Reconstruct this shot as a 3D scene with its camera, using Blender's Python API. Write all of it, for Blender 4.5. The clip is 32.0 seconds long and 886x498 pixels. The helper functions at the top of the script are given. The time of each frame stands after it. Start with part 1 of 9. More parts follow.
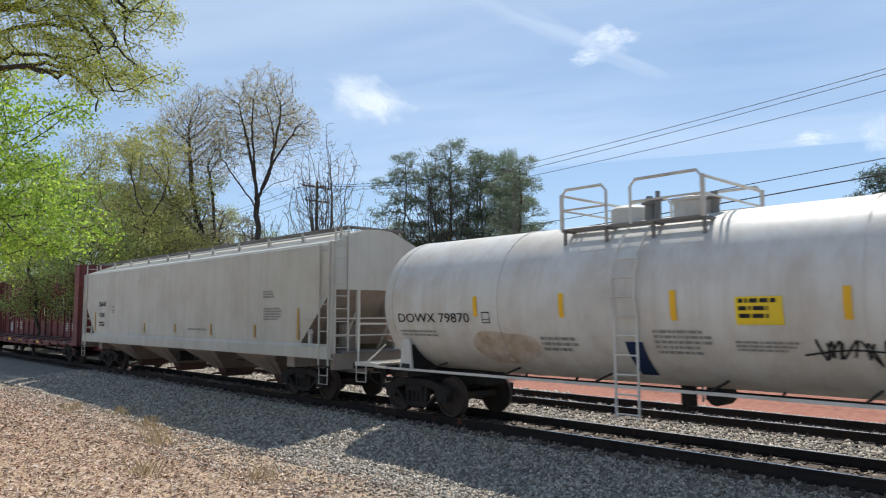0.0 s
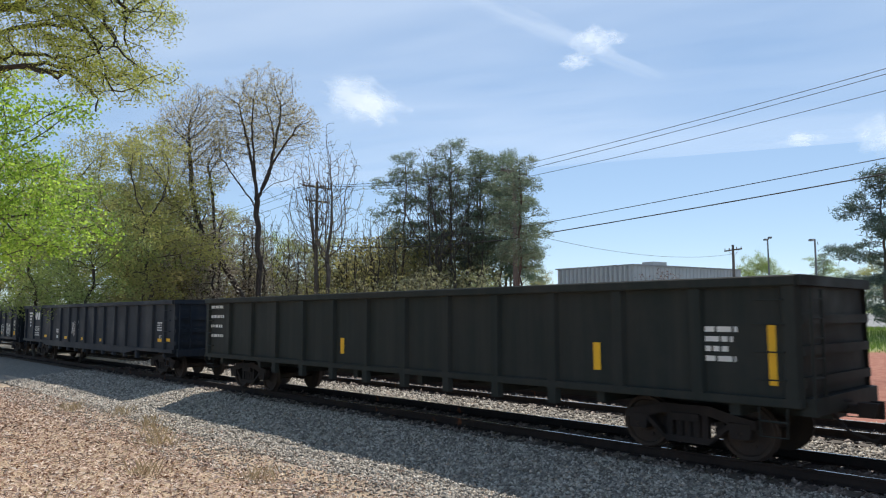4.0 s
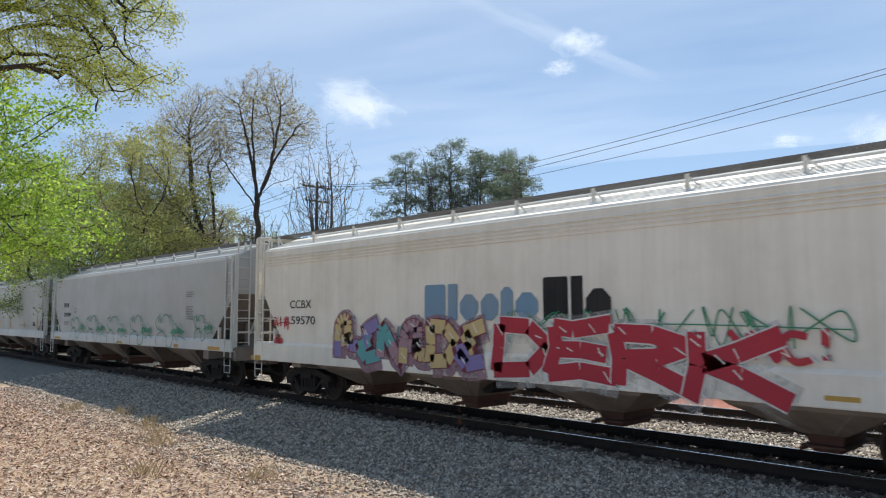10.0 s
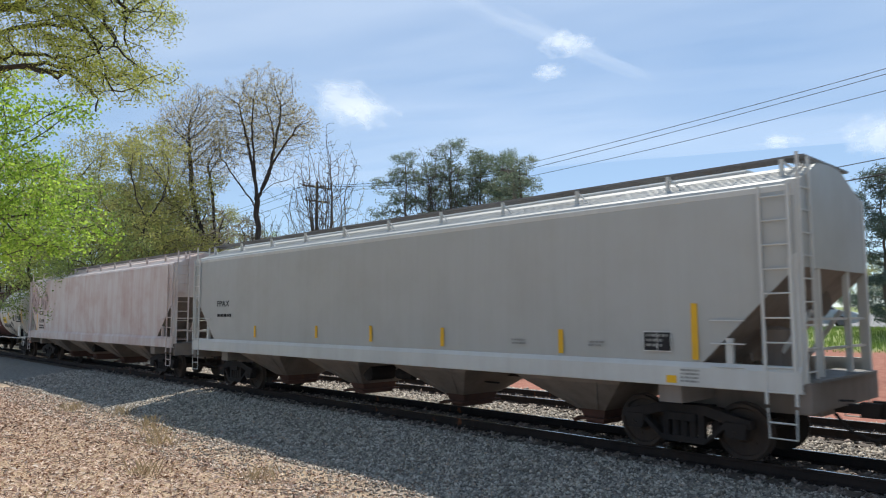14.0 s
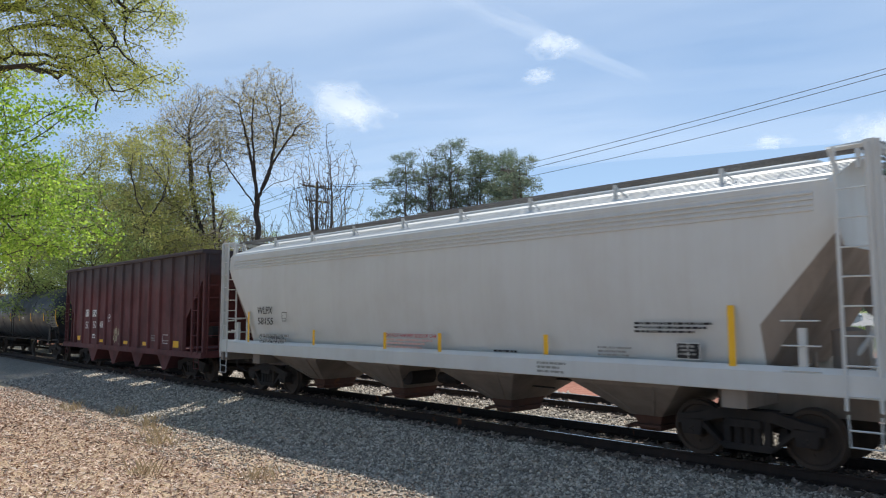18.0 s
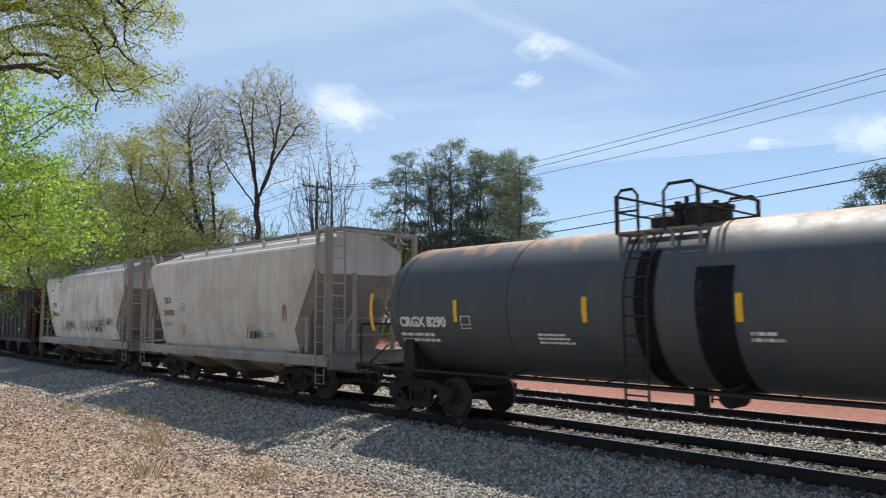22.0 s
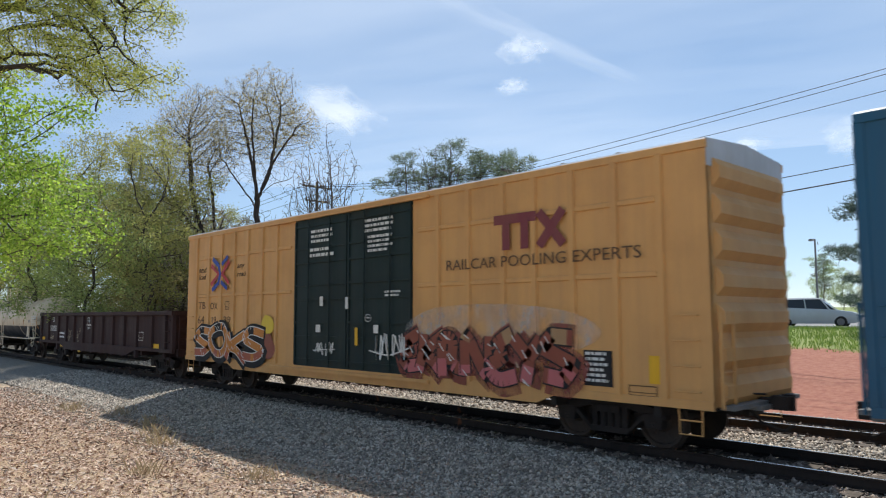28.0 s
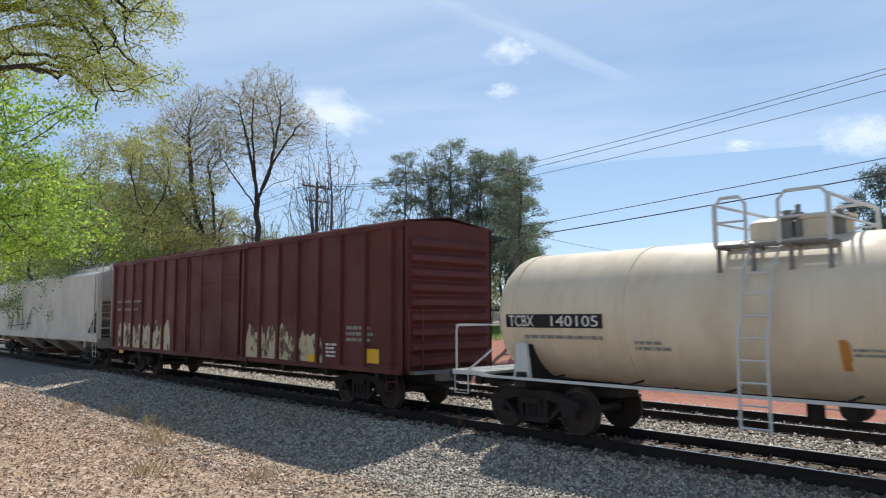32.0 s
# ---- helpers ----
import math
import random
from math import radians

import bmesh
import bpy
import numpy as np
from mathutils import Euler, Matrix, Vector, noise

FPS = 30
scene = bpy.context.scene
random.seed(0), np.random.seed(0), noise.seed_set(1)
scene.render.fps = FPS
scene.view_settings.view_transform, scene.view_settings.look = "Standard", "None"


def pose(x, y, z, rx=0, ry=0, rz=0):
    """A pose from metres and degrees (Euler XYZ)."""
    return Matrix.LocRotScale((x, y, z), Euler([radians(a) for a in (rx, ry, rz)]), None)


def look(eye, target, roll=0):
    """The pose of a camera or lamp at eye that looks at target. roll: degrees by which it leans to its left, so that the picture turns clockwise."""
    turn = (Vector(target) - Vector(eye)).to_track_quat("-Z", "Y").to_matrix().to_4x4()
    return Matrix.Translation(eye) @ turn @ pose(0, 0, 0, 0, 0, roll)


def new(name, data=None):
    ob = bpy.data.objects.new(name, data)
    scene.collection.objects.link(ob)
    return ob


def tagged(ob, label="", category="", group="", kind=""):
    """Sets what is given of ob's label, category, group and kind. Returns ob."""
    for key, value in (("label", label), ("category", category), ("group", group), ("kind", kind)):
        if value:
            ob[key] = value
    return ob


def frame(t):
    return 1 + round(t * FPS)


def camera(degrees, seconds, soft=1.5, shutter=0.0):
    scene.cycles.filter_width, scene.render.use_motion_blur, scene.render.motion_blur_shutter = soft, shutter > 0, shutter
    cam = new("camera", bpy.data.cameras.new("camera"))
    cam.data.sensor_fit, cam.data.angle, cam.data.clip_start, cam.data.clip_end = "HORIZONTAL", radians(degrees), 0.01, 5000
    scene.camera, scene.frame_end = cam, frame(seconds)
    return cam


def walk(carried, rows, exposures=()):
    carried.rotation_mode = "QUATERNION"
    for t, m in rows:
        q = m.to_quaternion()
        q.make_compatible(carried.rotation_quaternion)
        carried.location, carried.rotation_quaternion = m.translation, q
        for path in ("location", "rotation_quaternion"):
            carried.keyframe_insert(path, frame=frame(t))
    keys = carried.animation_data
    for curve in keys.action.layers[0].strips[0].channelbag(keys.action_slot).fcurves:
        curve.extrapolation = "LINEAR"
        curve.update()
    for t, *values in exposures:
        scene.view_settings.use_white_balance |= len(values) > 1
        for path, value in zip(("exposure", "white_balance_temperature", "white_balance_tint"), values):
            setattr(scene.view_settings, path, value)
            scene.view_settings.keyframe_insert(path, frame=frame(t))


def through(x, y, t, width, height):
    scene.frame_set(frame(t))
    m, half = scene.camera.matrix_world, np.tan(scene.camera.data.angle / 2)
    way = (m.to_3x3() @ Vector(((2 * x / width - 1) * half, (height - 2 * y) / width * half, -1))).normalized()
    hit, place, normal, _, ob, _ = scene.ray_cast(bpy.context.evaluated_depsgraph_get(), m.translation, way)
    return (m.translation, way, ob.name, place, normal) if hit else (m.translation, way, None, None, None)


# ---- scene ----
# The camera stands still beside a double-track line; x runs along the rails, y across them, z = 0 on top of the rails.
EYE = Vector((0.0, 0.0, 2.30))
YAW, PITCH = radians(46.54), radians(5.304)
TRACK_Y = 12.17            # centre of the track that carries the train
TRACK2_Y = 16.41           # centre of the empty track behind it
AHEAD = Vector((-math.sin(YAW) * math.cos(PITCH), math.cos(YAW) * math.cos(PITCH), math.sin(PITCH)))
cam = camera(63.83, 32.0, soft=1.1, shutter=0.1)
STAND = look(EYE, EYE + AHEAD, -0.204)
walk(cam, [(0.0, STAND), (32.0, STAND)], [(0.0, -0.02, 6600, 8), (32.0, -0.02, 6600, 8)])

# ---- light ----
SUN_DIR = Vector((-0.6, 1.0, 1.61)).normalized()     # from the place towards the sun
world = bpy.data.worlds.new("sky")
scene.world = world
world.use_nodes = True
wt = world.node_tree
sky = wt.nodes.new("ShaderNodeTexSky")
sky.sky_type = "NISHITA"
sky.sun_disc = False
sky.sun_elevation = math.asin(SUN_DIR.z)
sky.sun_rotation = math.atan2(SUN_DIR.x, SUN_DIR.y)
sky.air_density, sky.dust_density, sky.ozone_density = 0.80, 0.0, 1.2
wt.nodes["Background"].inputs["Strength"].default_value = 0.145
haze = wt.nodes.new("ShaderNodeMix")          # thin even haze over the whole sky
haze.data_type = "RGBA"
haze.inputs[0].default_value = 0.5
haze.inputs[7].default_value = (2.7, 3.85, 5.6, 1)
wt.links.new(sky.outputs["Color"], haze.inputs[6])
wt.links.new(haze.outputs[2], wt.nodes["Background"].inputs["Color"])
sun_data = bpy.data.lights.new("sun", "SUN")
sun_data.energy, sun_data.angle, sun_data.color = 5.0, radians(0.6), (1.0, 0.96, 0.90)
sun = new("sun", sun_data)
sun.matrix_basis = look((0, 0, 40), Vector((0, 0, 40)) - SUN_DIR)


# ---- materials ----
def material(name, rough=0.7, metal=0.0):
    m = bpy.data.materials.new(name)
    m.use_nodes = True
    b = m.node_tree.nodes["Principled BSDF"]
    b.inputs["Roughness"].default_value, b.inputs["Metallic"].default_value = rough, metal
    return m, m.node_tree, b


def add(nt, kind, **settings):
    n = nt.nodes.new(kind)
    for key, value in settings.items():
        n.inputs[key.replace("_", " ")].default_value = value
    return n


def ramp(nt, source, stops):
    n = nt.nodes.new("ShaderNodeValToRGB")
    while len(n.color_ramp.elements) < len(stops):
        n.color_ramp.elements.new(0.5)
    for e, (at, c) in zip(n.color_ramp.elements, stops):
        e.position, e.color = at, (*c, 1) if len(c) == 3 else c
    nt.links.new(source, n.inputs["Fac"])
    return n.outputs["Color"]


def mixed(nt, fac, a, b):
    n = nt.nodes.new("ShaderNodeMix")
    n.data_type = "RGBA"
    if hasattr(fac, "links"):
        nt.links.new(fac, n.inputs[0])
    else:
        n.inputs[0].default_value = fac
    for value, socket in ((a, n.inputs[6]), (b, n.inputs[7])):
        if hasattr(value, "links"):
            nt.links.new(value, socket)
        else:
            socket.default_value = (*value, 1)
    return n.outputs[2]


def noised(nt, scale, detail=4, rough=0.6, stretch=(1, 1, 1), by="Object"):
    co = nt.nodes.new("ShaderNodeTexCoord")
    mp = add(nt, "ShaderNodeMapping", Scale=stretch)
    nt.links.new(co.outputs[by], mp.inputs["Vector"])
    n = add(nt, "ShaderNodeTexNoise", Scale=scale, Detail=detail, Roughness=rough)
    nt.links.new(mp.outputs["Vector"], n.inputs["Vector"])
    return n.outputs["Fac"]


def bumped(nt, b, height, strength=0.3, distance=0.02):
    n = add(nt, "ShaderNodeBump", Strength=strength, Distance=distance)
    nt.links.new(height, n.inputs["Height"])
    nt.links.new(n.outputs["Normal"], b.inputs["Normal"])


def paint(name, colour, dirt=(0.16, 0.13, 0.10), amount=0.35, rust=0.0, rough=0.5, streak=1.0, crown=None):
    """Weathered paint on steel: vertical streaks, blotches of dust and spots of rust."""
    m, nt, b = material(name, rough)
    blotch = noised(nt, 0.7, 6, 0.65)
    runs = noised(nt, 1.0, 5, 0.7, (2.6, 2.6, 0.16))
    dark = ramp(nt, runs, [(0.42, (0, 0, 0)), (0.78, (amount * streak,) * 3)])
    c = mixed(nt, dark, colour, dirt)
    spots = ramp(nt, blotch, [(0.45, (0, 0, 0)), (0.75, (amount,) * 3)])
    c = mixed(nt, spots, c, dirt)
    if rust:
        r = ramp(nt, noised(nt, 1.9, 8, 0.72, (1, 1, 0.5)), [(0.62 - 0.3 * rust, (0, 0, 0)), (0.72 - 0.18 * rust, (1, 1, 1))])
        c = mixed(nt, r, c, mixed(nt, noised(nt, 9, 4), (0.16, 0.05, 0.022), (0.30, 0.11, 0.04)))
    if crown:
        z0, z1, stain = crown
        co = nt.nodes.new("ShaderNodeTexCoord")
        sep = nt.nodes.new("ShaderNodeSeparateXYZ")
        nt.links.new(co.outputs["Object"], sep.inputs["Vector"])
        wob = nt.nodes.new("ShaderNodeMath")
        wob.operation = "MULTIPLY_ADD"
        nt.links.new(noised(nt, 2.2, 6, 0.65, (1, 1, 0.35)), wob.inputs[0])
        wob.inputs[1].default_value = 1.1
        nt.links.new(sep.outputs["Z"], wob.inputs[2])
        span = add(nt, "ShaderNodeMapRange")
        span.inputs["From Min"].default_value, span.inputs["From Max"].default_value = z0 + 0.55, z1 + 0.55
        nt.links.new(wob.outputs[0], span.inputs["Value"])
        c = mixed(nt, span.outputs["Result"], c, stain)
    b.inputs["Specular IOR Level"].default_value = 0.12 if max(colour) < 0.1 else 0.3
    nt.links.new(c, b.inputs["Base Color"])
    nt.links.new(ramp(nt, blotch, [(0.3, (rough - 0.1,) * 3), (0.7, (min(1, rough + 0.25),) * 3)]), b.inputs["Roughness"])
    bumped(nt, b, noised(nt, 2.2, 3, 0.5), 0.12, 0.02)
    return m


def grainy(name, a, c, scale, rough=0.9, detail=6, bump=0.4, stretch=(1, 1, 1), distance=0.02, low=0.35, high=0.68):
    m, nt, b = material(name, rough)
    f = noised(nt, scale, detail, 0.65, stretch)
    g = noised(nt, scale * 0.09, 4, 0.6, stretch)
    col = mixed(nt, ramp(nt, f, [(low, (0, 0, 0)), (high, (1, 1, 1))]), a, c)
    col = mixed(nt, ramp(nt, g, [(0.35, (0, 0, 0)), (0.75, (0.45, 0.45, 0.45))]), col, [x * 0.6 for x in a])
    nt.links.new(col, b.inputs["Base Color"])
    bumped(nt, b, f, bump, distance)
    return m


STEEL_BLACK = paint("black steel", (0.024, 0.023, 0.023), (0.07, 0.055, 0.045), 0.5, 0, 0.6)
TRUCK_STEEL = paint("oily cast steel", (0.022, 0.020, 0.020), (0.055, 0.045, 0.040), 0.7, 0.0, 0.65)
WHEEL_STEEL = paint("rolled wheel steel", (0.040, 0.034, 0.031), (0.09, 0.065, 0.05), 0.8, 0.0, 0.55)
TREAD_STEEL, _nt, _b = material("polished tread", 0.25, 1.0)
_b.inputs["Base Color"].default_value = (0.55, 0.54, 0.52, 1)
GALVANISED = paint("galvanised grating", (0.21, 0.21, 0.205), (0.12, 0.10, 0.085), 0.5, 0, 0.6)
YELLOW = paint("yellow reflective strip", (0.85, 0.47, 0.02), (0.35, 0.22, 0.05), 0.35, 0, 0.45)
WHITE_MARK = paint("white stencil paint", (0.72, 0.72, 0.69), (0.4, 0.37, 0.33), 0.35, 0, 0.6)
BLACK_MARK = paint("black stencil paint", (0.022, 0.022, 0.024), (0.1, 0.09, 0.08), 0.3, 0, 0.6)
GATE_RUST = paint("rust-stained gate steel", (0.12, 0.058, 0.043), (0.06, 0.04, 0.032), 0.6, 0.1, 0.8)
GREY_MARK = paint("faded grey stencil paint", (0.25, 0.25, 0.24), (0.3, 0.28, 0.25), 0.4, 0, 0.6)


# ---- mesh building ----
class Geo:
    """Vertices and faces of one mesh, gathered from simple shaped pieces."""

    def __init__(self):
        self.v, self.f = [], []

    def quadmesh(self, rings, closed=True, cap=True):
        """Rings of equal length, joined one to the next."""
        o, n = len(self.v), len(rings[0])
        for r in rings:
            self.v += [tuple(p) for p in r]
        for i in range(len(rings) - 1):
            for j in range(n if closed else n - 1):
                k = (j + 1) % n
                self.f.append((o + i * n + j, o + i * n + k, o + (i + 1) * n + k, o + (i + 1) * n + j))
        if cap and closed:
            self.f.append(tuple(o + j for j in reversed(range(n))))
            self.f.append(tuple(o + (len(rings) - 1) * n + j for j in range(n)))
        return self

    def box(self, x0, x1, y0, y1, z0, z1, b=0.0):
        """A box; b chamfers its long edges along x."""
        if b:
            ring = [(y0 + b, z0), (y1 - b, z0), (y1, z0 + b), (y1, z1 - b), (y1 - b, z1), (y0 + b, z1), (y0, z1 - b), (y0, z0 + b)]
        else:
            ring = [(y0, z0), (y1, z0), (y1, z1), (y0, z1)]
        return self.quadmesh([[(x, y, z) for y, z in ring] for x in (x0, x1)])

    def plate(self, outline, y0, y1):
        """A flat outline of (x, z), thick from y0 to y1."""
        return self.quadmesh([[(x, y, z) for x, z in outline] for y in (y0, y1)])

    def slab(self, outline, x0, x1):
        """An outline of (y, z), drawn out from x0 to x1."""
        return self.quadmesh([[(x, y, z) for y, z in outline] for x in (x0, x1)])

    def tube(self, path, r, n=6, cap=True):
        rings = []
        path = [Vector(p) for p in path]
        for i, p in enumerate(path):
            d = (path[min(i + 1, len(path) - 1)] - path[max(i - 1, 0)]).normalized()
            s = d.cross(Vector((0, 0, 1)) if abs(d.z) < 0.9 else Vector((0, 1, 0))).normalized()
            u = d.cross(s)
            k = r[i] if isinstance(r, (list, tuple)) else r
            rings.append([p + s * (k * math.cos(a)) + u * (k * math.sin(a)) for a in [2 * math.pi * j / n for j in range(n)]])
        return self.quadmesh(rings, cap=cap)

    def disc_y(self, x, z, profile, n=20):
        """A turned piece on an axle along y; profile of (y, radius)."""
        rings = [[(x + r * math.cos(a), y, z + r * math.sin(a)) for a in [2 * math.pi * j / n for j in range(n)]] for y, r in profile]
        return self.quadmesh(rings)

    def turned_z(self, x, y, profile, n=16):
        rings = [[(x + r * math.cos(a), y + r * math.sin(a), z) for a in [2 * math.pi * j / n for j in range(n)]] for z, r in profile]
        return self.quadmesh(rings)

    def mirrored(self):
        """The same again, mirrored over y = 0."""
        o, nf = len(self.v), len(self.f)
        self.v += [(x, -y, z) for x, y, z in self.v[:o]]
        self.f += [tuple(o + i for i in reversed(f)) for f in self.f[:nf]]
        return self

    def both_ends(self):
        o, nf = len(self.v), len(self.f)
        self.v += [(-x, y, z) for x, y, z in self.v[:o]]
        self.f += [tuple(o + i for i in reversed(f)) for f in self.f[:nf]]
        return self

    def mesh(self, name, smooth=0.0):
        me = bpy.data.meshes.new(name)
        me.from_pydata(self.v, [], self.f)
        if smooth:
            bm = bmesh.new()
            bm.from_mesh(me)
            bmesh.ops.recalc_face_normals(bm, faces=bm.faces)
            for f in bm.faces:
                f.smooth = True
            for e in bm.edges:
                if len(e.link_faces) == 2 and e.calc_face_angle(0) > radians(smooth):
                    e.smooth = False
            bm.to_mesh(me)
            bm.free()
        return me


def part(name, geo, mat, parent=None, label="", at=None, smooth=0.0):
    """One mesh object out of a Geo or a mesh, under a thing or a part."""
    me = geo.mesh(name, smooth) if isinstance(geo, Geo) else geo
    if mat and not me.materials:
        me.materials.append(mat)
    ob = new(name, me)
    if parent:
        ob.parent = parent
    if at is not None:
        ob.matrix_basis = at
    return tagged(ob, label)


def lettering(words, size, mat, name="lettering", squeeze=1.0, fat=0.0, shear=0.0, spacing=1.0):
    """Raised lettering as a mesh in the plane of a car's near side, its left foot at the origin."""
    cu = bpy.data.curves.new(name, "FONT")
    cu.body, cu.size, cu.extrude, cu.offset, cu.shear, cu.space_character = words, size, 0.002, fat, shear, spacing
    cu.resolution_u = 3
    tmp = bpy.data.objects.new(name, cu)
    me = bpy.data.meshes.new_from_object(tmp)
    bpy.data.objects.remove(tmp)
    me.transform(Matrix.Rotation(radians(90), 4, "X") @ Matrix.Diagonal((squeeze, 1, 1, 1)))
    me.materials.clear()
    me.materials.append(mat)
    return me


# ---- the train: running gear shared by all cars ----
def train_at(t):
    """How far the train has rolled at t seconds; it gathers a little speed."""
    knots, speed = (0, 5, 10, 15, 20, 25, 32), (14.18, 14.26, 14.56, 14.835, 14.915, 15.094, 15.607)
    total = 0.0
    for a, b, va, vb in zip(knots, knots[1:], speed, speed[1:]):
        s = min(max(t - a, 0), b - a)
        total += va * s + (vb - va) * s * s / (2 * (b - a))
    return total


WHEEL_R = 0.44
AXLE = 0.89


def wheelset_mesh():
    g = Geo()
    r = WHEEL_R
    for s in (-1, 1):
        y = s * 0.72
        g.disc_y(0, 0, [(y - s * 0.03, r + 0.03), (y + s * 0.005, r + 0.028), (y + s * 0.02, r), (y + s * 0.1, r - 0.005), (y + s * 0.1, r - 0.06),
                        (y + s * 0.055, r - 0.08), (y + s * 0.05, 0.17), (y + s * 0.1, 0.13), (y + s * 0.12, 0.09)], 28)
        g.disc_y(0, 0, [(y + s * 0.1, 0.08), (y + s * 0.36, 0.08), (y + s * 0.37, 0.05)], 12)
        for k in range(3):
            a = 2 * math.pi * k / 3
            g.disc_y(0.035 * math.cos(a), 0.035 * math.sin(a), [(y + s * 0.36, 0.018), (y + s * 0.395, 0.018)], 6)
        for k in range(6):
            a = 2 * math.pi * k / 6 + 0.3
            x, z = 0.24 * math.cos(a), 0.24 * math.sin(a)
            g.disc_y(x, z, [(y + s * 0.045, 0.035), (y + s * 0.062, 0.03)], 6)
    g.disc_y(0, 0, [(-0.7, 0.085), (0.7, 0.085)], 12)
    return g.mesh("wheelset", 40)


def side_frame_mesh():
    """Cast three-piece side frame with its bearing adapters, spring nest and window openings."""
    g = Geo()
    for s in (-1, 1):
        y0, y1 = s * 0.92, s * 1.08
        lo, hi = min(y0, y1), max(y0, y1)
        top = [(-1.13, 0.52), (-1.13, 0.66), (-0.8, 0.72), (-0.42, 0.82), (0.42, 0.82), (0.8, 0.72), (1.13, 0.66), (1.13, 0.52), (0.75, 0.56), (0.4, 0.66), (-0.4, 0.66), (-0.75, 0.56)]
        g.plate(top, lo, hi)
        g.plate([(-0.36, 0.2), (0.36, 0.2), (0.44, 0.3), (-0.44, 0.3)], lo, hi)
        for e in (-1, 1):
            g.plate([(e * 0.36, 0.2), (e * 0.44, 0.34), (e * 0.74, 0.62), (e * 0.84, 0.60)], lo, hi)
            g.plate([(e * 0.26, 0.28), (e * 0.36, 0.28), (e * 0.36, 0.7), (e * 0.26, 0.7)], lo + 0.02, hi - 0.02)
            g.plate([(e * 0.74, 0.36), (e * 1.04, 0.36), (e * 1.08, 0.6), (e * 0.70, 0.6)], lo - 0.02, hi + 0.02)
        for i in range(-1, 2):
            g.turned_z(i * 0.15, s * 1.0, [(0.30, 0.07), (0.55, 0.07)], 10)
        g.box(-0.25, 0.25, lo - 0.06, hi + 0.06, 0.56, 0.68)
    g.box(-0.22, 0.22, -1.0, 1.0, 0.5, 0.76, 0.05)
    g.turned_z(0, 0, [(0.76, 0.2), (0.86, 0.2)], 14)
    for e in (-1, 1):
        g.box(e * 0.42 - 0.04, e * 0.42 + 0.04, -0.85, 0.85, 0.36, 0.46)
        for s in (-1, 1):
            g.box(e * 0.42 - 0.02, e * 0.42 + 0.12 * e, s * 0.78 - 0.08, s * 0.78 + 0.08, 0.3, 0.56)
    return g.mesh("truck", 0)


def coupler_mesh():
    g = Geo()
    g.box(0, 0.42, -0.07, 0.07, 0.78, 0.92, 0.02)
    g.plate([(0.38, 0.74), (0.62, 0.74), (0.66, 0.96), (0.38, 0.96)], -0.13, 0.05)
    g.plate([(0.5, 0.72), (0.68, 0.72), (0.68, 0.98), (0.5, 0.98)], 0.05, 0.15)
    g.tube([(0.1, -0.35, 0.8), (0.3, -0.33, 0.55), (0.6, -0.2, 0.42), (0.72, -0.05, 0.5)], 0.028, 6)
    g.tube([(0.05, -1.3, 1.0), (0.12, -0.6, 1.02), (0.3, -0.1, 0.98)], 0.016, 5)
    return g.mesh("coupler", 0)


WHEELSET, SIDE_FRAME, COUPLER = wheelset_mesh(), side_frame_mesh(), coupler_mesh()
WHEELSET.materials.append(WHEEL_STEEL)
SIDE_FRAME.materials.append(TRUCK_STEEL)
COUPLER.materials.append(TRUCK_STEEL)
TRAIN, WHEELSETS = [], []


def rail_car(name, label, category, left, right, inset):
    """The empty base of a car between its two end sills, with trucks, wheelsets and couplers."""
    length = right - left
    car = tagged(new(name), label, category, "freight train cars")
    TRAIN.append((car, (left + right) / 2))
    car.matrix_basis = pose((left + right) / 2, TRACK_Y, 0)
    for s in (-1, 1):
        truck = part("truck", SIDE_FRAME, None, car, "", pose(s * (length / 2 - inset), 0, 0))
        for e in (-1, 1):
            wheel = part("wheelset", WHEELSET, None, truck, "", pose(e * AXLE, 0, WHEEL_R))
            WHEELSETS.append((wheel, e))
        part("coupler", COUPLER, None, car, "", pose(s * (length / 2 - 0.1), 0, 0, 0, 0, 0 if s > 0 else 180))
    return car


def ladder(car, mat, x, y, z0, z1, width, rungs, along="x", name="ladder"):
    """Upright stiles with round rungs, set off the wall that it is fixed to."""
    g = Geo()
    dx, dy = (width / 2, 0) if along == "x" else (0, width / 2)
    for s in (-1, 1):
        g.box(x + s * dx - 0.02, x + s * dx + 0.02, y + s * dy - 0.02, y + s * dy + 0.02, z0, z1)
    for i in range(rungs):
        z = z0 + (i + 0.5) * (z1 - z0) / rungs
        g.tube([(x - dx, y - dy, z), (x + dx, y + dy, z)], 0.013, 5)
    return part(name, g, mat, car)


def stirrup(car, mat, x, y, z=0.95):
    """Sill step: a bent bar below the side sill."""
    g = Geo()
    for dz in (0.42, 0.2):
        g.tube([(x - 0.2, y, z), (x - 0.19, y, z - dz), (x + 0.19, y, z - dz), (x + 0.2, y, z)], 0.016, 5)
    return part("sill_step", g, mat, car)


def grab_irons(car, mat, x, y, zs, width=0.42, name="grab_iron"):
    for z in zs:
        g = Geo().tube([(x - width / 2, y + 0.06, z), (x - width / 2, y, z), (x + width / 2, y, z), (x + width / 2, y + 0.06, z)], 0.012, 5)
        part(name, g, mat, car)


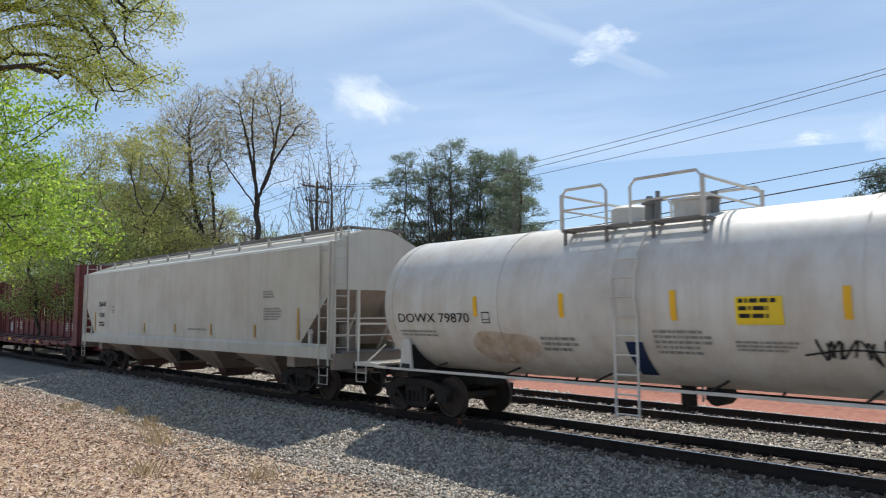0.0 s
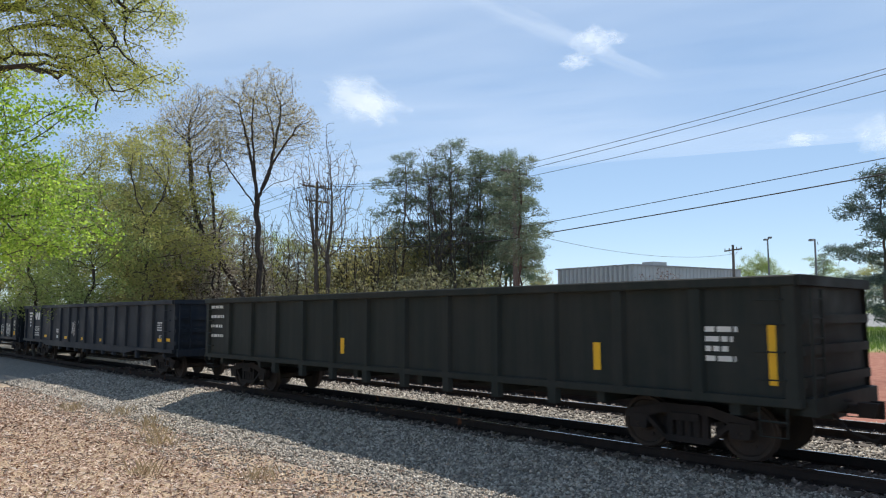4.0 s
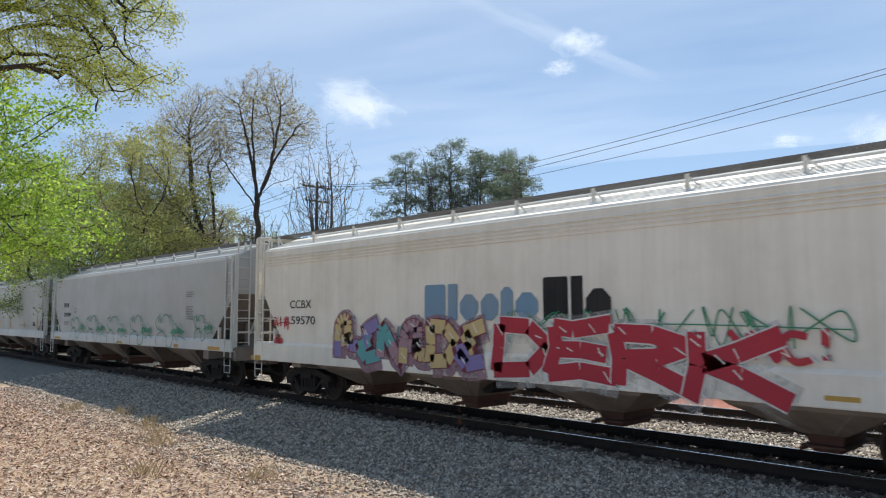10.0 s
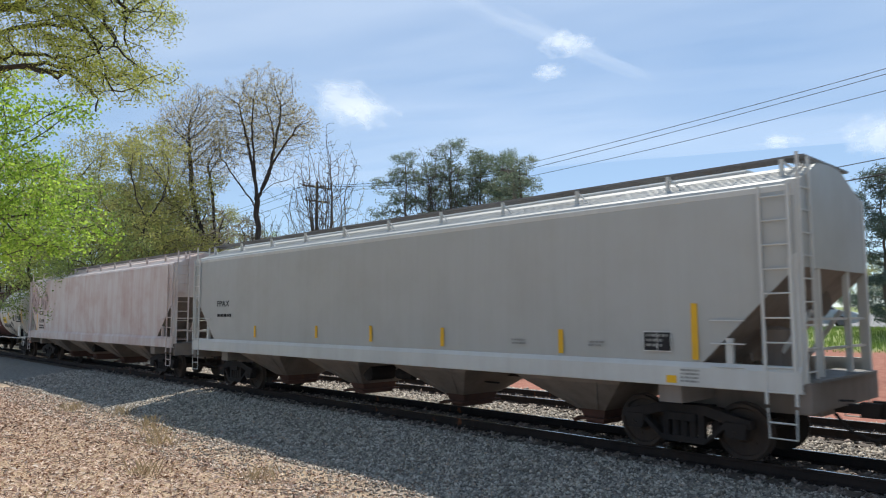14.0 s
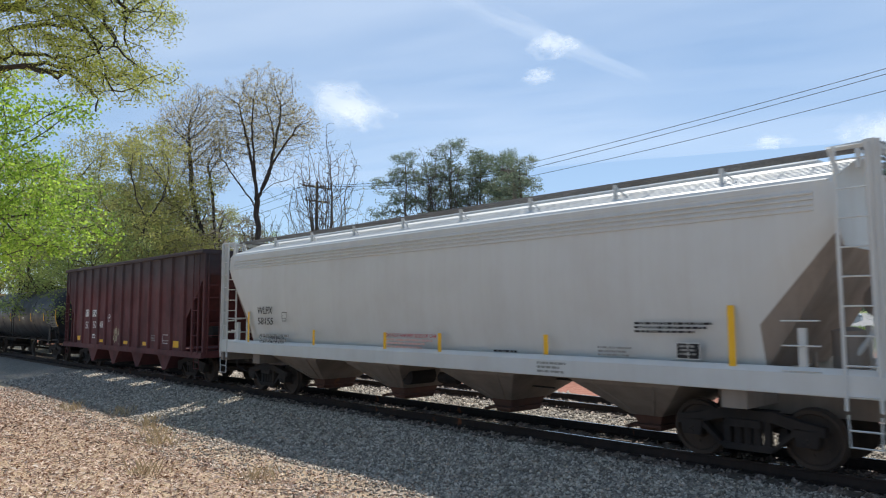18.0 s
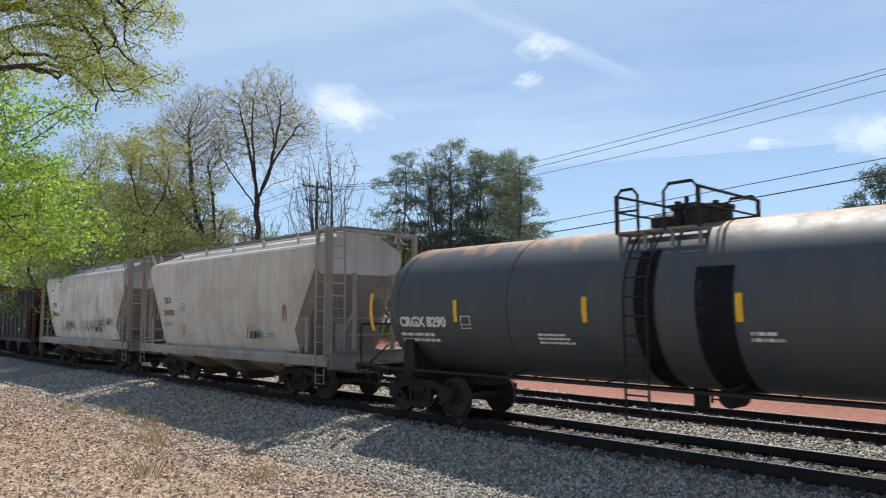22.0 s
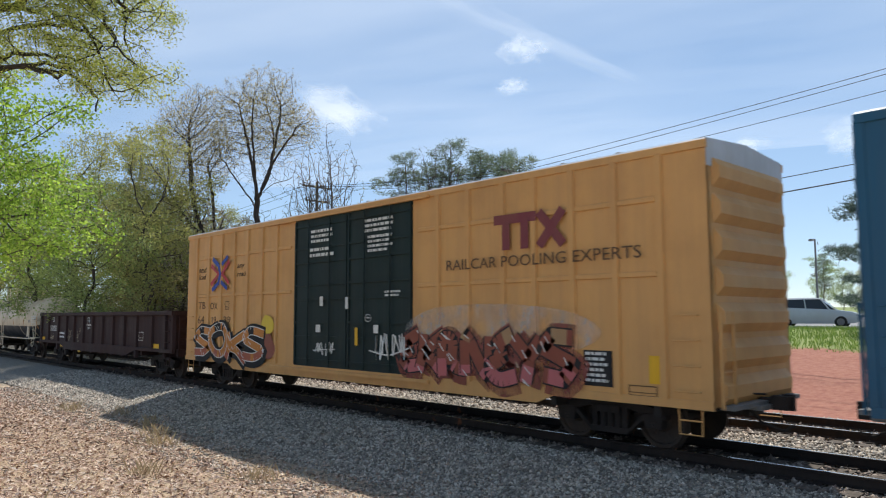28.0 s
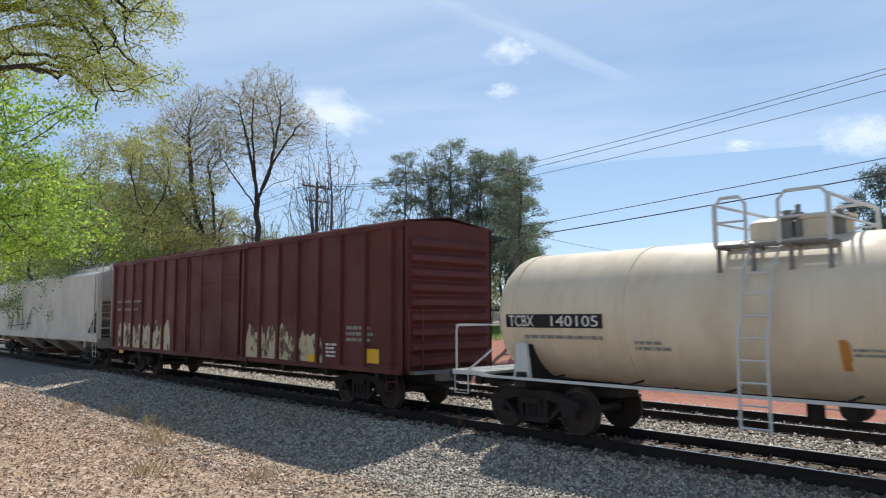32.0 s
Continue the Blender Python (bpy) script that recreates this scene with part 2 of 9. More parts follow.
def brake_gear(car, mat, x, z=1.0):
    """Air reservoir, brake cylinder, levers and the train pipe under the floor."""
    g = Geo()
    g.disc_y(x, z - 0.12, [(-0.9, 0.1), (-0.88, 0.2), (-0.1, 0.2), (-0.08, 0.1)], 12)
    g.tube([(x + 0.9, -0.6, z - 0.1), (x + 1.5, -0.6, z - 0.1)], 0.13, 10)
    g.tube([(x - 5, 0.3, z - 0.02), (x + 5, 0.3, z - 0.02)], 0.03, 6)
    g.tube([(x + 1.5, -0.6, z - 0.1), (x + 4, -0.3, z - 0.15)], 0.018, 5)
    return part("brake_gear", g, mat, car)


# ---- covered hopper ----
def covered_hopper(label, left, right, body_mat, dirt_shade_mat, bays=4, eave=4.24, top=4.65, cut=1.55, cut_z=2.98, rounded=0.0, sill_mat=None,
                   end_inset=0.0, board=4.70, roof_mat=None, fluted=False, inset=2.1, seams=(), sill=1.46, sill_low=1.18, gate_mat=None):
    """Steel covered hopper: lofted body with cut lower corners and sloping end sheets, side sills, bays, roof hatches and walkways."""
    L = right - left
    h = L / 2
    car = rail_car("covered_hopper_car", label, "rail car", left, right, inset)
    sill_mat, roof_mat = sill_mat or body_mat, roof_mat or body_mat
    W = 1.56

    def section(x, bottom, inner=0.0):
        ring = []
        side = [(0.0, W - 0.03 - rounded), (0.25, W - rounded * 0.35), (0.55, W), (0.8, W), (1.0, W - 0.02)]
        for k, w in side:
            ring.append((w - inner, bottom + (eave - 0.12 - bottom) * k))
        ring += [(W - 0.10 - inner, eave), (W - 0.30 - inner, eave + 0.07), (0.75, top - 0.14), (0.45, top - 0.02), (0.0, top)]
        left_side = [(-y, z) for y, z in reversed(ring[:-1])]
        return [(x, y, z) for y, z in ring + left_side]

    e = h - end_inset
    body = Geo().quadmesh([section(-e, cut_z), section(-e + 0.02, cut_z), section(-h + cut, sill + 0.02), section(-h + cut + 0.4, sill - 0.02), section(0, sill - 0.02),
                           section(h - cut - 0.4, sill - 0.02), section(h - cut, sill + 0.02), section(e - 0.02, cut_z), section(e, cut_z)])
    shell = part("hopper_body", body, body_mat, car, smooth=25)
    # dark coat on the sloping end sheets: dirt plus the shadow under them, painted in
    shell.data.materials.append(dirt_shade_mat)
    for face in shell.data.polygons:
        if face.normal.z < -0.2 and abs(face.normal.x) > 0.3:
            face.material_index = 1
    for s in (-1, 1):
        part("roof_rail", Geo().box(-e + 0.1, e - 0.1, s * (W - 0.06) - 0.045, s * (W - 0.06) + 0.045, eave - 0.17, eave - 0.05, 0.02), roof_mat, car)
    n = int(L / 1.9)
    if fluted:
        for k in range(4):
            for y in (-W, W):
                part("flute", Geo().box(-e + 0.3, e - 0.3, y - 0.02, y + 0.02, eave - 0.50 + 0.08 * k, eave - 0.455 + 0.08 * k, 0.012), body_mat, car)
    for x in seams:
        for s in (-1, 1):
            part("seam_batten", Geo().box(x - 0.03, x + 0.03, s * (W + 0.001) - 0.007, s * (W + 0.001) + 0.007, 1.42, eave - 0.2), body_mat, car)
    g = Geo()
    g.box(-L * 0.44, L * 0.44, -0.36, 0.36, top - 0.03, top + 0.07, 0.03)
    part("trough_hatch", g, roof_mat, car, "long roof hatch cover")
    g = Geo()
    for s in (-1, 1):
        for k in range(6):
            y = s * (0.62 + 0.075 * k)
            g.box(-h + 0.05, h - 0.05, y - 0.012, y + 0.012, board - 0.035, board)
        for k in range(int(L / 0.45)):
            x = -h + 0.1 + k * 0.45
            g.box(x, x + 0.02, s * 0.82 - 0.2, s * 0.82 + 0.2, board - 0.03, board - 0.01)
    for s in (-1, 1):
        for k in range(4):
            g.box(s * (h - 0.05 - 0.1 * k) - 0.02, s * (h - 0.05 - 0.1 * k) + 0.02, -1.0, 1.0, board - 0.035, board)
    part("running_board", g, GALVANISED, car, "steel grating walkway")
    for k in range(n + 1):
        x = -h + 0.35 + k * (L - 0.7) / n
        for s in (-1, 1):
            g = Geo()
            g.box(x - 0.03, x + 0.03, s * 1.02 - 0.025, s * 1.02 + 0.025, top - 0.28, board - 0.04)
            g.tube([(x, s * 1.02, board - 0.06), (x + 0.3, s * 1.05, eave + 0.12), (x + 0.34, s * 1.2, eave + 0.08)], 0.018, 5)
            part("walkway_bracket", g, roof_mat, car)
    for s in (-1, 1):
        g = Geo()
        g.plate([(-h, sill_low), (h, sill_low), (h, sill), (-h, sill)], s * 1.575 - 0.025, s * 1.575 + 0.025)
        g.slab([(s * 1.60, sill), (s * 1.60, sill + 0.01), (s * 1.55, sill + 0.09), (s * 1.45, sill + 0.09), (s * 1.45, sill)], -h, h)
        g.box(-h, h, s * 1.47 - 0.08, s * 1.47 + 0.08, sill_low - 0.015, sill_low + 0.02)
        part("side_sill", g, sill_mat, car)
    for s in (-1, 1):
        part("stub_sill", Geo().box(s * (h - 1.55) - 1.35, s * (h - 1.55) + 1.35, -0.3, 0.3, 0.72, 1.05), dirt_shade_mat, car)
        part("end_beam", Geo().box(s * h - 0.09, s * h + 0.09, -1.5, 1.5, 0.9, 1.32), dirt_shade_mat, car)
        part("gusset", Geo().plate([(s * (h - cut - 0.1), 1.2), (s * (h - 1.4), 1.05), (s * (h - 1.4), 1.7), (s * (h - cut + 0.2), 1.5)], -0.06, 0.06), dirt_shade_mat, car)
        part("bolster", Geo().box(s * (h - inset) - 0.2, s * (h - inset) + 0.2, -1.45, 1.45, 0.88, 1.3), dirt_shade_mat, car)
    # end frames: corner posts, cross rails, platform and slope-sheet braces
    for s in (-1, 1):
        g = Geo()
        x = s * (h - 0.06)
        for y in (-1.5, 1.5):
            g.box(x - 0.07, x + 0.07, y - 0.05, y + 0.05, 1.3, board - 0.05 if end_inset else eave)
            g.box(s * (h - 1.05) - 0.05, s * (h - 1.05) + 0.05, y - 0.04, y + 0.04, 1.3, 1.34 + (cut_z - 1.3) * (cut - 1.05) / cut + 0.05)
        for z in (1.75, 2.2):
            g.box(x - 0.02, x + 0.02, -1.5, 1.5, z, z + 0.04)
        for y in (-0.65, 0.65):
            g.box(x - 0.04, x + 0.04, y - 0.05, y + 0.05, 1.3, cut_z)
            g.tube([(s * (h - 0.9), y, 1.3), (s * (h - 0.15), y, 2.35)], 0.04, 6)
        if end_inset:
            g.box(x - 0.05, x + 0.05, -1.5, 1.5, board - 0.14, board - 0.06)
            g.tube([(x, -1.5, board - 0.1), (s * (h - 0.6), -1.45, board - 0.1), (s * (h - end_inset), -1.4, eave)], 0.05, 6)
            g.tube([(x, 1.5, board - 0.1), (s * (h - 0.6), 1.45, board - 0.1), (s * (h - end_inset), 1.4, eave)], 0.05, 6)
        part("end_frame", g, sill_mat, car)
        g = Geo()
        g.box(s * h - 0.15 - 0.35 * (s > 0), s * h + 0.15 + 0.35 * (s < 0), -1.3, 1.3, 1.32, 1.36)
        part("end_platform", g, GALVANISED, car)
        ladder(car, sill_mat, s * (h - 0.28), -1.60, 1.0, eave - 0.05 if not end_inset else board - 0.1, 0.42, 9)
        ladder(car, sill_mat, s * (h + 0.03), -1.25, 1.3, board - 0.05, 0.42, 10, "y")
        for y in (-1.6, 1.6):
            stirrup(car, sill_mat, s * (h - 0.28), y)
        grab_irons(car, sill_mat, s * (h - 1.05), -1.60, (1.5, 1.85, 2.2), 0.5)
    g = Geo()
    g.turned_z(h - 0.75, -0.5, [(1.36, 0.05), (1.36, 0.24), (2.05, 0.24), (2.1, 0.1)], 14)
    part("air_reservoir", g, dirt_shade_mat, car)
    g = Geo().disc_y(h - 0.55, 2.5, [(0.55, 0.3), (0.57, 0.3)], 14)
    part("brake_wheel", g, dirt_shade_mat, car)
    span = L - (4.7 if bays > 3 else 4.1)
    for k in range(bays):
        x = -span / 2 + (k + 0.5) * span / bays
        a = span / bays / 2 - 0.04
        rings = []
        for z, f, w in ((sill + 0.02, 0.74, 1.47), (sill_low + 0.02, 0.68, 1.44), (sill_low - 0.10, 0.60, 1.36), (0.50, 0.32 / a, 0.62)):
            rings.append([(x - a * f, -w, z), (x + a * f, -w, z), (x + a * f, w, z), (x - a * f, w, z)])
        bay = part("hopper_bay", Geo().quadmesh(rings), dirt_shade_mat, car)
        for f in (-0.36, 0.36):
            part("bay_rib", Geo().tube([(x + a * f, -1.38, sill_low - 0.07), (x + 0.5 * f, -0.66, 0.52)], 0.025, 4), dirt_shade_mat, bay)
        g = Geo().quadmesh([[(x - a * q, -w, z), (x + a * q, -w, z), (x + a * q, w, z), (x - a * q, w, z)] for z, q, w in ((0.52, 0.29 / a, 0.58), (0.30, 0.22 / a, 0.50), (0.22, 0.20 / a, 0.48))])
        g.tube([(x - 0.26, -0.80, 0.30), (x - 0.26, 0.80, 0.30)], 0.035, 6)
        g.box(x - 0.31, x + 0.31, -0.66, 0.66, 0.30, 0.34)
        part("outlet_gate", g, gate_mat or GATE_RUST, bay, "rusty outlet gate below the funnel")
    brake_gear(car, TRUCK_STEEL, -1.0, 0.95)
    return car, h


# ---- tank car ----
def tank_car(label, left, right, tank_mat, frame_mat, radius=1.47, axis=2.58, over=0.75, band=None, band_w=2.6, band_x=0.0, lower=None, rail_mat=None,
             platform=2.4, dome=0.0, inset=1.85, jacket=True, rail_h=0.66, fit=1.0, plat_off=0.0, ladder_x=0.0, lower_from=0.56):
    """Tank on stub sills: shell with dished heads, jacket bands, saddles, top platform with rails, fittings and ladders."""
    L = right - left
    h = L / 2
    car = rail_car("tank_car", label, "rail car", left, right, inset)
    rail_mat = rail_mat or tank_mat
    n = 44

    def shell(x0, x1, r, mat, name, ends=True, lo=-math.pi, hi=math.pi):
        full = hi - lo > 6.2
        m = n if full else 18
        angs = [lo + (hi - lo) * j / (m if full else m - 1) for j in range(m)]
        prof = []
        if ends:
            prof = [(x0 + 0.62 * (1 - math.sqrt(max(0, 1 - (rr / r) ** 2.2))), rr) for rr in [r * q for q in (0.02, 0.3, 0.55, 0.72, 0.84, 0.92, 0.97, 0.995)]]
            prof += [(x0 + 0.7, r)]
            prof = prof + [(x0 + x1 - x, rr) for x, rr in reversed(prof)]
        else:
            prof = [(x0, r), (x1, r)]
        rings = [[(x, rr * math.sin(a), axis + rr * math.cos(a)) for a in angs] for x, rr in prof]
        return part(name, Geo().quadmesh(rings, closed=full, cap=full), mat, car, smooth=50)

    te = h - over
    shell(-te, te, radius, tank_mat, "tank_shell")
    if lower:
        ob = shell(-te - 0.006, te + 0.006, radius + 0.008, lower, "lower_shell", True, math.pi * lower_from, math.pi * (2 - lower_from))
        tagged(ob, "black painted lower half of the tank")
    if jacket:
        for x in (-te + 0.75, -te * 0.45, te * 0.45, te - 0.75):
            shell(x - 0.05, x + 0.05, radius + 0.012, tank_mat, "jacket_band", False)
    if band:
        ob = shell(band_x - band_w / 2, band_x + band_w / 2, radius + 0.015, band, "painted_band", False)
        tagged(ob, "dark brown band round the middle of the tank")
    for s in (-1, 1):
        g = Geo()
        x0, x1 = s * h, s * (h - 3.4)
        g.box(min(x0, x1), max(x0, x1), -0.3, 0.3, 0.72, 1.08)
        g.box(s * h - 0.1, s * h + 0.1, -1.45, 1.45, 0.98, 1.12)
        xb = s * (h - inset)
        z = axis - radius
        g.slab([(-1.42, 0.9), (1.42, 0.9), (1.42, 1.08), (1.12, 1.9), (0.8, z + 0.42), (0.4, z + 0.12), (-0.4, z + 0.12), (-0.8, z + 0.42), (-1.12, 1.9), (-1.42, 1.08)], xb - 0.13, xb + 0.13)
        part("stub_sill", g, frame_mat, car)
    for s in (-1, 1):
        xb = s * (h - inset)
        for y in (-1.35, 1.35):
            g = Geo().plate([(xb - 0.22, 1.05), (xb + 0.22, 1.05), (xb + 0.12, 1.75), (xb - 0.12, 1.75)], y - 0.03, y + 0.03)
            part("bolster_web", g, rail_mat, car)
        g = Geo()
        xa, xc = s * (h - 0.02), s * (h - 0.95)
        g.box(min(xa, xc), max(xa, xc), -1.42, 1.42, 1.09, 1.115)
        for y in (-1.45, 1.45):
            g.box(min(xa, xc), max(xa, xc), y - 0.03, y + 0.03, 1.06, 1.15)
        deck_part = part("end_platform", g, rail_mat, car)
        for k in range(6):
            x = xa + (xc - xa) * k / 5
            part("slat", Geo().box(x - 0.03, x + 0.03, -1.45, 1.45, 1.12, 1.154), rail_mat, deck_part)
        g = Geo()
        x = s * (h - 0.08)
        for y in (-1.42, 1.42):
            g.tube([(x, y, 1.12), (x, y, 2.0), (x - s * 0.08, y, 2.1), (x - s * 0.95, y * 0.97, 2.1)], 0.022, 6)
            g.tube([(x - s * 0.3, y, 1.12), (x - s * 0.95, y * 0.93, 1.6)], 0.022, 6)
        g.tube([(x, -1.42, 2.0), (x, -1.42, 2.08), (x, 1.42, 2.08), (x, 1.42, 2.0)], 0.022, 6)
        part("end_handrail", g, rail_mat, car)
        for y in (-1.5, 1.5):
            stirrup(car, rail_mat, s * (h - 0.3), y, 1.1)
    for s in (-1, 1):
        g = Geo()
        g.box(-h + 0.9, h - 0.9, s * 1.52 - 0.025, s * 1.52 + 0.025, 1.05, 1.10)
        for k in range(6):
            x = (-1 + 2 * (k + 0.5) / 6) * (h - 1.6)
            part("rail_bracket", Geo().tube([(x, s * 1.51, 1.07), (x + 0.1, s * 0.95, axis - radius * 0.86)], 0.022, 5), frame_mat, car)
        part("side_running_rail", g, rail_mat, car)
    g = Geo()
    g.tube([(-h + 2, -0.45, 0.95), (h - 2, -0.45, 0.95)], 0.03, 6)
    g.tube([(-h + 2, 0.35, 0.9), (h - 2, 0.35, 0.9)], 0.03, 6)
    g.disc_y(0.6, axis - radius - 0.1, [(-0.2, 0.2), (0.2, 0.2)], 12)
    g.tube([(0, 0, axis - radius + 0.05), (0, 0, axis - radius - 0.35)], 0.14, 10)
    for x in (-3.5, -2.2, 1.8, 3.4):
        g.tube([(x, -0.45, 0.95), (x, -0.3, axis - radius * 0.97)], 0.025, 5)
    part("under_piping", g, TRUCK_STEEL, car)
    g = Geo().tube([(h - 3.3, -0.85, 1.22), (h - 2.3, -0.85, 1.22)], 0.2, 12)
    part("air_reservoir", g, rail_mat, car)
    # top platform
    topz = axis + radius
    p = platform / 2
    deck_z = topz - 0.2
    for s in (-1, 1):
        g = Geo()
        for k in range(5):
            y = s * (0.72 + 0.11 * k)
            g.box(plat_off - p, plat_off + p, y - 0.025, y + 0.025, deck_z, deck_z + 0.03)
        for x in (plat_off - p + 0.02, plat_off - p / 3, plat_off + p / 3, plat_off + p - 0.02):
            g.plate([(x - 0.03, deck_z - 0.4), (x + 0.03, deck_z - 0.4), (x + 0.03, deck_z), (x - 0.03, deck_z)], s * 1.1 - 0.02, s * 1.1 + 0.02)
            g.box(x - 0.03, x + 0.03, s * 0.9 - 0.28, s * 0.9 + 0.28, deck_z - 0.03, deck_z)
        part("top_platform", g, GALVANISED if not band else band, car)
    rz = topz + rail_h - 0.08
    gap = 0.12 * p
    for s in (-1, 1):
        y = s * 1.18
        for a, b in ((plat_off - p, plat_off - gap - 0.25), (plat_off - gap + 0.25, plat_off + p)):
            g = Geo()
            g.tube([(a, y, deck_z), (a, y, rz - 0.12), (a + 0.1, y, rz), (b - 0.1, y, rz), (b, y, rz - 0.12), (b, y, deck_z)], 0.03, 6)
            g.tube([(a, y, (rz + deck_z) / 2), (b, y, (rz + deck_z) / 2)], 0.02, 6)
            part("platform_railing", g, rail_mat if not band else STEEL_BLACK, car)
    for x in (plat_off - p, plat_off + p):
        g = Geo().tube([(x, -1.18, rz - 0.1), (x, 1.18, rz - 0.1)], 0.026, 6)
        g.tube([(x, -1.18, (rz + deck_z) / 2), (x, 1.18, (rz + deck_z) / 2)], 0.02, 6)
        g.box(x - 0.03, x + 0.03, -1.2, -1.14, deck_z, rz - 0.08)
        g.box(x - 0.03, x + 0.03, 1.14, 1.2, deck_z, rz - 0.08)
        part("cross_railing", g, rail_mat if not band else STEEL_BLACK, car)
    g = Geo()
    g.turned_z(plat_off + p * 0.5, 0, [(topz - 0.1, 0.40 * fit), (topz + 0.22 * fit, 0.40 * fit), (topz + 0.24 * fit, 0.44 * fit), (topz + 0.29 * fit, 0.44 * fit), (topz + 0.33 * fit, 0.25)], 20)
    part("manway", g, band or (STEEL_BLACK if rail_mat == STEEL_BLACK else tank_mat), car, smooth=40)
    g = Geo()
    g.turned_z(plat_off - p * 0.45, 0, [(topz - 0.1, 0.38 * fit), (topz + 0.24 + dome, 0.38 * fit), (topz + 0.30 + dome, 0.3 * fit), (topz + 0.32 + dome, 0.1)], 20)
    part("protective_housing", g, band or (STEEL_BLACK if rail_mat == STEEL_BLACK else tank_mat), car, smooth=40)
    for x, r, z in ((-0.05, 0.09, 0.40), (0.12, 0.06, 0.48), (p * 0.85, 0.08, 0.34)):
        g = Geo().turned_z(plat_off + x, -0.3, [(topz - 0.1, r), (topz + z * 0.6, r), (topz + z * 0.62, r * 1.6), (topz + z * 0.72, r * 1.6), (topz + z * 0.75, r * 0.7), (topz + z, r * 0.7)], 10)
        part("valve", g, STEEL_BLACK if rail_mat == STEEL_BLACK else GALVANISED, car)
    for s in (-1, 1):
        g = Geo()
        lx = 0.22
        for e in (ladder_x - lx, ladder_x + lx):
            pts = [(e, s * 1.55, 0.55), (e, s * 1.56, axis - 0.3)]
            for k in range(7):
                a = math.radians(92 - k * 9)
                pts.append((e, s * (radius + 0.1) * math.sin(a), axis + (radius + 0.1) * math.cos(a)))
            g.tube(pts, 0.024, 5)
        for k in range(9):
            z = 0.62 + k * 0.33
            y = 1.555 if z < axis else math.sqrt(max(0.2, (radius + 0.1) ** 2 - (z - axis) ** 2))
            g.tube([(ladder_x - lx, s * y, z), (ladder_x + lx, s * y, z)], 0.016, 5)
        part("ladder", g, rail_mat if not band else band, car)
    return car, h


# ---- gondola ----
def gondola(label, left, right, mat, inner_mat, top=2.88, ribs=14, depth=0.0, floor=1.05, inset=2.0, cap_mat=None, stakes=None, belly=0.0):
    """Open gondola: plate sides on a top chord and side sill, outside stakes, framed ends with ladders."""
    L = right - left
    h = L / 2
    car = rail_car("gondola_car", label, "rail car", left, right, inset)
    W = 1.46
    for s in (-1, 1):
        g = Geo()
        y = s * W
        g.plate([(-h + 0.05, 0.95), (h - 0.05, 0.95), (h - 0.05, top), (-h + 0.05, top)], y - 0.02, y + 0.02)
        part("side_sheet", g, mat, car)
        g = Geo()
        lo, hi = min(y, y + s * 0.11), max(y, y + s * 0.11)
        g.box(-h, h, lo - 0.04, hi, top - 0.16, top, 0.02)
        part("top_chord", g, cap_mat or mat, car)
        g = Geo()
        g.plate([(-h, 0.97), (-h + 3.6, 0.97), (-h + 4.5, 0.97 - belly), (h - 4.5, 0.97 - belly), (h - 3.6, 0.97), (h, 0.97), (h, 1.09), (-h, 1.09)], lo, hi)
        part("side_sill", g, mat, car)
        for x in stakes or [-h + 0.12 + (L - 0.24) * k / (ribs - 1) for k in range(ribs)]:
            g = Geo()
            y1 = y + s * 0.105
            ring = [[(x - 0.14, y, z), (x - 0.09, y1, z), (x + 0.09, y1, z), (x + 0.14, y, z)] for z in (0.68 if abs(x) < h - 3 else 0.98, top - 0.15)]
            g.quadmesh(ring)
            part("side_stake", g, mat, car)
    g = Geo().box(-h + 0.05, h - 0.05, -W + 0.02, W - 0.02, floor - 0.05, floor)
    part("floor_plate", g, inner_mat, car)
    g = Geo().box(-h, h, -0.3, 0.3, 0.7, 1.0)
    for k in range(8):
        x = -h + 1 + (L - 2) * k / 7
        g.box(x - 0.08, x + 0.08, -W, W, 0.78, 1.0)
    part("centre_sill", g, mat, car)
    for s in (-1, 1):
        g = Geo()
        x = s * (h - 0.06)
        g.box(x - 0.02, x + 0.02, -W, W, 0.95, top)
        end = part("end_wall", g, mat, car)
        for z in (1.25, 1.7, 2.15):
            xo = x + s * 0.1
            part("end_rib", Geo().box(min(x, xo), max(x, xo), -W, W, z, z + 0.14), mat, end)
        part("end_cap", Geo().box(min(x, x + s * 0.13), max(x, x + s * 0.13), -W - 0.09, W + 0.09, top - 0.15, top + 0.004), mat, end)
        part("end_sill", Geo().box(min(x, x + s * 0.2), max(x, x + s * 0.2), -1.4, 1.4, 0.85, 1.1), mat, car)
        ladder(car, mat, s * (h + 0.12), -1.15, 0.95, top - 0.2, 0.42, 6, "y")
        grab_irons(car, mat, s * (h - 0.4), -W - 0.16, (1.35, 1.75, 2.15, 2.5), 0.42)
        for y in (-1.55, 1.55):
            stirrup(car, mat, s * (h - 0.4), y)
    brake_gear(car, TRUCK_STEEL, 0.5, 1.0)
    return car, h


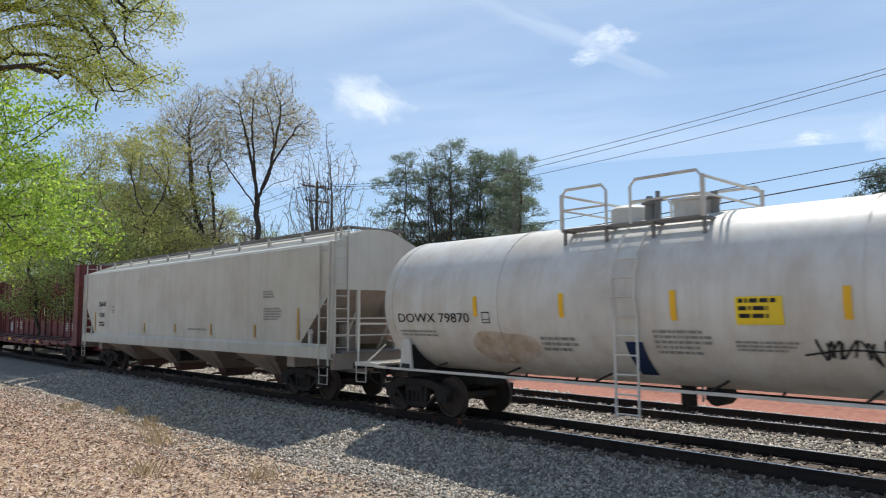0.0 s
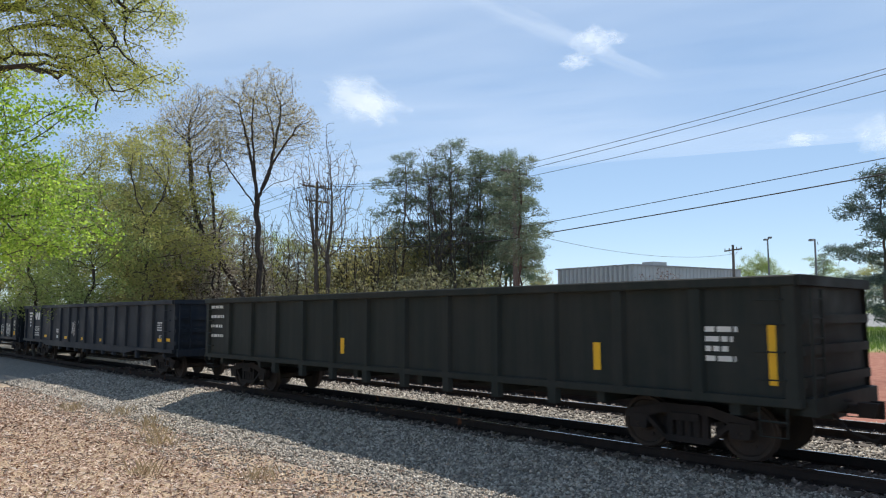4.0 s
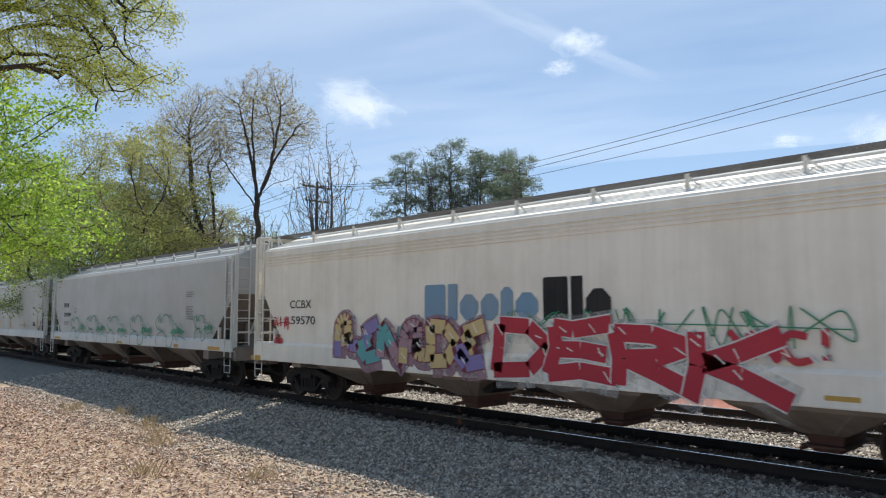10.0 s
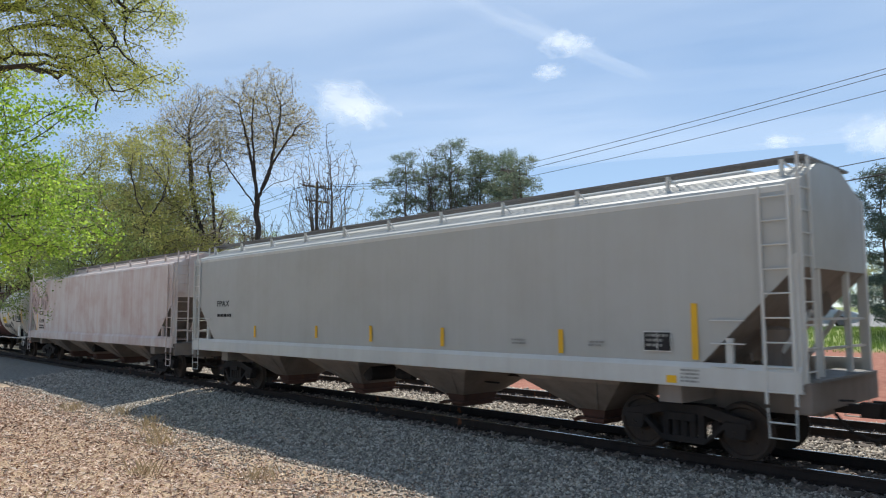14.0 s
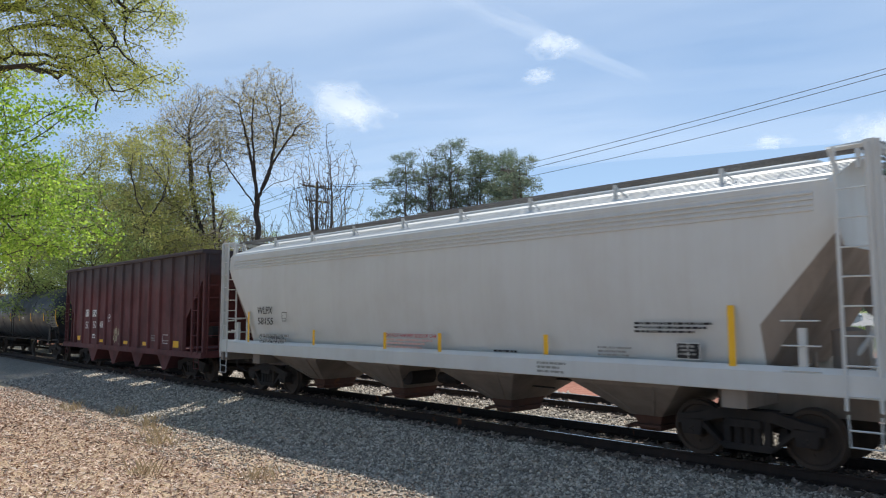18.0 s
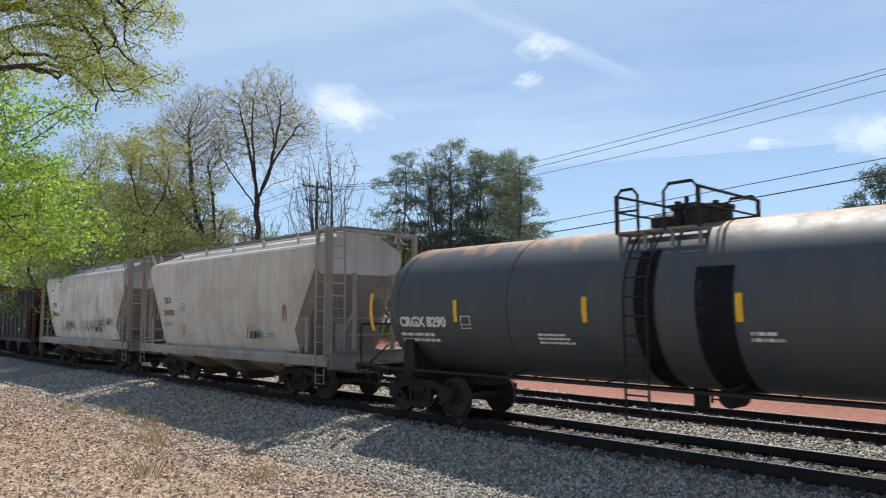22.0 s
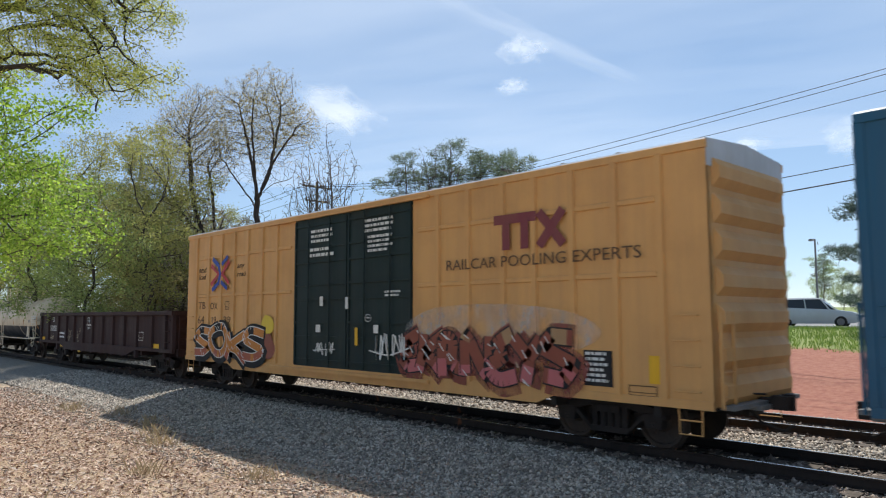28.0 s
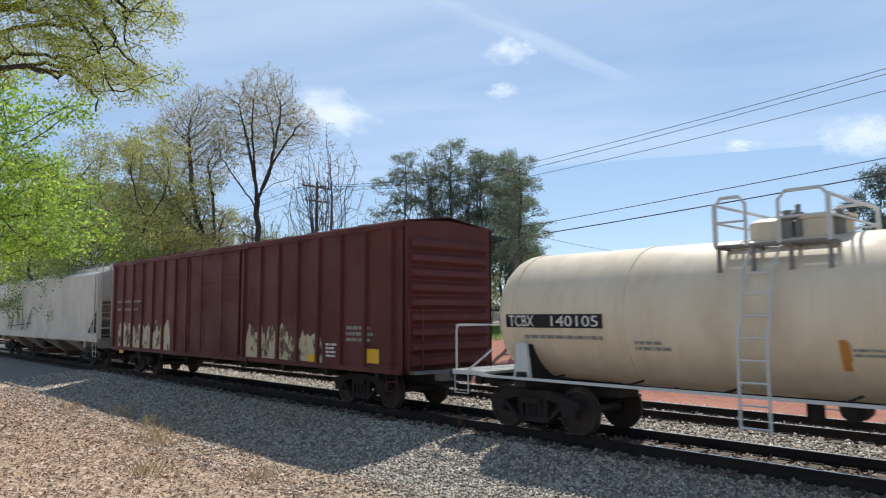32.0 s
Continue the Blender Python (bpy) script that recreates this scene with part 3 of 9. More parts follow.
# ---- box car ----
def box_car(label, left, right, mat, end_mat, roof_mat, eave=4.35, peak=4.5, bottom=0.95, ribs=None, door=(-1.5, 1.5), door_mat=None, doors=1, rows=(),
            inset=2.2, end_ribs=9, half=1.53, cap_mat=None, skirt=0.0, post=0.075, gable_mat=None, post_mat=None):
    """Box car: sheet sides with outside posts, corrugated ends, ribbed roof, plug or sliding doors."""
    L = right - left
    h = L / 2
    car = rail_car("box_car", label, "rail car", left, right, inset)
    W = half - 0.05
    for s in (-1, 1):
        y = s * W
        for a, b in ((-h, door[0]), (door[1], h)):
            part("side_panel", Geo().plate([(a, bottom), (b, bottom), (b, eave), (a, eave)], y - 0.03, y + 0.03), mat, car)
        lo, hi = min(y, y + s * 0.06), max(y, y + s * 0.06)
        g = Geo().box(-h - 0.02, h + 0.02, lo, hi + 0.0, eave - 0.14, eave, 0.01)
        part("top_chord", g, cap_mat or mat, car)
        g = Geo().plate([(-h, bottom - 0.02), (-h + 3.1, bottom - 0.02), (-h + 3.5, bottom - 0.02 - skirt), (h - 3.5, bottom - 0.02 - skirt), (h - 3.1, bottom - 0.02), (h, bottom - 0.02),
                         (h, bottom + 0.12), (-h, bottom + 0.12)], lo, hi)
        part("side_sill", g, mat, car)
        for x in ribs or []:
            if door[0] - 0.05 < x < door[1] + 0.05:
                continue
            g = Geo()
            y1 = y + s * (0.03 + post)
            g.quadmesh([[(x - 0.09, y, z), (x - 0.055, y1, z), (x + 0.055, y1, z), (x + 0.09, y, z)] for z in (bottom + 0.1, eave - 0.13)])
            part("side_post", g, post_mat or mat, car)
        for z in rows:
            for a, b in ((-h + 0.9, door[0] - 0.2), (door[1] + 0.2, h - 0.9)):
                part("side_rail", Geo().box(a, b, lo, hi, z - 0.05, z + 0.05, 0.015), mat, car)
        dw = (door[1] - door[0]) / doors
        for k in range(doors):
            a, b = door[0] + k * dw, door[0] + (k + 1) * dw
            yd = y + s * 0.05
            d = Geo().plate([(a + 0.015, bottom + 0.1), (b - 0.015, bottom + 0.1), (b - 0.015, eave - 0.13), (a + 0.015, eave - 0.13)], min(y - s * 0.02, yd), max(y - s * 0.02, yd))
            dob = part("door", d, door_mat or mat, car)
            yy = sorted((yd, yd + s * 0.035))
            for j in range(4):
                z = bottom + 0.1 + (eave - bottom - 0.25) * (j + 0.5) / 4
                for dz in (-0.33, 0.28):
                    part("door_stiffener", Geo().box(a + 0.1, b - 0.1, yy[0], yy[1], z + dz, z + dz + 0.05), door_mat or mat, dob)
            for x in (a + 0.03, b - 0.09):
                part("door_stile", Geo().box(x, x + 0.06, yy[0], yy[1], bottom + 0.15, eave - 0.2), door_mat or mat, dob)
            for f in (0.3, 0.7):
                g = Geo().tube([(a + (b - a) * f, yd + s * 0.06, bottom + 0.15), (a + (b - a) * f, yd + s * 0.06, eave - 0.2)], 0.02, 6)
                part("lock_rod", g, door_mat or mat, dob)
        g = Geo()
        yy = sorted((y + s * 0.03, y + s * 0.14))
        g.box(door[0] - 1.4, door[1] + 0.6, yy[0], yy[1], bottom - 0.02, bottom + 0.06)
        part("door_track", g, mat, car)
        part("door_track", Geo().box(door[0] - 1.4, door[1] + 0.6, yy[0], yy[1] - 0.03, eave - 0.16, eave - 0.1), mat, car)
    # roof
    g = Geo()
    prof = [(-W - 0.05, eave), (-W - 0.02, eave + 0.03), (0, peak), (W + 0.02, eave + 0.03), (W + 0.05, eave), (0, peak - 0.1)]
    g.slab(prof, -h, h)
    part("roof", g, roof_mat, car)
    for k in range(int(L / 1.2)):
        x = -h + 0.6 + k * 1.2
        g = Geo().slab([(-W, eave + 0.03), (-W, eave + 0.06), (0, peak + 0.035), (W, eave + 0.06), (W, eave + 0.03), (0, peak)], x - 0.04, x + 0.04)
        part("roof_rib", g, roof_mat, car)
    for s in (-1, 1):
        x = s * h
        g = Geo().slab([(-W - 0.02, bottom), (W + 0.02, bottom), (W + 0.02, eave), (0, peak - 0.02), (-W - 0.02, eave)], min(x, x - s * 0.06), max(x, x - s * 0.06))
        end = part("end_wall", g, end_mat, car)
        for k in range(end_ribs):
            z = bottom + 0.25 + (eave - bottom - 0.75) * k / (end_ribs - 1)
            dz = (eave - bottom) / end_ribs * 0.40
            g = Geo()
            g.quadmesh([[(x, -W + 0.06 + 0.1, z - dz), (x + s * 0.11, -W + 0.2, z - dz * 0.4), (x + s * 0.11, -W + 0.2, z + dz * 0.4), (x, -W + 0.16, z + dz)],
                        [(x, W - 0.16, z - dz), (x + s * 0.11, W - 0.2, z - dz * 0.4), (x + s * 0.11, W - 0.2, z + dz * 0.4), (x, W - 0.16, z + dz)]])
            part("end_rib", g, end_mat, end)
        if gable_mat:
            xs = sorted((x, x + s * 0.012))
            part("gable_panel", Geo().slab([(-W - 0.02, eave - 0.42), (W + 0.02, eave - 0.42), (W + 0.02, eave), (0, peak - 0.02), (-W - 0.02, eave)], xs[0], xs[1]), gable_mat, end, "pale grey gable sheet")
        g = Geo()
        g.box(min(x, x + s * 0.22), max(x, x + s * 0.22), -1.3, 1.3, bottom - 0.02, bottom + 0.05)
        g.box(min(x, x + s * 0.3), max(x, x + s * 0.3), -0.5, 0.5, 0.75, bottom)
        part("end_step", g, GALVANISED, car)
        ladder(car, end_mat, s * (h + 0.1), -W + 0.28, bottom, bottom + 1.5, 0.42, 4, "y")
        grab_irons(car, mat, s * (h - 0.4), -W - 0.13, [bottom + 0.25 + 0.4 * k for k in range(4)], 0.42)
        for y in (-W - 0.03, W + 0.03):
            stirrup(car, mat, s * (h - 0.4), y, bottom)
    g = Geo().box(-h, h, -0.3, 0.3, 0.62, bottom)
    for k in range(9):
        x = -h + 1 + (L - 2) * k / 8
        g.box(x - 0.06, x + 0.06, -W, W, bottom - 0.2, bottom)
    part("centre_sill", g, STEEL_BLACK, car)
    part("floor_plate", Geo().box(-h, h, -W, W, bottom - 0.02, bottom + 0.03), STEEL_BLACK, car)
    brake_gear(car, TRUCK_STEEL, 0.8, bottom)
    return car, h


# ---- open-top hopper ----
def open_hopper(label, left, right, mat, end_mat, top=4.5, bays=4, ribs=11, slope_in=2.6, slope_z=2.3, inset=1.9, sill_z=1.0, stakes=None, bay_mat=None):
    """Open coal hopper: ribbed plate sides, sloping end floors behind open corner frames, saw-tooth bays below."""
    L = right - left
    h = L / 2
    car = rail_car("open_hopper_car", label, "rail car", left, right, inset)
    W = 1.5
    for s in (-1, 1):
        y = s * W
        g = Geo().plate([(-h + 0.03, top), (-h + 0.03, top - 0.9), (-h + 1.5, slope_z - 0.2), (-h + 1.9, sill_z), (h - 1.9, sill_z), (h - 1.5, slope_z - 0.2), (h - 0.03, top - 0.9), (h - 0.03, top)], y - 0.02, y + 0.02)
        part("side_sheet", g, mat, car)
        lo, hi = min(y, y + s * 0.1), max(y, y + s * 0.1)
        part("top_chord", Geo().box(-h, h, lo - 0.03, hi, top - 0.13, top, 0.02), mat, car)
        part("side_sill", Geo().box(-h, h, lo, hi - s * 0.0, sill_z - 0.12, sill_z + 0.08), mat, car)
        for x in stakes or [-h + 1.75 + (L - 3.5) * k / (ribs - 1) for k in range(ribs)]:
            g = Geo().quadmesh([[(x - 0.12, y, z), (x - 0.07, y + s * 0.1, z), (x + 0.07, y + s * 0.1, z), (x + 0.12, y, z)] for z in (sill_z, top - 0.1)])
            part("side_stake", g, mat, car)
    for s in (-1, 1):
        g = Geo()
        x = s * h
        g.quadmesh([[(x - s * 0.04, y, top), (x - s * 0.04, y, top - 0.85), (s * (h - slope_in), y, 1.2), (s * (h - slope_in - 0.06), y, 1.2), (s * (h - 0.1), y, top - 0.8), (s * (h - 0.1), y, top)] for y in (-W, W)])
        part("slope_sheet", g, end_mat, car)
        g = Geo()
        g.box(min(x, x - s * 0.12), max(x, x - s * 0.12), -W, W, top - 0.14, top + 0.004)
        for y in (-W + 0.02, W - 0.02):
            g.box(x - s * 0.07 - 0.06, x - s * 0.07 + 0.06, y - 0.05, y + 0.05, sill_z, top - 0.1)
            g.box(s * (h - 0.95) - 0.05, s * (h - 0.95) + 0.05, y - 0.05, y + 0.05, sill_z, top - 1.1)
        for y in (-0.6, 0.6):
            g.box(s * (h - 0.5) - 0.05, s * (h - 0.5) + 0.05, y - 0.05, y + 0.05, sill_z, top - 1.3)
        g.box(min(x, x - s * 0.2), max(x, x - s * 0.2), -W, W, sill_z - 0.1, sill_z + 0.12)
        part("end_frame", g, end_mat, car)
        part("end_platform", Geo().box(s * (h - 0.8) - 0.7, s * (h - 0.8) + 0.7, -1.4, 1.4, sill_z + 0.02, sill_z + 0.06), end_mat, car)
        ladder(car, end_mat, s * (h - 0.5), -W - 0.1, sill_z, top - 0.15, 0.44, 8)
        ladder(car, end_mat, s * (h + 0.05), -W + 0.3, sill_z, top - 0.15, 0.42, 8, "y")
        for y in (-1.55, 1.55):
            stirrup(car, end_mat, s * (h - 0.45), y, sill_z - 0.05)
        g = Geo().disc_y(s * (h - 0.6), sill_z + 0.75, [(-1.0, 0.2), (-0.4, 0.2)], 12)
        part("air_reservoir", g, TRUCK_STEEL, car)
    span = L - 2 * 2.3
    for k in range(bays):
        x = -span / 2 + (k + 0.5) * span / bays
        a = span / bays / 2
        g = Geo().plate([(x - a * 0.62, sill_z + 0.1), (x + a * 0.66, sill_z + 0.1), (x + a * 0.58, sill_z - 0.12), (x + a * 0.22, 0.36), (x + a * 0.0, 0.3), (x - a * 0.40, sill_z - 0.12)], -1.4, 1.4)
        part("hopper_bay", g, bay_mat or mat, car)
        g = Geo().box(x - a * 0.06, x + a * 0.26, -1.3, 1.3, 0.28, 0.38)
        part("outlet_gate", g, TRUCK_STEEL, car)
    part("centre_sill", Geo().box(-h, h, -0.28, 0.28, 0.66, 1.0), STEEL_BLACK, car)
    return car, h


# ---- centre-beam flat car ----
def centre_beam(label, left, right, mat, top=4.73):
    """Empty centre-beam car: deck with risers, bulkhead ends, and a tall centre wall pierced by oval openings."""
    L = right - left
    h = L / 2
    car = rail_car("centre_beam_car", label, "rail car", left, right, 2.6)
    inner = h - 1.0
    deck = 1.15
    n_open, pitch = 13, 1.227
    x_first = -pitch * (n_open - 1) / 2 - 0.08
    ow, oz0, oz1 = 0.325, 2.02, 3.68
    # centre wall panels, each with its oval hole
    for k in range(n_open):
        xc = x_first + k * pitch
        m = 28
        outer, hole = [], []
        for j in range(m):
            a = 2 * math.pi * (j + 0.5) / m
            c, s = math.cos(a), math.sin(a)
            hole.append((xc + ow * math.copysign(abs(c) ** 0.9, c), (oz0 + oz1) / 2 + (oz1 - oz0) / 2 * math.copysign(abs(s) ** 0.9, s)))
            q = 1 / max(abs(c), abs(s))
            outer.append((xc + pitch / 2 * c * q, (deck + top) / 2 + (top - deck) / 2 * s * q))
        g = Geo()
        for y, flip in ((-0.05, False), (0.05, True)):
            o = len(g.v)
            g.v += [(x, y, z) for x, z in outer] + [(x, y, z) for x, z in hole]
            for j in range(m):
                i = (j + 1) % m
                f = (o + j, o + i, o + m + i, o + m + j)
                g.f.append(tuple(reversed(f)) if flip else f)
        for j in range(m):
            i = (j + 1) % m
            g.f.append((m + j, m + i, 3 * m + i, 3 * m + j))
        part("wall_panel", g, mat, car)
    x_end = x_first - pitch / 2
    x_last = x_first + (n_open - 0.5) * pitch
    for s in (-1, 1):
        a, b = sorted((s * inner, x_last if s > 0 else x_end))
        g = Geo().plate([(a, deck), (b, deck), (b, top), (a, top)], -0.05, 0.05)
        part("wall_panel", g, mat, car)
    for k in range(-1, n_open + 2):
        for dx in ((0,) if -1 < k < n_open + 1 else (0, 0.6)):
            x = x_first + (k - 0.5) * pitch + dx * (1 if k > 0 else -1)
            part("wall_post", Geo().box(x - 0.06, x + 0.06, -0.13, 0.13, deck, top - 0.1, 0.02), mat, car)
    g = Geo().box(-inner, inner, -0.34, 0.34, top - 0.12, top, 0.03)
    part("top_chord", g, mat, car)
    for z in (2.75,):
        for s in (-1, 1):
            a, b = sorted((s * inner, x_last if s > 0 else x_end))
            part("wall_rail", Geo().box(a, b, -0.1, 0.1, z - 0.05, z + 0.05), mat, car)
    for s in (-1, 1):
        x = s * (h - 0.06)
        g = Geo()
        g.box(min(x, x - s * 0.12), max(x, x - s * 0.12), -1.5, 1.5, 0.95, top + 0.02)
        head = part("bulkhead", g, mat, car)
        for y in (-0.75, 0, 0.75):
            part("bulkhead_post", Geo().box(min(x - s * 0.1, x + s * 0.09), max(x - s * 0.1, x + s * 0.09), y - 0.05, y + 0.05, 0.95, top), mat, head)
        for z in (1.7, 2.4, 3.1, 3.8):
            part("bulkhead_rib", Geo().box(min(x, x + s * 0.1), max(x, x + s * 0.1), -1.48, 1.48, z, z + 0.1), mat, head)
        for y in (-1.5, 1.5):
            part("side_gusset", Geo().plate([(s * (h - 0.02), top), (s * (h - 0.02), 0.95), (s * (h - 0.9), 0.95), (s * (h - 0.62), deck + 0.5), (s * (h - 0.62), top)], y - 0.035, y + 0.035), mat, head)
        ladder(car, mat, s * (h + 0.1), -1.2, 1.0, top - 0.1, 0.42, 9, "y")
        for y in (-1.52, 1.52):
            stirrup(car, mat, s * (h - 0.4), y)
    for s in (-1, 1):
        y = s * 1.45
        g = Geo().plate([(-h + 0.1, 0.9), (-h + 4, 0.9), (-h + 5.2, 0.80), (h - 5.2, 0.80), (h - 4, 0.9), (h - 0.1, 0.9), (h - 0.1, 1.05), (-h + 0.1, 1.05)], y - 0.05, y + 0.05)
        part("side_sill", g, mat, car)
    part("deck", Geo().box(-h + 0.1, h - 0.1, -1.46, 1.46, 0.96, 1.04), mat, car)
    n = 14
    for k in range(n):
        x = -inner + 0.9 + (2 * inner - 1.8) * k / (n - 1)
        g = Geo()
        g.slab([(-1.54, 0.98), (-0.1, 0.98), (-0.1, 1.2), (-1.2, 1.14), (-1.56, 1.1)], x - 0.12, x + 0.12)
        g.mirrored()
        part("deck_riser", g, GALVANISED if k % 2 else mat, car)
        g = Geo().disc_y(x + 0.5, 0.92, [(-1.56, 0.06), (-1.3, 0.06)], 8)
        part("tie_down_winch", g, TRUCK_STEEL, car)
    part("centre_sill", Geo().box(-h, h, -0.3, 0.3, 0.6, 0.98), mat, car)
    brake_gear(car, TRUCK_STEEL, 0.8, 0.8)
    return car, h


# ---- ground and tracks ----
PROFILE = [(-400, 2.0), (-20, 1.0), (-4, 0.75), (0, 0.5), (3, -0.35), (5, -0.60), (7, -0.60), (8.6, -0.46), (10.5, -0.215), (14.3, -0.225), (18.3, -0.215), (20.2, -0.5), (22, -0.35),
           (29, 0.75), (31.5, 0.95), (40, 1.45), (44, 1.52), (90, 1.8), (160, 3.0), (700, 8.0)]


def ground_z(x, y):
    for (a, za), (b, zb) in zip(PROFILE, PROFILE[1:]):
        if a <= y <= b:
            z = za + (zb - za) * (y - a) / (b - a)
            break
    else:
        z = PROFILE[-1][1]
    rough = 0.05 if y < 9.5 else (0.0 if y < 19.5 else 0.12 if y < 31 else 0.04)
    z += rough * noise.noise((x * 0.35, y * 0.35, 0.3)) + 0.5 * rough * noise.noise((x * 1.1, y * 1.1, 2.3))
    return z


def steps(a, b, fine0, fine1, fine, coarse):
    out, x = [a], a
    while x < b:
        x += fine if fine0 <= x < fine1 else coarse if abs(x) < 120 else coarse * 8
        out.append(min(x, b))
    return out


def ground_material():
    """Leaf litter and dirt near the camera, ballast by the tracks, red clay and grass beyond; split by the distance from the rails."""
    m, nt, b = material("earth, ballast dust, clay and grass", 0.95)
    geo = nt.nodes.new("ShaderNodeNewGeometry")
    sep = nt.nodes.new("ShaderNodeSeparateXYZ")
    nt.links.new(geo.outputs["Position"], sep.inputs[0])
    wob = noised(nt, 0.9, 5, 0.6)
    off = nt.nodes.new("ShaderNodeMath")
    off.operation = "MULTIPLY_ADD"
    nt.links.new(wob, off.inputs[0])
    off.inputs[1].default_value = 2.4
    nt.links.new(sep.outputs["Y"], off.inputs[2])

    def zone(a, c):
        r = nt.nodes.new("ShaderNodeMapRange")
        r.inputs["From Min"].default_value, r.inputs["From Max"].default_value = a + 1.2, c + 1.2
        nt.links.new(off.outputs[0], r.inputs["Value"])
        return r.outputs["Result"]

    fine = noised(nt, 38, 6, 0.75)
    mid = noised(nt, 5, 5, 0.6)
    litter = mixed(nt, ramp(nt, fine, [(0.36, (0, 0, 0)), (0.62, (1, 1, 1))]), (0.20, 0.13, 0.08), (0.66, 0.49, 0.33))
    litter = mixed(nt, ramp(nt, mid, [(0.40, (0, 0, 0)), (0.72, (0.7, 0.7, 0.7))]), litter, (0.52, 0.41, 0.285))
    stone = mixed(nt, ramp(nt, noised(nt, 22, 5, 0.7), [(0.4, (0, 0, 0)), (0.62, (1, 1, 1))]), (0.08, 0.072, 0.063), (0.34, 0.31, 0.27))
    clay = mixed(nt, ramp(nt, mid, [(0.3, (0, 0, 0)), (0.7, (1, 1, 1))]), (0.27, 0.09, 0.058), (0.39, 0.17, 0.11))
    grass = mixed(nt, ramp(nt, noised(nt, 3, 5), [(0.3, (0, 0, 0)), (0.7, (1, 1, 1))]), (0.13, 0.18, 0.045), (0.29, 0.32, 0.10))
    lot = mixed(nt, ramp(nt, mid, [(0.3, (0, 0, 0)), (0.7, (1, 1, 1))]), (0.20, 0.20, 0.20), (0.30, 0.295, 0.285))
    c = mixed(nt, zone(7.2, 8.0), litter, stone)
    c = mixed(nt, zone(19.0, 20.4), c, clay)
    c = mixed(nt, zone(30.6, 31.2), c, grass)
    c = mixed(nt, zone(42.6, 43.0), c, lot)
    c = mixed(nt, zone(118.0, 125.0), c, grass)
    nt.links.new(c, b.inputs["Base Color"])
    bumped(nt, b, fine, 0.5, 0.03)
    return m


def build_ground():
    xs = steps(-900, 600, -34, 6, 0.35, 2.0)
    ys = steps(-300, 900, 0, 11, 0.3, 1.2)
    g = Geo()
    g.quadmesh([[(x, y, ground_z(x, y)) for x in xs] for y in ys], closed=False)
    ob = part("ground", g, ground_material(), None, smooth=180)
    tagged(ob, "leaf-strewn dirt, ballast shoulder, red clay bank and grass", "ground", kind="structure")


build_ground()
RAIL_STEEL = paint("rusty rail web", (0.024, 0.020, 0.019), (0.052, 0.038, 0.032), 0.8, 0.02, 0.7)
TIE_WOOD = grainy("creosoted wood", (0.045, 0.035, 0.028), (0.15, 0.12, 0.095), 9, 0.95, 6, 0.5, (0.4, 3, 3))


def build_track(y, name, label):
    bed = tagged(new(name), label, "railway track", kind="structure")
    for s in (-1, 1):
        yc = y + s * 0.7525
        prof = [(-0.07, -0.175), (0.07, -0.175), (0.07, -0.165), (0.012, -0.145), (0.009, -0.045), (0.034, -0.036), (0.036, -0.008), (0.026, -0.001), (-0.026, -0.001), (-0.036, -0.008), (-0.034, -0.036), (-0.009, -0.045),
                (-0.012, -0.145), (-0.07, -0.165)]
        part("rail", Geo().slab([(yc + a, b) for a, b in prof], -420, 160), RAIL_STEEL, bed)
        part("rail_head", Geo().slab([(yc - 0.026, -0.002), (yc + 0.026, -0.002), (yc + 0.022, 0.001), (yc - 0.022, 0.001)], -420, 160), TREAD_STEEL, bed, "bright running surface of the rail")
    tie = Geo().box(-0.115, 0.115, -1.3, 1.3, -0.36, -0.178, 0.0).mesh("tie")
    tie.materials.append(TIE_WOOD)
    plate = Geo()
    for s in (-1, 1):
        plate.box(-0.1, 0.1, s * 0.7525 - 0.18, s * 0.7525 + 0.18, -0.178, -0.160)
        for dx, dy in ((0.06, 0.1), (-0.06, -0.1)):
            plate.box(dx - 0.012, dx + 0.012, s * 0.7525 + dy - 0.012, s * 0.7525 + dy + 0.012, -0.16, -0.125)
    plate = plate.mesh("tie_plate")
    plate.materials.append(RAIL_STEEL)
    rng = random.Random(int(y * 10))
    for k in range(-110, 26):
        ob = part("tie", tie, None, bed, "", pose(k * 0.5 + rng.uniform(-0.03, 0.03), y + rng.uniform(-0.04, 0.04), rng.uniform(-0.006, 0.0), 0, 0, rng.uniform(-1.2, 1.2)))
        part("tie_plate", plate, None, ob)


build_track(TRACK_Y, "track_1", "main railway track, steel rails on wooden ties")
build_track(TRACK2_Y, "track_2", "second railway track with rusty steel rails")


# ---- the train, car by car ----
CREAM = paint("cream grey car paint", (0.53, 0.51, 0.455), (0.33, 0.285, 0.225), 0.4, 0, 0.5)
# dirty cream for bays and underframe; also paints the shadow on end slopes
CREAM_D = paint("dusty and shaded cream car paint", (0.30, 0.25, 0.21), (0.16, 0.12, 0.10), 0.6, 0, 0.7)
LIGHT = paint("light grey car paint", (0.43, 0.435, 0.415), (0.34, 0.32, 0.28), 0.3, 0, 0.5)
# body grey lightened for the sill's tilt to the light; roof parts share it
LIT_SILL = paint("light grey car paint, lit sill", (0.60, 0.60, 0.57), (0.41, 0.38, 0.34), 0.3, 0, 0.5)
# dirty grey underside coat; its dark also stands for shadow on the end slopes
LIGHT_D = paint("dusty and shaded grey car paint", (0.26, 0.22, 0.19), (0.14, 0.11, 0.09), 0.6, 0, 0.7)
PINKISH = paint("chalky grey car paint stained pink", (0.62, 0.57, 0.54), (0.46, 0.28, 0.23), 0.7, 0, 0.6)
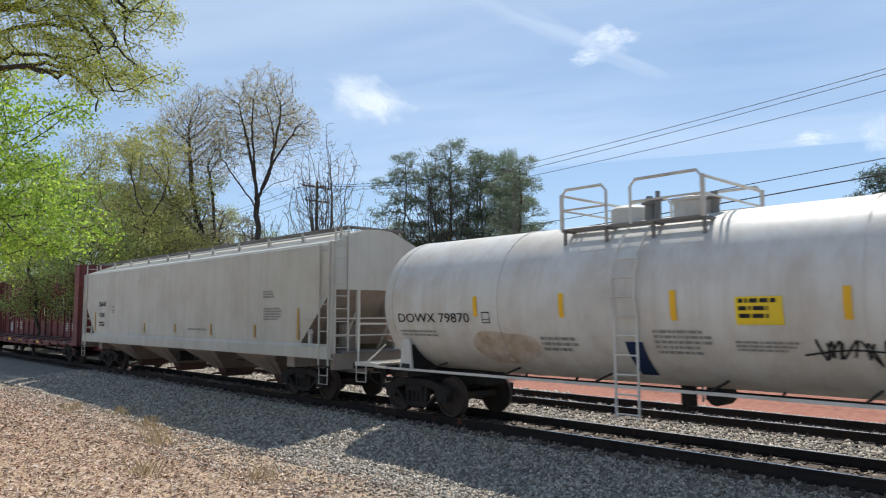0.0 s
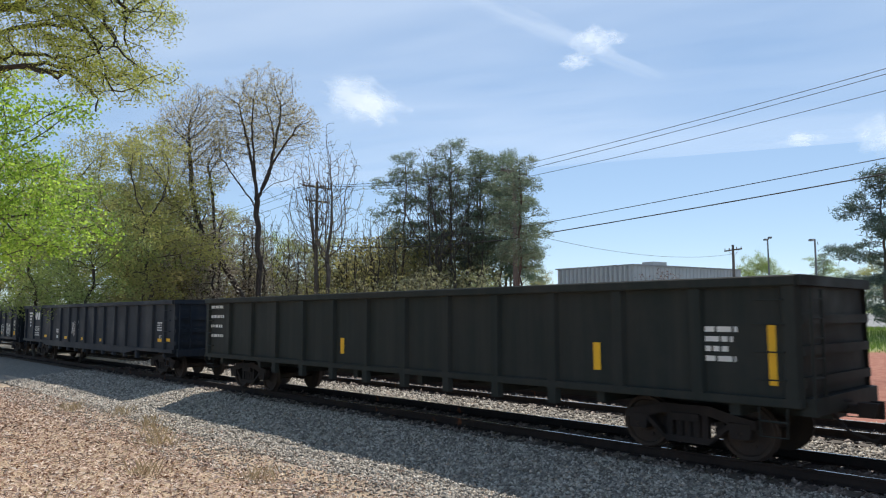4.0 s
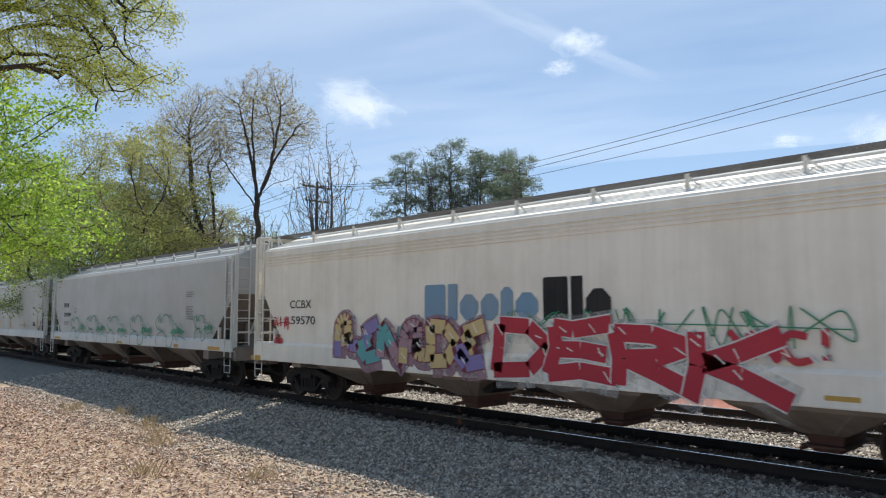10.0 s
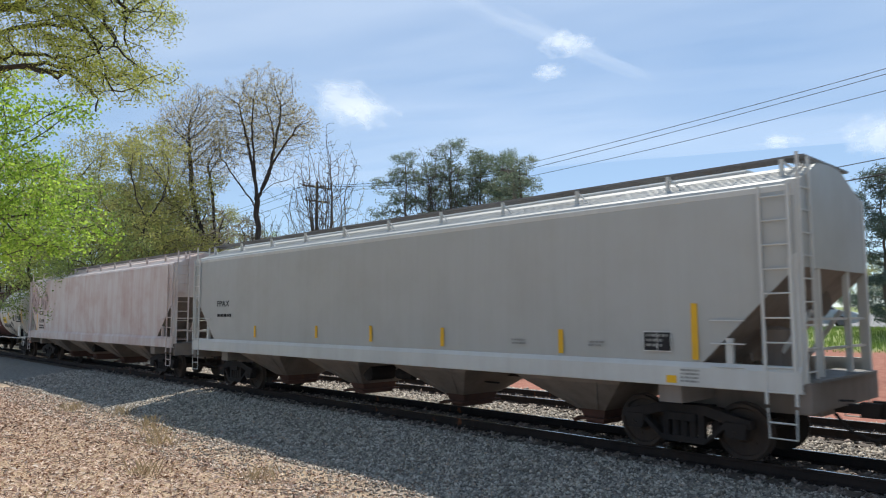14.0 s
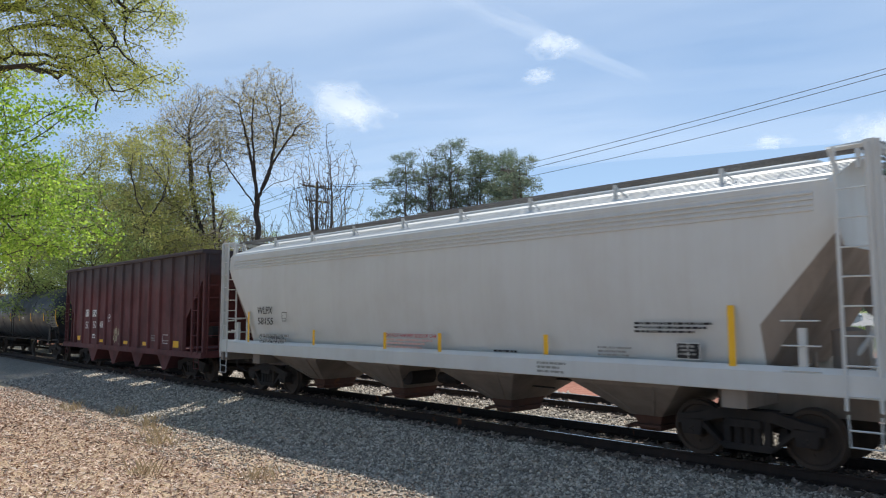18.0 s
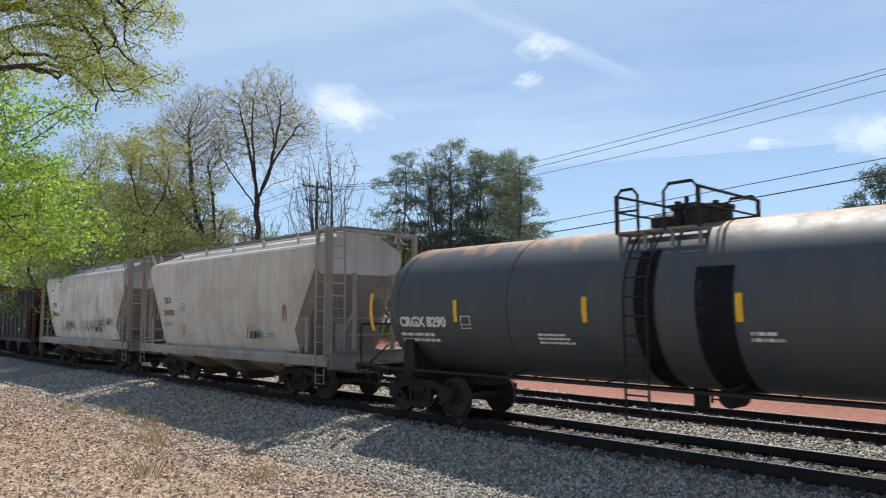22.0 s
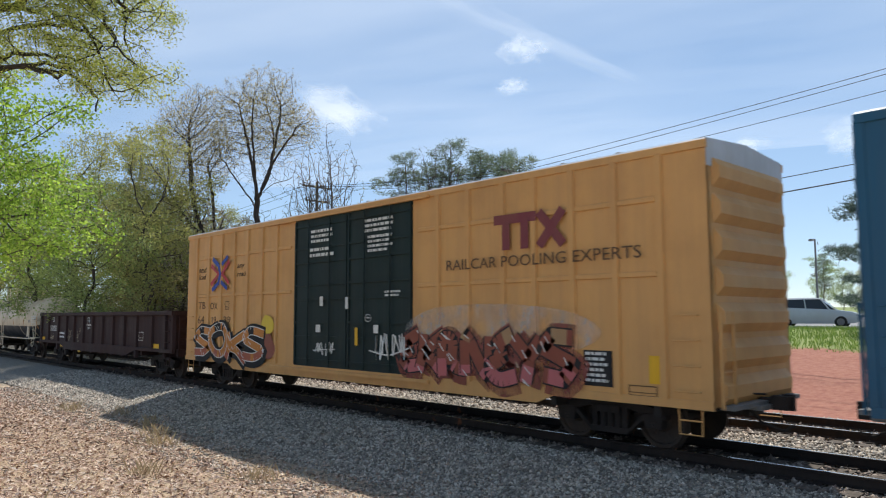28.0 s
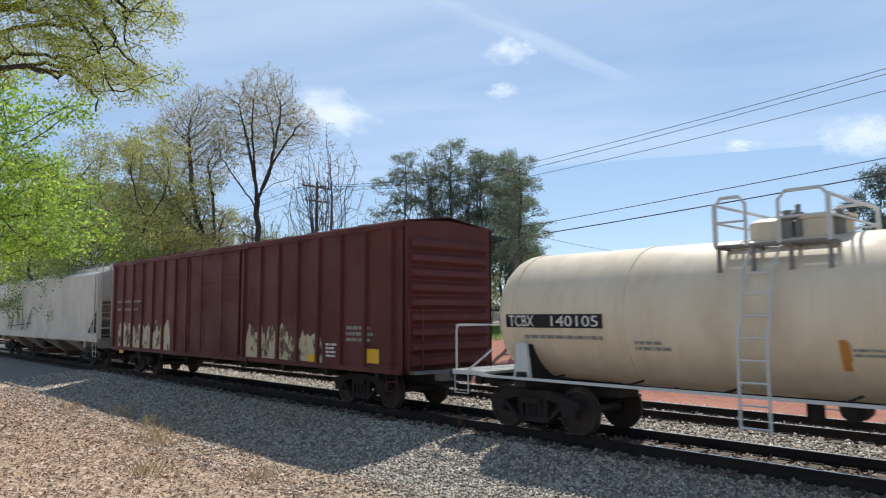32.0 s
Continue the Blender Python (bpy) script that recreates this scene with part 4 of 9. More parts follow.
WHITE_TANK = paint("white tank paint", (0.63, 0.615, 0.575), (0.36, 0.28, 0.21), 0.5, 0, 0.45)
CREAM_DUSTY = paint("dusty cream tank paint", (0.56, 0.515, 0.44), (0.36, 0.28, 0.20), 0.6, 0, 0.5)
SNOW = paint("clean white car paint", (0.57, 0.585, 0.58), (0.42, 0.39, 0.355), 0.25, 0, 0.45)
DINGY = paint("dingy weathered grey paint", (0.70, 0.67, 0.60), (0.30, 0.285, 0.25), 0.75, 0, 0.7, 1.15, (3.85, 4.6, (0.32, 0.315, 0.30)))
GRIMY_SILL = paint("dust-caked sill paint", (0.38, 0.335, 0.29), (0.20, 0.165, 0.135), 0.6, 0, 0.75)
GATE_DARK = paint("grimy gate steel", (0.075, 0.055, 0.045), (0.04, 0.032, 0.028), 0.6, 0.1, 0.8)
FAWN = paint("fawn grey car paint", (0.60, 0.56, 0.50), (0.26, 0.21, 0.17), 0.5, 0, 0.6)
BEAM_RED = paint("oxide red car paint", (0.185, 0.050, 0.047), (0.10, 0.055, 0.055), 0.7, 0, 0.6)
BROWN_RED = paint("brown red hopper paint", (0.125, 0.036, 0.038), (0.055, 0.032, 0.033), 0.8, 0, 0.65, crown=(3.1, 4.1, (0.060, 0.045, 0.048)))
BOX_RED = paint("dark red box car paint", (0.115, 0.024, 0.021), (0.058, 0.026, 0.023), 0.5, 0, 0.55)
RUST_BOX = paint("peeling rust-orange paint", (0.33, 0.13, 0.058), (0.085, 0.036, 0.028), 1.0, 0.35, 0.75, 1.3)
RUST_DOOR = paint("brown rusty door paint", (0.30, 0.10, 0.05), (0.15, 0.06, 0.04), 0.6, 0.2, 0.75)
SOOTY_CAP = paint("sooty roof edge", (0.050, 0.034, 0.028), (0.10, 0.06, 0.045), 0.6, 0.1, 0.8)
# rusty side colour darkened on the posts to paint in their shadows
SHADED_POST = paint("rusty post paint darkened for shadow", (0.24, 0.085, 0.042), (0.12, 0.055, 0.038), 0.6, 0.2, 0.8)
GON_BLACK = paint("blue-black gondola paint", (0.020, 0.027, 0.038), (0.045, 0.047, 0.050), 0.6, 0, 0.5)
GON_GREEN = paint("dark green-black gondola paint", (0.022, 0.028, 0.026), (0.052, 0.050, 0.045), 0.6, 0, 0.55)
GON_BROWN = paint("dark brown gondola paint", (0.034, 0.020, 0.021), (0.072, 0.042, 0.038), 0.6, 0, 0.6)
TANK_BLACK = paint("black tank paint", (0.013, 0.016, 0.023), (0.036, 0.036, 0.038), 0.35, 0, 0.42)
TANK_GREY = paint("slate tank paint with rusty top", (0.054, 0.064, 0.073), (0.10, 0.095, 0.090), 0.5, 0, 0.5, crown=(3.62, 3.95, (0.42, 0.22, 0.11)))
for _m in (TANK_BLACK, TANK_GREY):
    _m.node_tree.nodes["Principled BSDF"].inputs["Specular IOR Level"].default_value = 0.4
BAND_BROWN = paint("chocolate brown paint", (0.085, 0.035, 0.035), (0.12, 0.075, 0.06), 0.5, 0, 0.5)
CREAM_TANK = paint("ivory tank paint", (0.70, 0.60, 0.45), (0.42, 0.30, 0.20), 0.4, 0, 0.45)
HOP_BLACK = paint("charcoal hopper paint", (0.052, 0.054, 0.062), (0.095, 0.078, 0.068), 0.7, 0, 0.6, crown=(3.2, 3.9, (0.034, 0.037, 0.046)))
END_RUST = paint("dark rusted end sheets", (0.115, 0.048, 0.026), (0.03, 0.022, 0.018), 1.0, 0.2, 0.8)
RUSTY = paint("rust-stained brown steel", (0.16, 0.066, 0.038), (0.07, 0.04, 0.03), 0.8, 0.3, 0.8)
BLUE = paint("blue box car paint", (0.016, 0.095, 0.175), (0.07, 0.095, 0.11), 0.4, 0, 0.4)
IVORY = paint("ivory car paint", (0.80, 0.76, 0.68), (0.46, 0.40, 0.32), 0.35, 0, 0.5)
MUSTARD = paint("mustard box car paint", (0.66, 0.355, 0.125), (0.38, 0.21, 0.10), 0.35, 0, 0.5)
DOOR_GREEN = paint("dark green door paint", (0.014, 0.030, 0.030), (0.06, 0.06, 0.055), 0.35, 0, 0.45)
ROOF_GREY = paint("galvanised roof", (0.55, 0.56, 0.57), (0.35, 0.32, 0.28), 0.4, 0, 0.45)

EF_STAKES = [-9.95, -8.35, -6.96, -5.12, -3.47, -2.1, -0.93, 0.29, 1.55, 2.79, 4.12, 5.4, 6.69, 8.17, 9.29]
tank_a, _ = tank_car("dusty white tank car with a manway platform", -14.5, 1.7, WHITE_TANK, STEEL_BLACK, 1.54, 2.555, platform=2.85, plat_off=-0.45, ladder_x=-0.3)
hop_b, _ = covered_hopper("cream grey covered hopper car with four bays", -35.28, -15.42, CREAM, CREAM_D)
beam, _ = centre_beam("empty oxide red centre-beam car with oval openings", -59.20, -36.25, BEAM_RED)
gon_d, _ = gondola("dark green-black gondola car with outside stakes", -79.5, -60.75, GON_GREEN, STEEL_BLACK, 2.86, 14)
gon_e, _ = gondola("black gondola car with scrawled paint", -102.45, -82.15, GON_BLACK, STEEL_BLACK, 2.88, belly=0.14, stakes=EF_STAKES)
gon_f, _ = gondola("black gondola car with a row of white scrawls", -124.53, -104.15, GON_BLACK, STEEL_BLACK, 2.88, belly=0.14, stakes=[-9.98, -8.49, -6.88, -5.60, -4.33, -3.11, -1.83, -0.50, 0.80, 2.13, 3.42, 4.68, 5.95, 7.23, 8.80, 9.98])
tank_f, _ = tank_car("cream white tank car with yellow strips", -141.9, -126.1, CREAM_DUSTY, STEEL_BLACK, 1.52, 2.505, platform=2.1, plat_off=0.4, ladder_x=-0.25)
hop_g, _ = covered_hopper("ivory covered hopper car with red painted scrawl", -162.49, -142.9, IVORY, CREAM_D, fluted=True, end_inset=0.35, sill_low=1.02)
hop_h, hh = covered_hopper("pale grey covered hopper car with green scrawl", -183.37, -163.88, LIGHT, LIGHT_D, sill_mat=LIT_SILL, roof_mat=LIT_SILL)
hop_i, _ = covered_hopper("pale grey covered hopper car with yellow strips", -204.34, -184.63, LIGHT, LIGHT_D, sill_mat=LIT_SILL, roof_mat=LIT_SILL)
hop_k, _ = covered_hopper("pale grey covered hopper car, roof slightly rusty", -225.42, -205.7, LIGHT, LIGHT_D, sill_mat=LIT_SILL, roof_mat=LIT_SILL)
hop_l, _ = covered_hopper("grey covered hopper car with pink stains", -246.4, -227.1, PINKISH, LIGHT_D)
tank_m, _ = tank_car("white tank car with a brown middle band", -263.3, -247.5, WHITE_TANK, STEEL_BLACK, 1.53, 2.51, band=BAND_BROWN, band_w=4.4, band_x=-0.28, platform=3.4, plat_off=-0.15, rail_h=0.7, fit=1.5)
hop_n, _ = covered_hopper("clean white covered hopper car", -282.77, -264.03, SNOW, LIGHT_D, fluted=True, rounded=0.25, end_inset=0.5, cut=1.65, cut_z=3.25)
coal_o, _ = open_hopper("brown red open hopper car", -299.28, -284.1, BROWN_RED, BROWN_RED, 4.55, stakes=[-6.05, -4.95, -3.87, -2.85, -1.9, -1.05, 0.0, 1.0, 1.9, 2.9, 3.9, 4.95, 6.05])
tank_p, _ = tank_car("glossy black tank car", -317.6, -300.66, TANK_BLACK, STEEL_BLACK, 1.45, 2.42, rail_mat=STEEL_BLACK, dome=-0.1, platform=1.95, plat_off=0.07, ladder_x=-0.35)
tank_q, _ = tank_car("slate grey tank car with a rusty top", -335.3, -318.85, TANK_GREY, STEEL_BLACK, 1.47, 2.46, rail_mat=STEEL_BLACK, dome=-0.1, platform=1.55, plat_off=-0.12, ladder_x=-0.35)
hop_r, _ = covered_hopper("short fawn grey covered hopper car", -349.16, -336.49, FAWN, CREAM_D, sill_mat=GRIMY_SILL, roof_mat=FAWN, gate_mat=GATE_DARK, bays=3, rounded=0.28, end_inset=0.75, cut=1.75, cut_z=3.45, sill=1.17, sill_low=0.98)
hop_s, _ = covered_hopper("short grimy grey covered hopper car", -363.16, -350.53, DINGY, CREAM_D, sill_mat=GRIMY_SILL, roof_mat=DINGY, gate_mat=GATE_DARK, bays=3, rounded=0.28, end_inset=0.75, cut=1.75, cut_z=3.45, sill=1.17, sill_low=0.98)
coal_t, _ = open_hopper("charcoal open hopper car with rusty ends", -379.35, -364.89, HOP_BLACK, END_RUST, 3.85, stakes=[-6.0, -5.0, -3.95, -2.98, -1.95, -0.97, 0.0, 1.0, 1.98, 3.0, 3.9, 4.85, 6.05], bay_mat=STEEL_BLACK)
box_u, _ = box_car("rusty orange box car with peeling paint", -396.67, -381.14, RUST_BOX, RUST_BOX, RUSTY, 4.42, 4.6, ribs=[-7.6 + 1.02 * k for k in range(16)], door=(-1.74, 1.26), door_mat=RUST_DOOR, post_mat=SHADED_POST, cap_mat=SOOTY_CAP)
box_v, _ = box_car("blue box car with white stencils", -414.69, -399.2, BLUE, BLUE, ROOF_GREY, 5.02, 5.2, ribs=[-7.7 + 1.18 * k for k in range(14)], door=(-1.7, 3.0), doors=2, post=0.02, gable_mat=ROOF_GREY)
box_w, _ = box_car("mustard yellow box car with dark green doors", -435.87, -416.84, MUSTARD, MUSTARD, ROOF_GREY, 5.08, 5.22, 0.83, skirt=0.16, ribs=[-8.79, -7.85, -6.96, -6.10, -5.24, -4.36, -3.51, 3.31, 4.24, 5.22, 6.02, 6.91, 7.82, 8.69], door=(-2.53, 2.46),
                   door_mat=DOOR_GREEN, doors=2, rows=(2.97, 4.22), end_ribs=7, post=0.055, gable_mat=ROOF_GREY)
gon_x, _ = gondola("dark brown gondola car", -453.99, -436.95, GON_BROWN, RUSTY, 2.48, belly=0.24, stakes=[-8.44, -7.11, -5.46, -4.13, -2.94, -1.58, -0.3, 1.0, 2.3, 3.6, 4.95, 6.5, 7.75, 8.42])
tank_y, _ = tank_car("ivory and black tank car with orange strips", -469.9, -455.4, CREAM_TANK, STEEL_BLACK, 1.28, 2.14, lower=TANK_BLACK, lower_from=0.597, platform=2.4, plat_off=0.55, ladder_x=0.3)
tank_z, _ = tank_car("ivory tank car with white rails", -484.5, -471.0, CREAM_TANK, STEEL_BLACK, 1.30, 2.26, platform=1.7, plat_off=-0.13, ladder_x=-0.3, rail_mat=SNOW)
box_z, _ = box_car("dark red box car with scrawled sides", -505.21, -486.1, BOX_RED, BOX_RED, BOX_RED, 4.5, 4.72, ribs=[-9.2 + 1.02 * k for k in range(19)], door=(-1.93, 1.78))
hop_aa, _ = covered_hopper("pale cream covered hopper car with scrawled paint", -526.5, -506.72, CREAM, CREAM_D)


# ---- plants ----
BARK = grainy("grey brown bark", (0.075, 0.062, 0.052), (0.20, 0.165, 0.135), 7, 0.95, 6, 0.6, (1, 1, 0.25))
OAK_BARK = grainy("black-brown oak bark", (0.022, 0.019, 0.017), (0.065, 0.055, 0.047), 8, 0.95, 6, 0.6, (1, 1, 0.3))
BARK_DARK = grainy("dark damp bark", (0.040, 0.034, 0.029), (0.115, 0.096, 0.080), 8, 0.95, 6, 0.6, (1, 1, 0.3))
BARK_PALE = grainy("pale grey bark", (0.10, 0.088, 0.075), (0.24, 0.21, 0.18), 7, 0.95, 6, 0.5, (1, 1, 0.25))
PINE_BARK = grainy("pine bark", (0.060, 0.042, 0.034), (0.20, 0.135, 0.10), 6, 0.95, 6, 0.7, (1, 1, 0.3))


def leafy(name, dark, light, through=0.4):
    """Thin leaves: each one its own shade, some light passing through."""
    m, nt, b = material(name, 0.55)
    geo = nt.nodes.new("ShaderNodeNewGeometry")
    c = ramp(nt, geo.outputs["Random Per Island"], [(0.0, dark), (0.55, [(x + y) / 2 for x, y in zip(dark, light)]), (1.0, light)])
    c = mixed(nt, ramp(nt, noised(nt, 0.55, 3, 0.5), [(0.40, (0, 0, 0)), (0.72, (0.35, 0.35, 0.35))]), c, [x * 0.6 for x in dark])
    nt.links.new(c, b.inputs["Base Color"])
    tr = nt.nodes.new("ShaderNodeBsdfTranslucent")
    nt.links.new(c, tr.inputs["Color"])
    mx = nt.nodes.new("ShaderNodeMixShader")
    mx.inputs[0].default_value = through
    nt.links.new(b.outputs[0], mx.inputs[1])
    nt.links.new(tr.outputs[0], mx.inputs[2])
    nt.links.new(mx.outputs[0], nt.nodes["Material Output"].inputs["Surface"])
    return m


LEAF_BRIGHT = leafy("fresh spring leaves", (0.17, 0.31, 0.035), (0.50, 0.66, 0.11), 0.6)
LEAF_OLIVE = leafy("olive budding leaves", (0.27, 0.285, 0.085), (0.46, 0.45, 0.155), 0.64)
LEAF_BROWN = leafy("bronze green budding leaves", (0.27, 0.26, 0.095), (0.46, 0.41, 0.17), 0.64)
LEAF_OAK = leafy("fine olive oak leaves", (0.25, 0.295, 0.05), (0.54, 0.56, 0.14), 0.64)
LEAF_BUD = leafy("brownish tulip-tree buds", (0.32, 0.265, 0.11), (0.58, 0.50, 0.25), 0.6)
LEAF_MID = leafy("mid green leaves", (0.22, 0.30, 0.09), (0.42, 0.49, 0.17), 0.64)
NEEDLES = leafy("pine needles", (0.10, 0.145, 0.10), (0.27, 0.33, 0.215), 0.5)
LEAF_DULL = leafy("dull grey-green undergrowth", (0.21, 0.215, 0.12), (0.37, 0.36, 0.21), 0.62)
LEAF_VINE = leafy("withered brown vine leaves", (0.20, 0.18, 0.14), (0.38, 0.35, 0.28), 0.5)
CEDAR = leafy("blue-green cedar needles", (0.05, 0.085, 0.075), (0.15, 0.21, 0.17), 0.35)
RED_BUD = leafy("reddish brown twigs", (0.15, 0.075, 0.06), (0.30, 0.17, 0.13), 0.2)


class Skeleton:
    """A tree grown towards the room round it: every free spot of the crown draws the nearest twig."""

    def __init__(self, trunk, spots, step=0.35, reach=3.0, kill=0.6, seed=1, bend=0.12, rise=0.0, rounds=140, boughs=(), stout=0.0):
        rng = np.random.default_rng(seed)
        self.pos = [np.array(p, float) for p in trunk]
        self.up = [-1] + list(range(len(trunk) - 1))
        self.stout = {}
        for limb in boughs:
            root = min(range(len(self.pos)), key=lambda i: np.linalg.norm(self.pos[i] - limb[0]))
            for p in limb:
                self.pos.append(np.array(p) + rng.normal(0, 0.035, 3))
                self.up.append(root)
                root = len(self.pos) - 1
                self.stout[root] = stout * (1 - 0.8 * (len(self.stout) % len(limb)) / len(limb))
        spots = np.asarray(spots, float)
        near = np.full(len(spots), 0)
        dist = np.full(len(spots), 1e9)

        def see(first):
            new_pos = np.array(self.pos[first:])
            for a in range(0, len(new_pos), 400):
                d = np.linalg.norm(spots[:, None, :] - new_pos[None, a:a + 400], axis=2)
                k = d.argmin(1)
                m = d[np.arange(len(spots)), k]
                better = m < dist
                near[better] = k[better] + first + a
                dist[better] = m[better]
        see(0)
        kids = {}
        for turn in range(rounds):
            alive = dist > kill
            if not alive.any():
                break
            spots, near, dist = spots[alive], near[alive], dist[alive]
            pull = dist < (reach if turn else 1e9)
            if turn and not pull.any():
                pull = dist < dist.min() * 1.3
            way = spots - np.array(self.pos)[near]
            way /= dist[:, None]
            first, grown = len(self.pos), 0
            for i in np.unique(near[pull]):
                d = way[pull & (near == i)].sum(0)
                d /= max(1e-6, np.linalg.norm(d))
                if self.up[i] >= 0:
                    old = self.pos[i] - self.pos[self.up[i]]
                    d = d + 0.55 * old / max(1e-6, np.linalg.norm(old))
                d = d + rng.normal(0, bend, 3) + (0, 0, rise)
                p = self.pos[i] + step * d / np.linalg.norm(d)
                if any(np.linalg.norm(self.pos[c] - p) < step * 0.35 for c in kids.get(i, ())):
                    continue
                kids.setdefault(i, []).append(len(self.pos))
                self.pos.append(p)
                self.up.append(int(i))
                grown += 1
            if not grown:
                break
            see(first)
        n = len(self.pos)
        self.children = [[] for _ in range(n)]
        for i in range(1, n):
            self.children[self.up[i]].append(i)

    def wood(self, tip=0.008, power=2.2, least=0.008, most=0.3):
        n = len(self.pos)
        area = np.zeros(n)
        for i in range(n - 1, -1, -1):
            area[i] = sum(area[c] for c in self.children[i]) if self.children[i] else tip ** power
        rad = np.minimum(most, np.maximum(least, area ** (1 / power)))
        for i, q in self.stout.items():
            rad[i] = max(rad[i], q)
        self.rad = rad
        g = Geo()
        starts = [(0, None)]
        while starts:
            i, root = starts.pop()
            pts, rr = ([self.pos[root]], [min(rad[root], rad[i] * 1.25)]) if root is not None else ([], [])
            while True:
                pts.append(self.pos[i])
                rr.append(rad[i])
                if not self.children[i]:
                    break
                best = max(self.children[i], key=lambda c: area[c])
                starts += [(c, i) for c in self.children[i] if c != best]
                i = best
            if len(pts) > 1:
                k = 3 if rr[0] < 0.02 else 4 if rr[0] < 0.05 else 6 if rr[0] < 0.12 else 9
                g.tube(pts, rr, k, cap=False)
        return g

    def twigs(self, thinner=0.016):
        """The ends and thin lengths of the branches, with their directions."""
        out = []
        for i in range(1, len(self.pos)):
            if self.rad[i] < thinner:
                p = self.pos[i]
                out.append((Vector(p), Vector(p - self.pos[self.up[i]]).normalized()))
        return out


def spots_in(balls, seed, shell=0.5):
    """Spots in a crown made of overlapping round masses: centre, radii, how many; more of them towards the outside."""
    r = np.random.default_rng(seed)
    out = []
    for (x, y, z), (a, b, c), n in balls:
        d = r.normal(0, 1, (n, 3))
        d /= np.linalg.norm(d, axis=1)[:, None]
        k = r.random(n) ** (shell / 1.5)
        out.append(np.array((x, y, z)) + d * k[:, None] * (a, b, c))
    return np.concatenate(out)


def clumps_in(balls, seed, clumps, per, size, flat=0.4):
    """Spots gathered in small flat clumps inside round masses."""
    r = np.random.default_rng(seed)
    out = []
    for ball in balls:
        for c in spots_in([(ball[0], ball[1], max(1, int(clumps * ball[2])))], seed + len(out) + 1, 0.9):
            s = size * r.uniform(0.7, 1.35)
            out.append(c + r.normal(0, 1, (per, 3)) * (s, s, s * flat))
    return np.concatenate(out)


def stem(x0, y0, x1, y1, height, sway=0.15, n=8, seed=0):
    r = random.Random(seed)
    return [(x0 + (x1 - x0) * (k / n) ** 1.3 + r.gauss(0, sway) * (0 < k), y0 + (y1 - y0) * (k / n) ** 1.3 + r.gauss(0, sway) * (0 < k), height * k / n) for k in range(n + 1)]


def aslant(u, v, z):
    """A place in a tree by its reach along the wood's edge (u), away from the tracks (v) and height."""
    return (0.688 * u - 0.726 * v, 0.726 * u + 0.688 * v, z)


def bough(a, b, c, n=12):
    """A limb that leaves a, arches by way of b and ends at c, each given as for aslant()."""
    a, b, c = (np.array(aslant(*p)) for p in (a, b, c))
    b = 2 * b - 0.5 * (a + c)
    return [a * (1 - k / n) ** 2 + 2 * b * (k / n) * (1 - k / n) + c * (k / n) ** 2 for k in range(n + 1)]


def leaves(tips, rng, per, spread, size, long=1.5, droop=0.0):
    """Small pointed leaves scattered round the twigs."""
    g = Geo()
    for p, d in tips:
        for _ in range(per):
            c = p + Vector((rng.gauss(0, spread), rng.gauss(0, spread), rng.gauss(0, spread) - droop * rng.random()))
            a = Vector((rng.gauss(0, 1), rng.gauss(0, 1), rng.gauss(0, 0.7))).normalized()
            b = a.cross(Vector((rng.gauss(0, 1), rng.gauss(0, 1), rng.gauss(0, 1)))).normalized()
            s = size * rng.uniform(0.6, 1.35)
            o = len(g.v)
            g.v += [tuple(c - a * s * long * 0.5), tuple(c + b * s * 0.5), tuple(c + a * s * long * 0.5), tuple(c - b * s * 0.5)]
            g.f.append((o, o + 1, o + 2, o + 3))
    return g


def needles(tips, rng, per, spread, length, width, flat=0.5):
    g = Geo()
    for p, d in tips:
        for _ in range(per):
            c = p + Vector((rng.gauss(0, spread), rng.gauss(0, spread), rng.gauss(0, spread * flat)))
            a = Vector((rng.gauss(0, 1), rng.gauss(0, 1), rng.gauss(0.25, 0.6))).normalized()
            b = a.cross(Vector((rng.gauss(0, 1), rng.gauss(0, 1), rng.gauss(0, 1)))).normalized()
            k = length * rng.uniform(0.6, 1.2)
            o = len(g.v)
            g.v += [tuple(c - b * width), tuple(c + a * k), tuple(c + b * width)]
            g.f.append((o, o + 1, o + 2))
    return g


def tree(name, label, x, y, wood_geo, bark, crown_geo, leaf, turn=0.0, scale=1.0, category="tree"):
    ob = tagged(new(name), label, category)
    ob.matrix_basis = pose(x, y, ground_z(x, y) - 0.05, 0, 0, turn)
    ob.scale = (scale, scale, scale)
    part("trunk", wood_geo, bark, ob, smooth=60)
    if crown_geo:
        if not isinstance(crown_geo, Geo) and crown_geo.materials and leaf and crown_geo.materials[0] != leaf:
            crown_geo = crown_geo.copy()
            crown_geo.materials.clear()
        part("crown", crown_geo, leaf, ob)
    return ob


rng = random.Random(77)
# the tall round-headed tulip tree: a clear trunk that forks into steep limbs
BOUGHS = [bough((-0.3, 0, 10.2), (-0.9, 0.2, 13.4), (-1.9, 0.5, 17.2), 16), bough((-0.3, 0, 10.6), (0.7, -0.3, 13.2), (1.3, -0.4, 16.8), 16), bough((0.4, -0.2, 12.4), (1.5, -0.6, 14.0), (2.6, -0.9, 15.4), 9),
         bough((-0.3, 0, 9.8), (-1.6, 0.4, 11.4), (-3.2, 0.9, 13.6), 11), bough((0.2, 0, 11.6), (0.5, 1.2, 14.0), (0.0, 1.6, 17.0), 12), bough((-0.5, 0, 12.0), (-0.4, -1.3, 14.2), (-0.3, -1.8, 16.6), 11), bough((0.0, 0, 10.9), (0.9, 0.1, 11.6), (2.0, 0.3, 11.9), 7)]
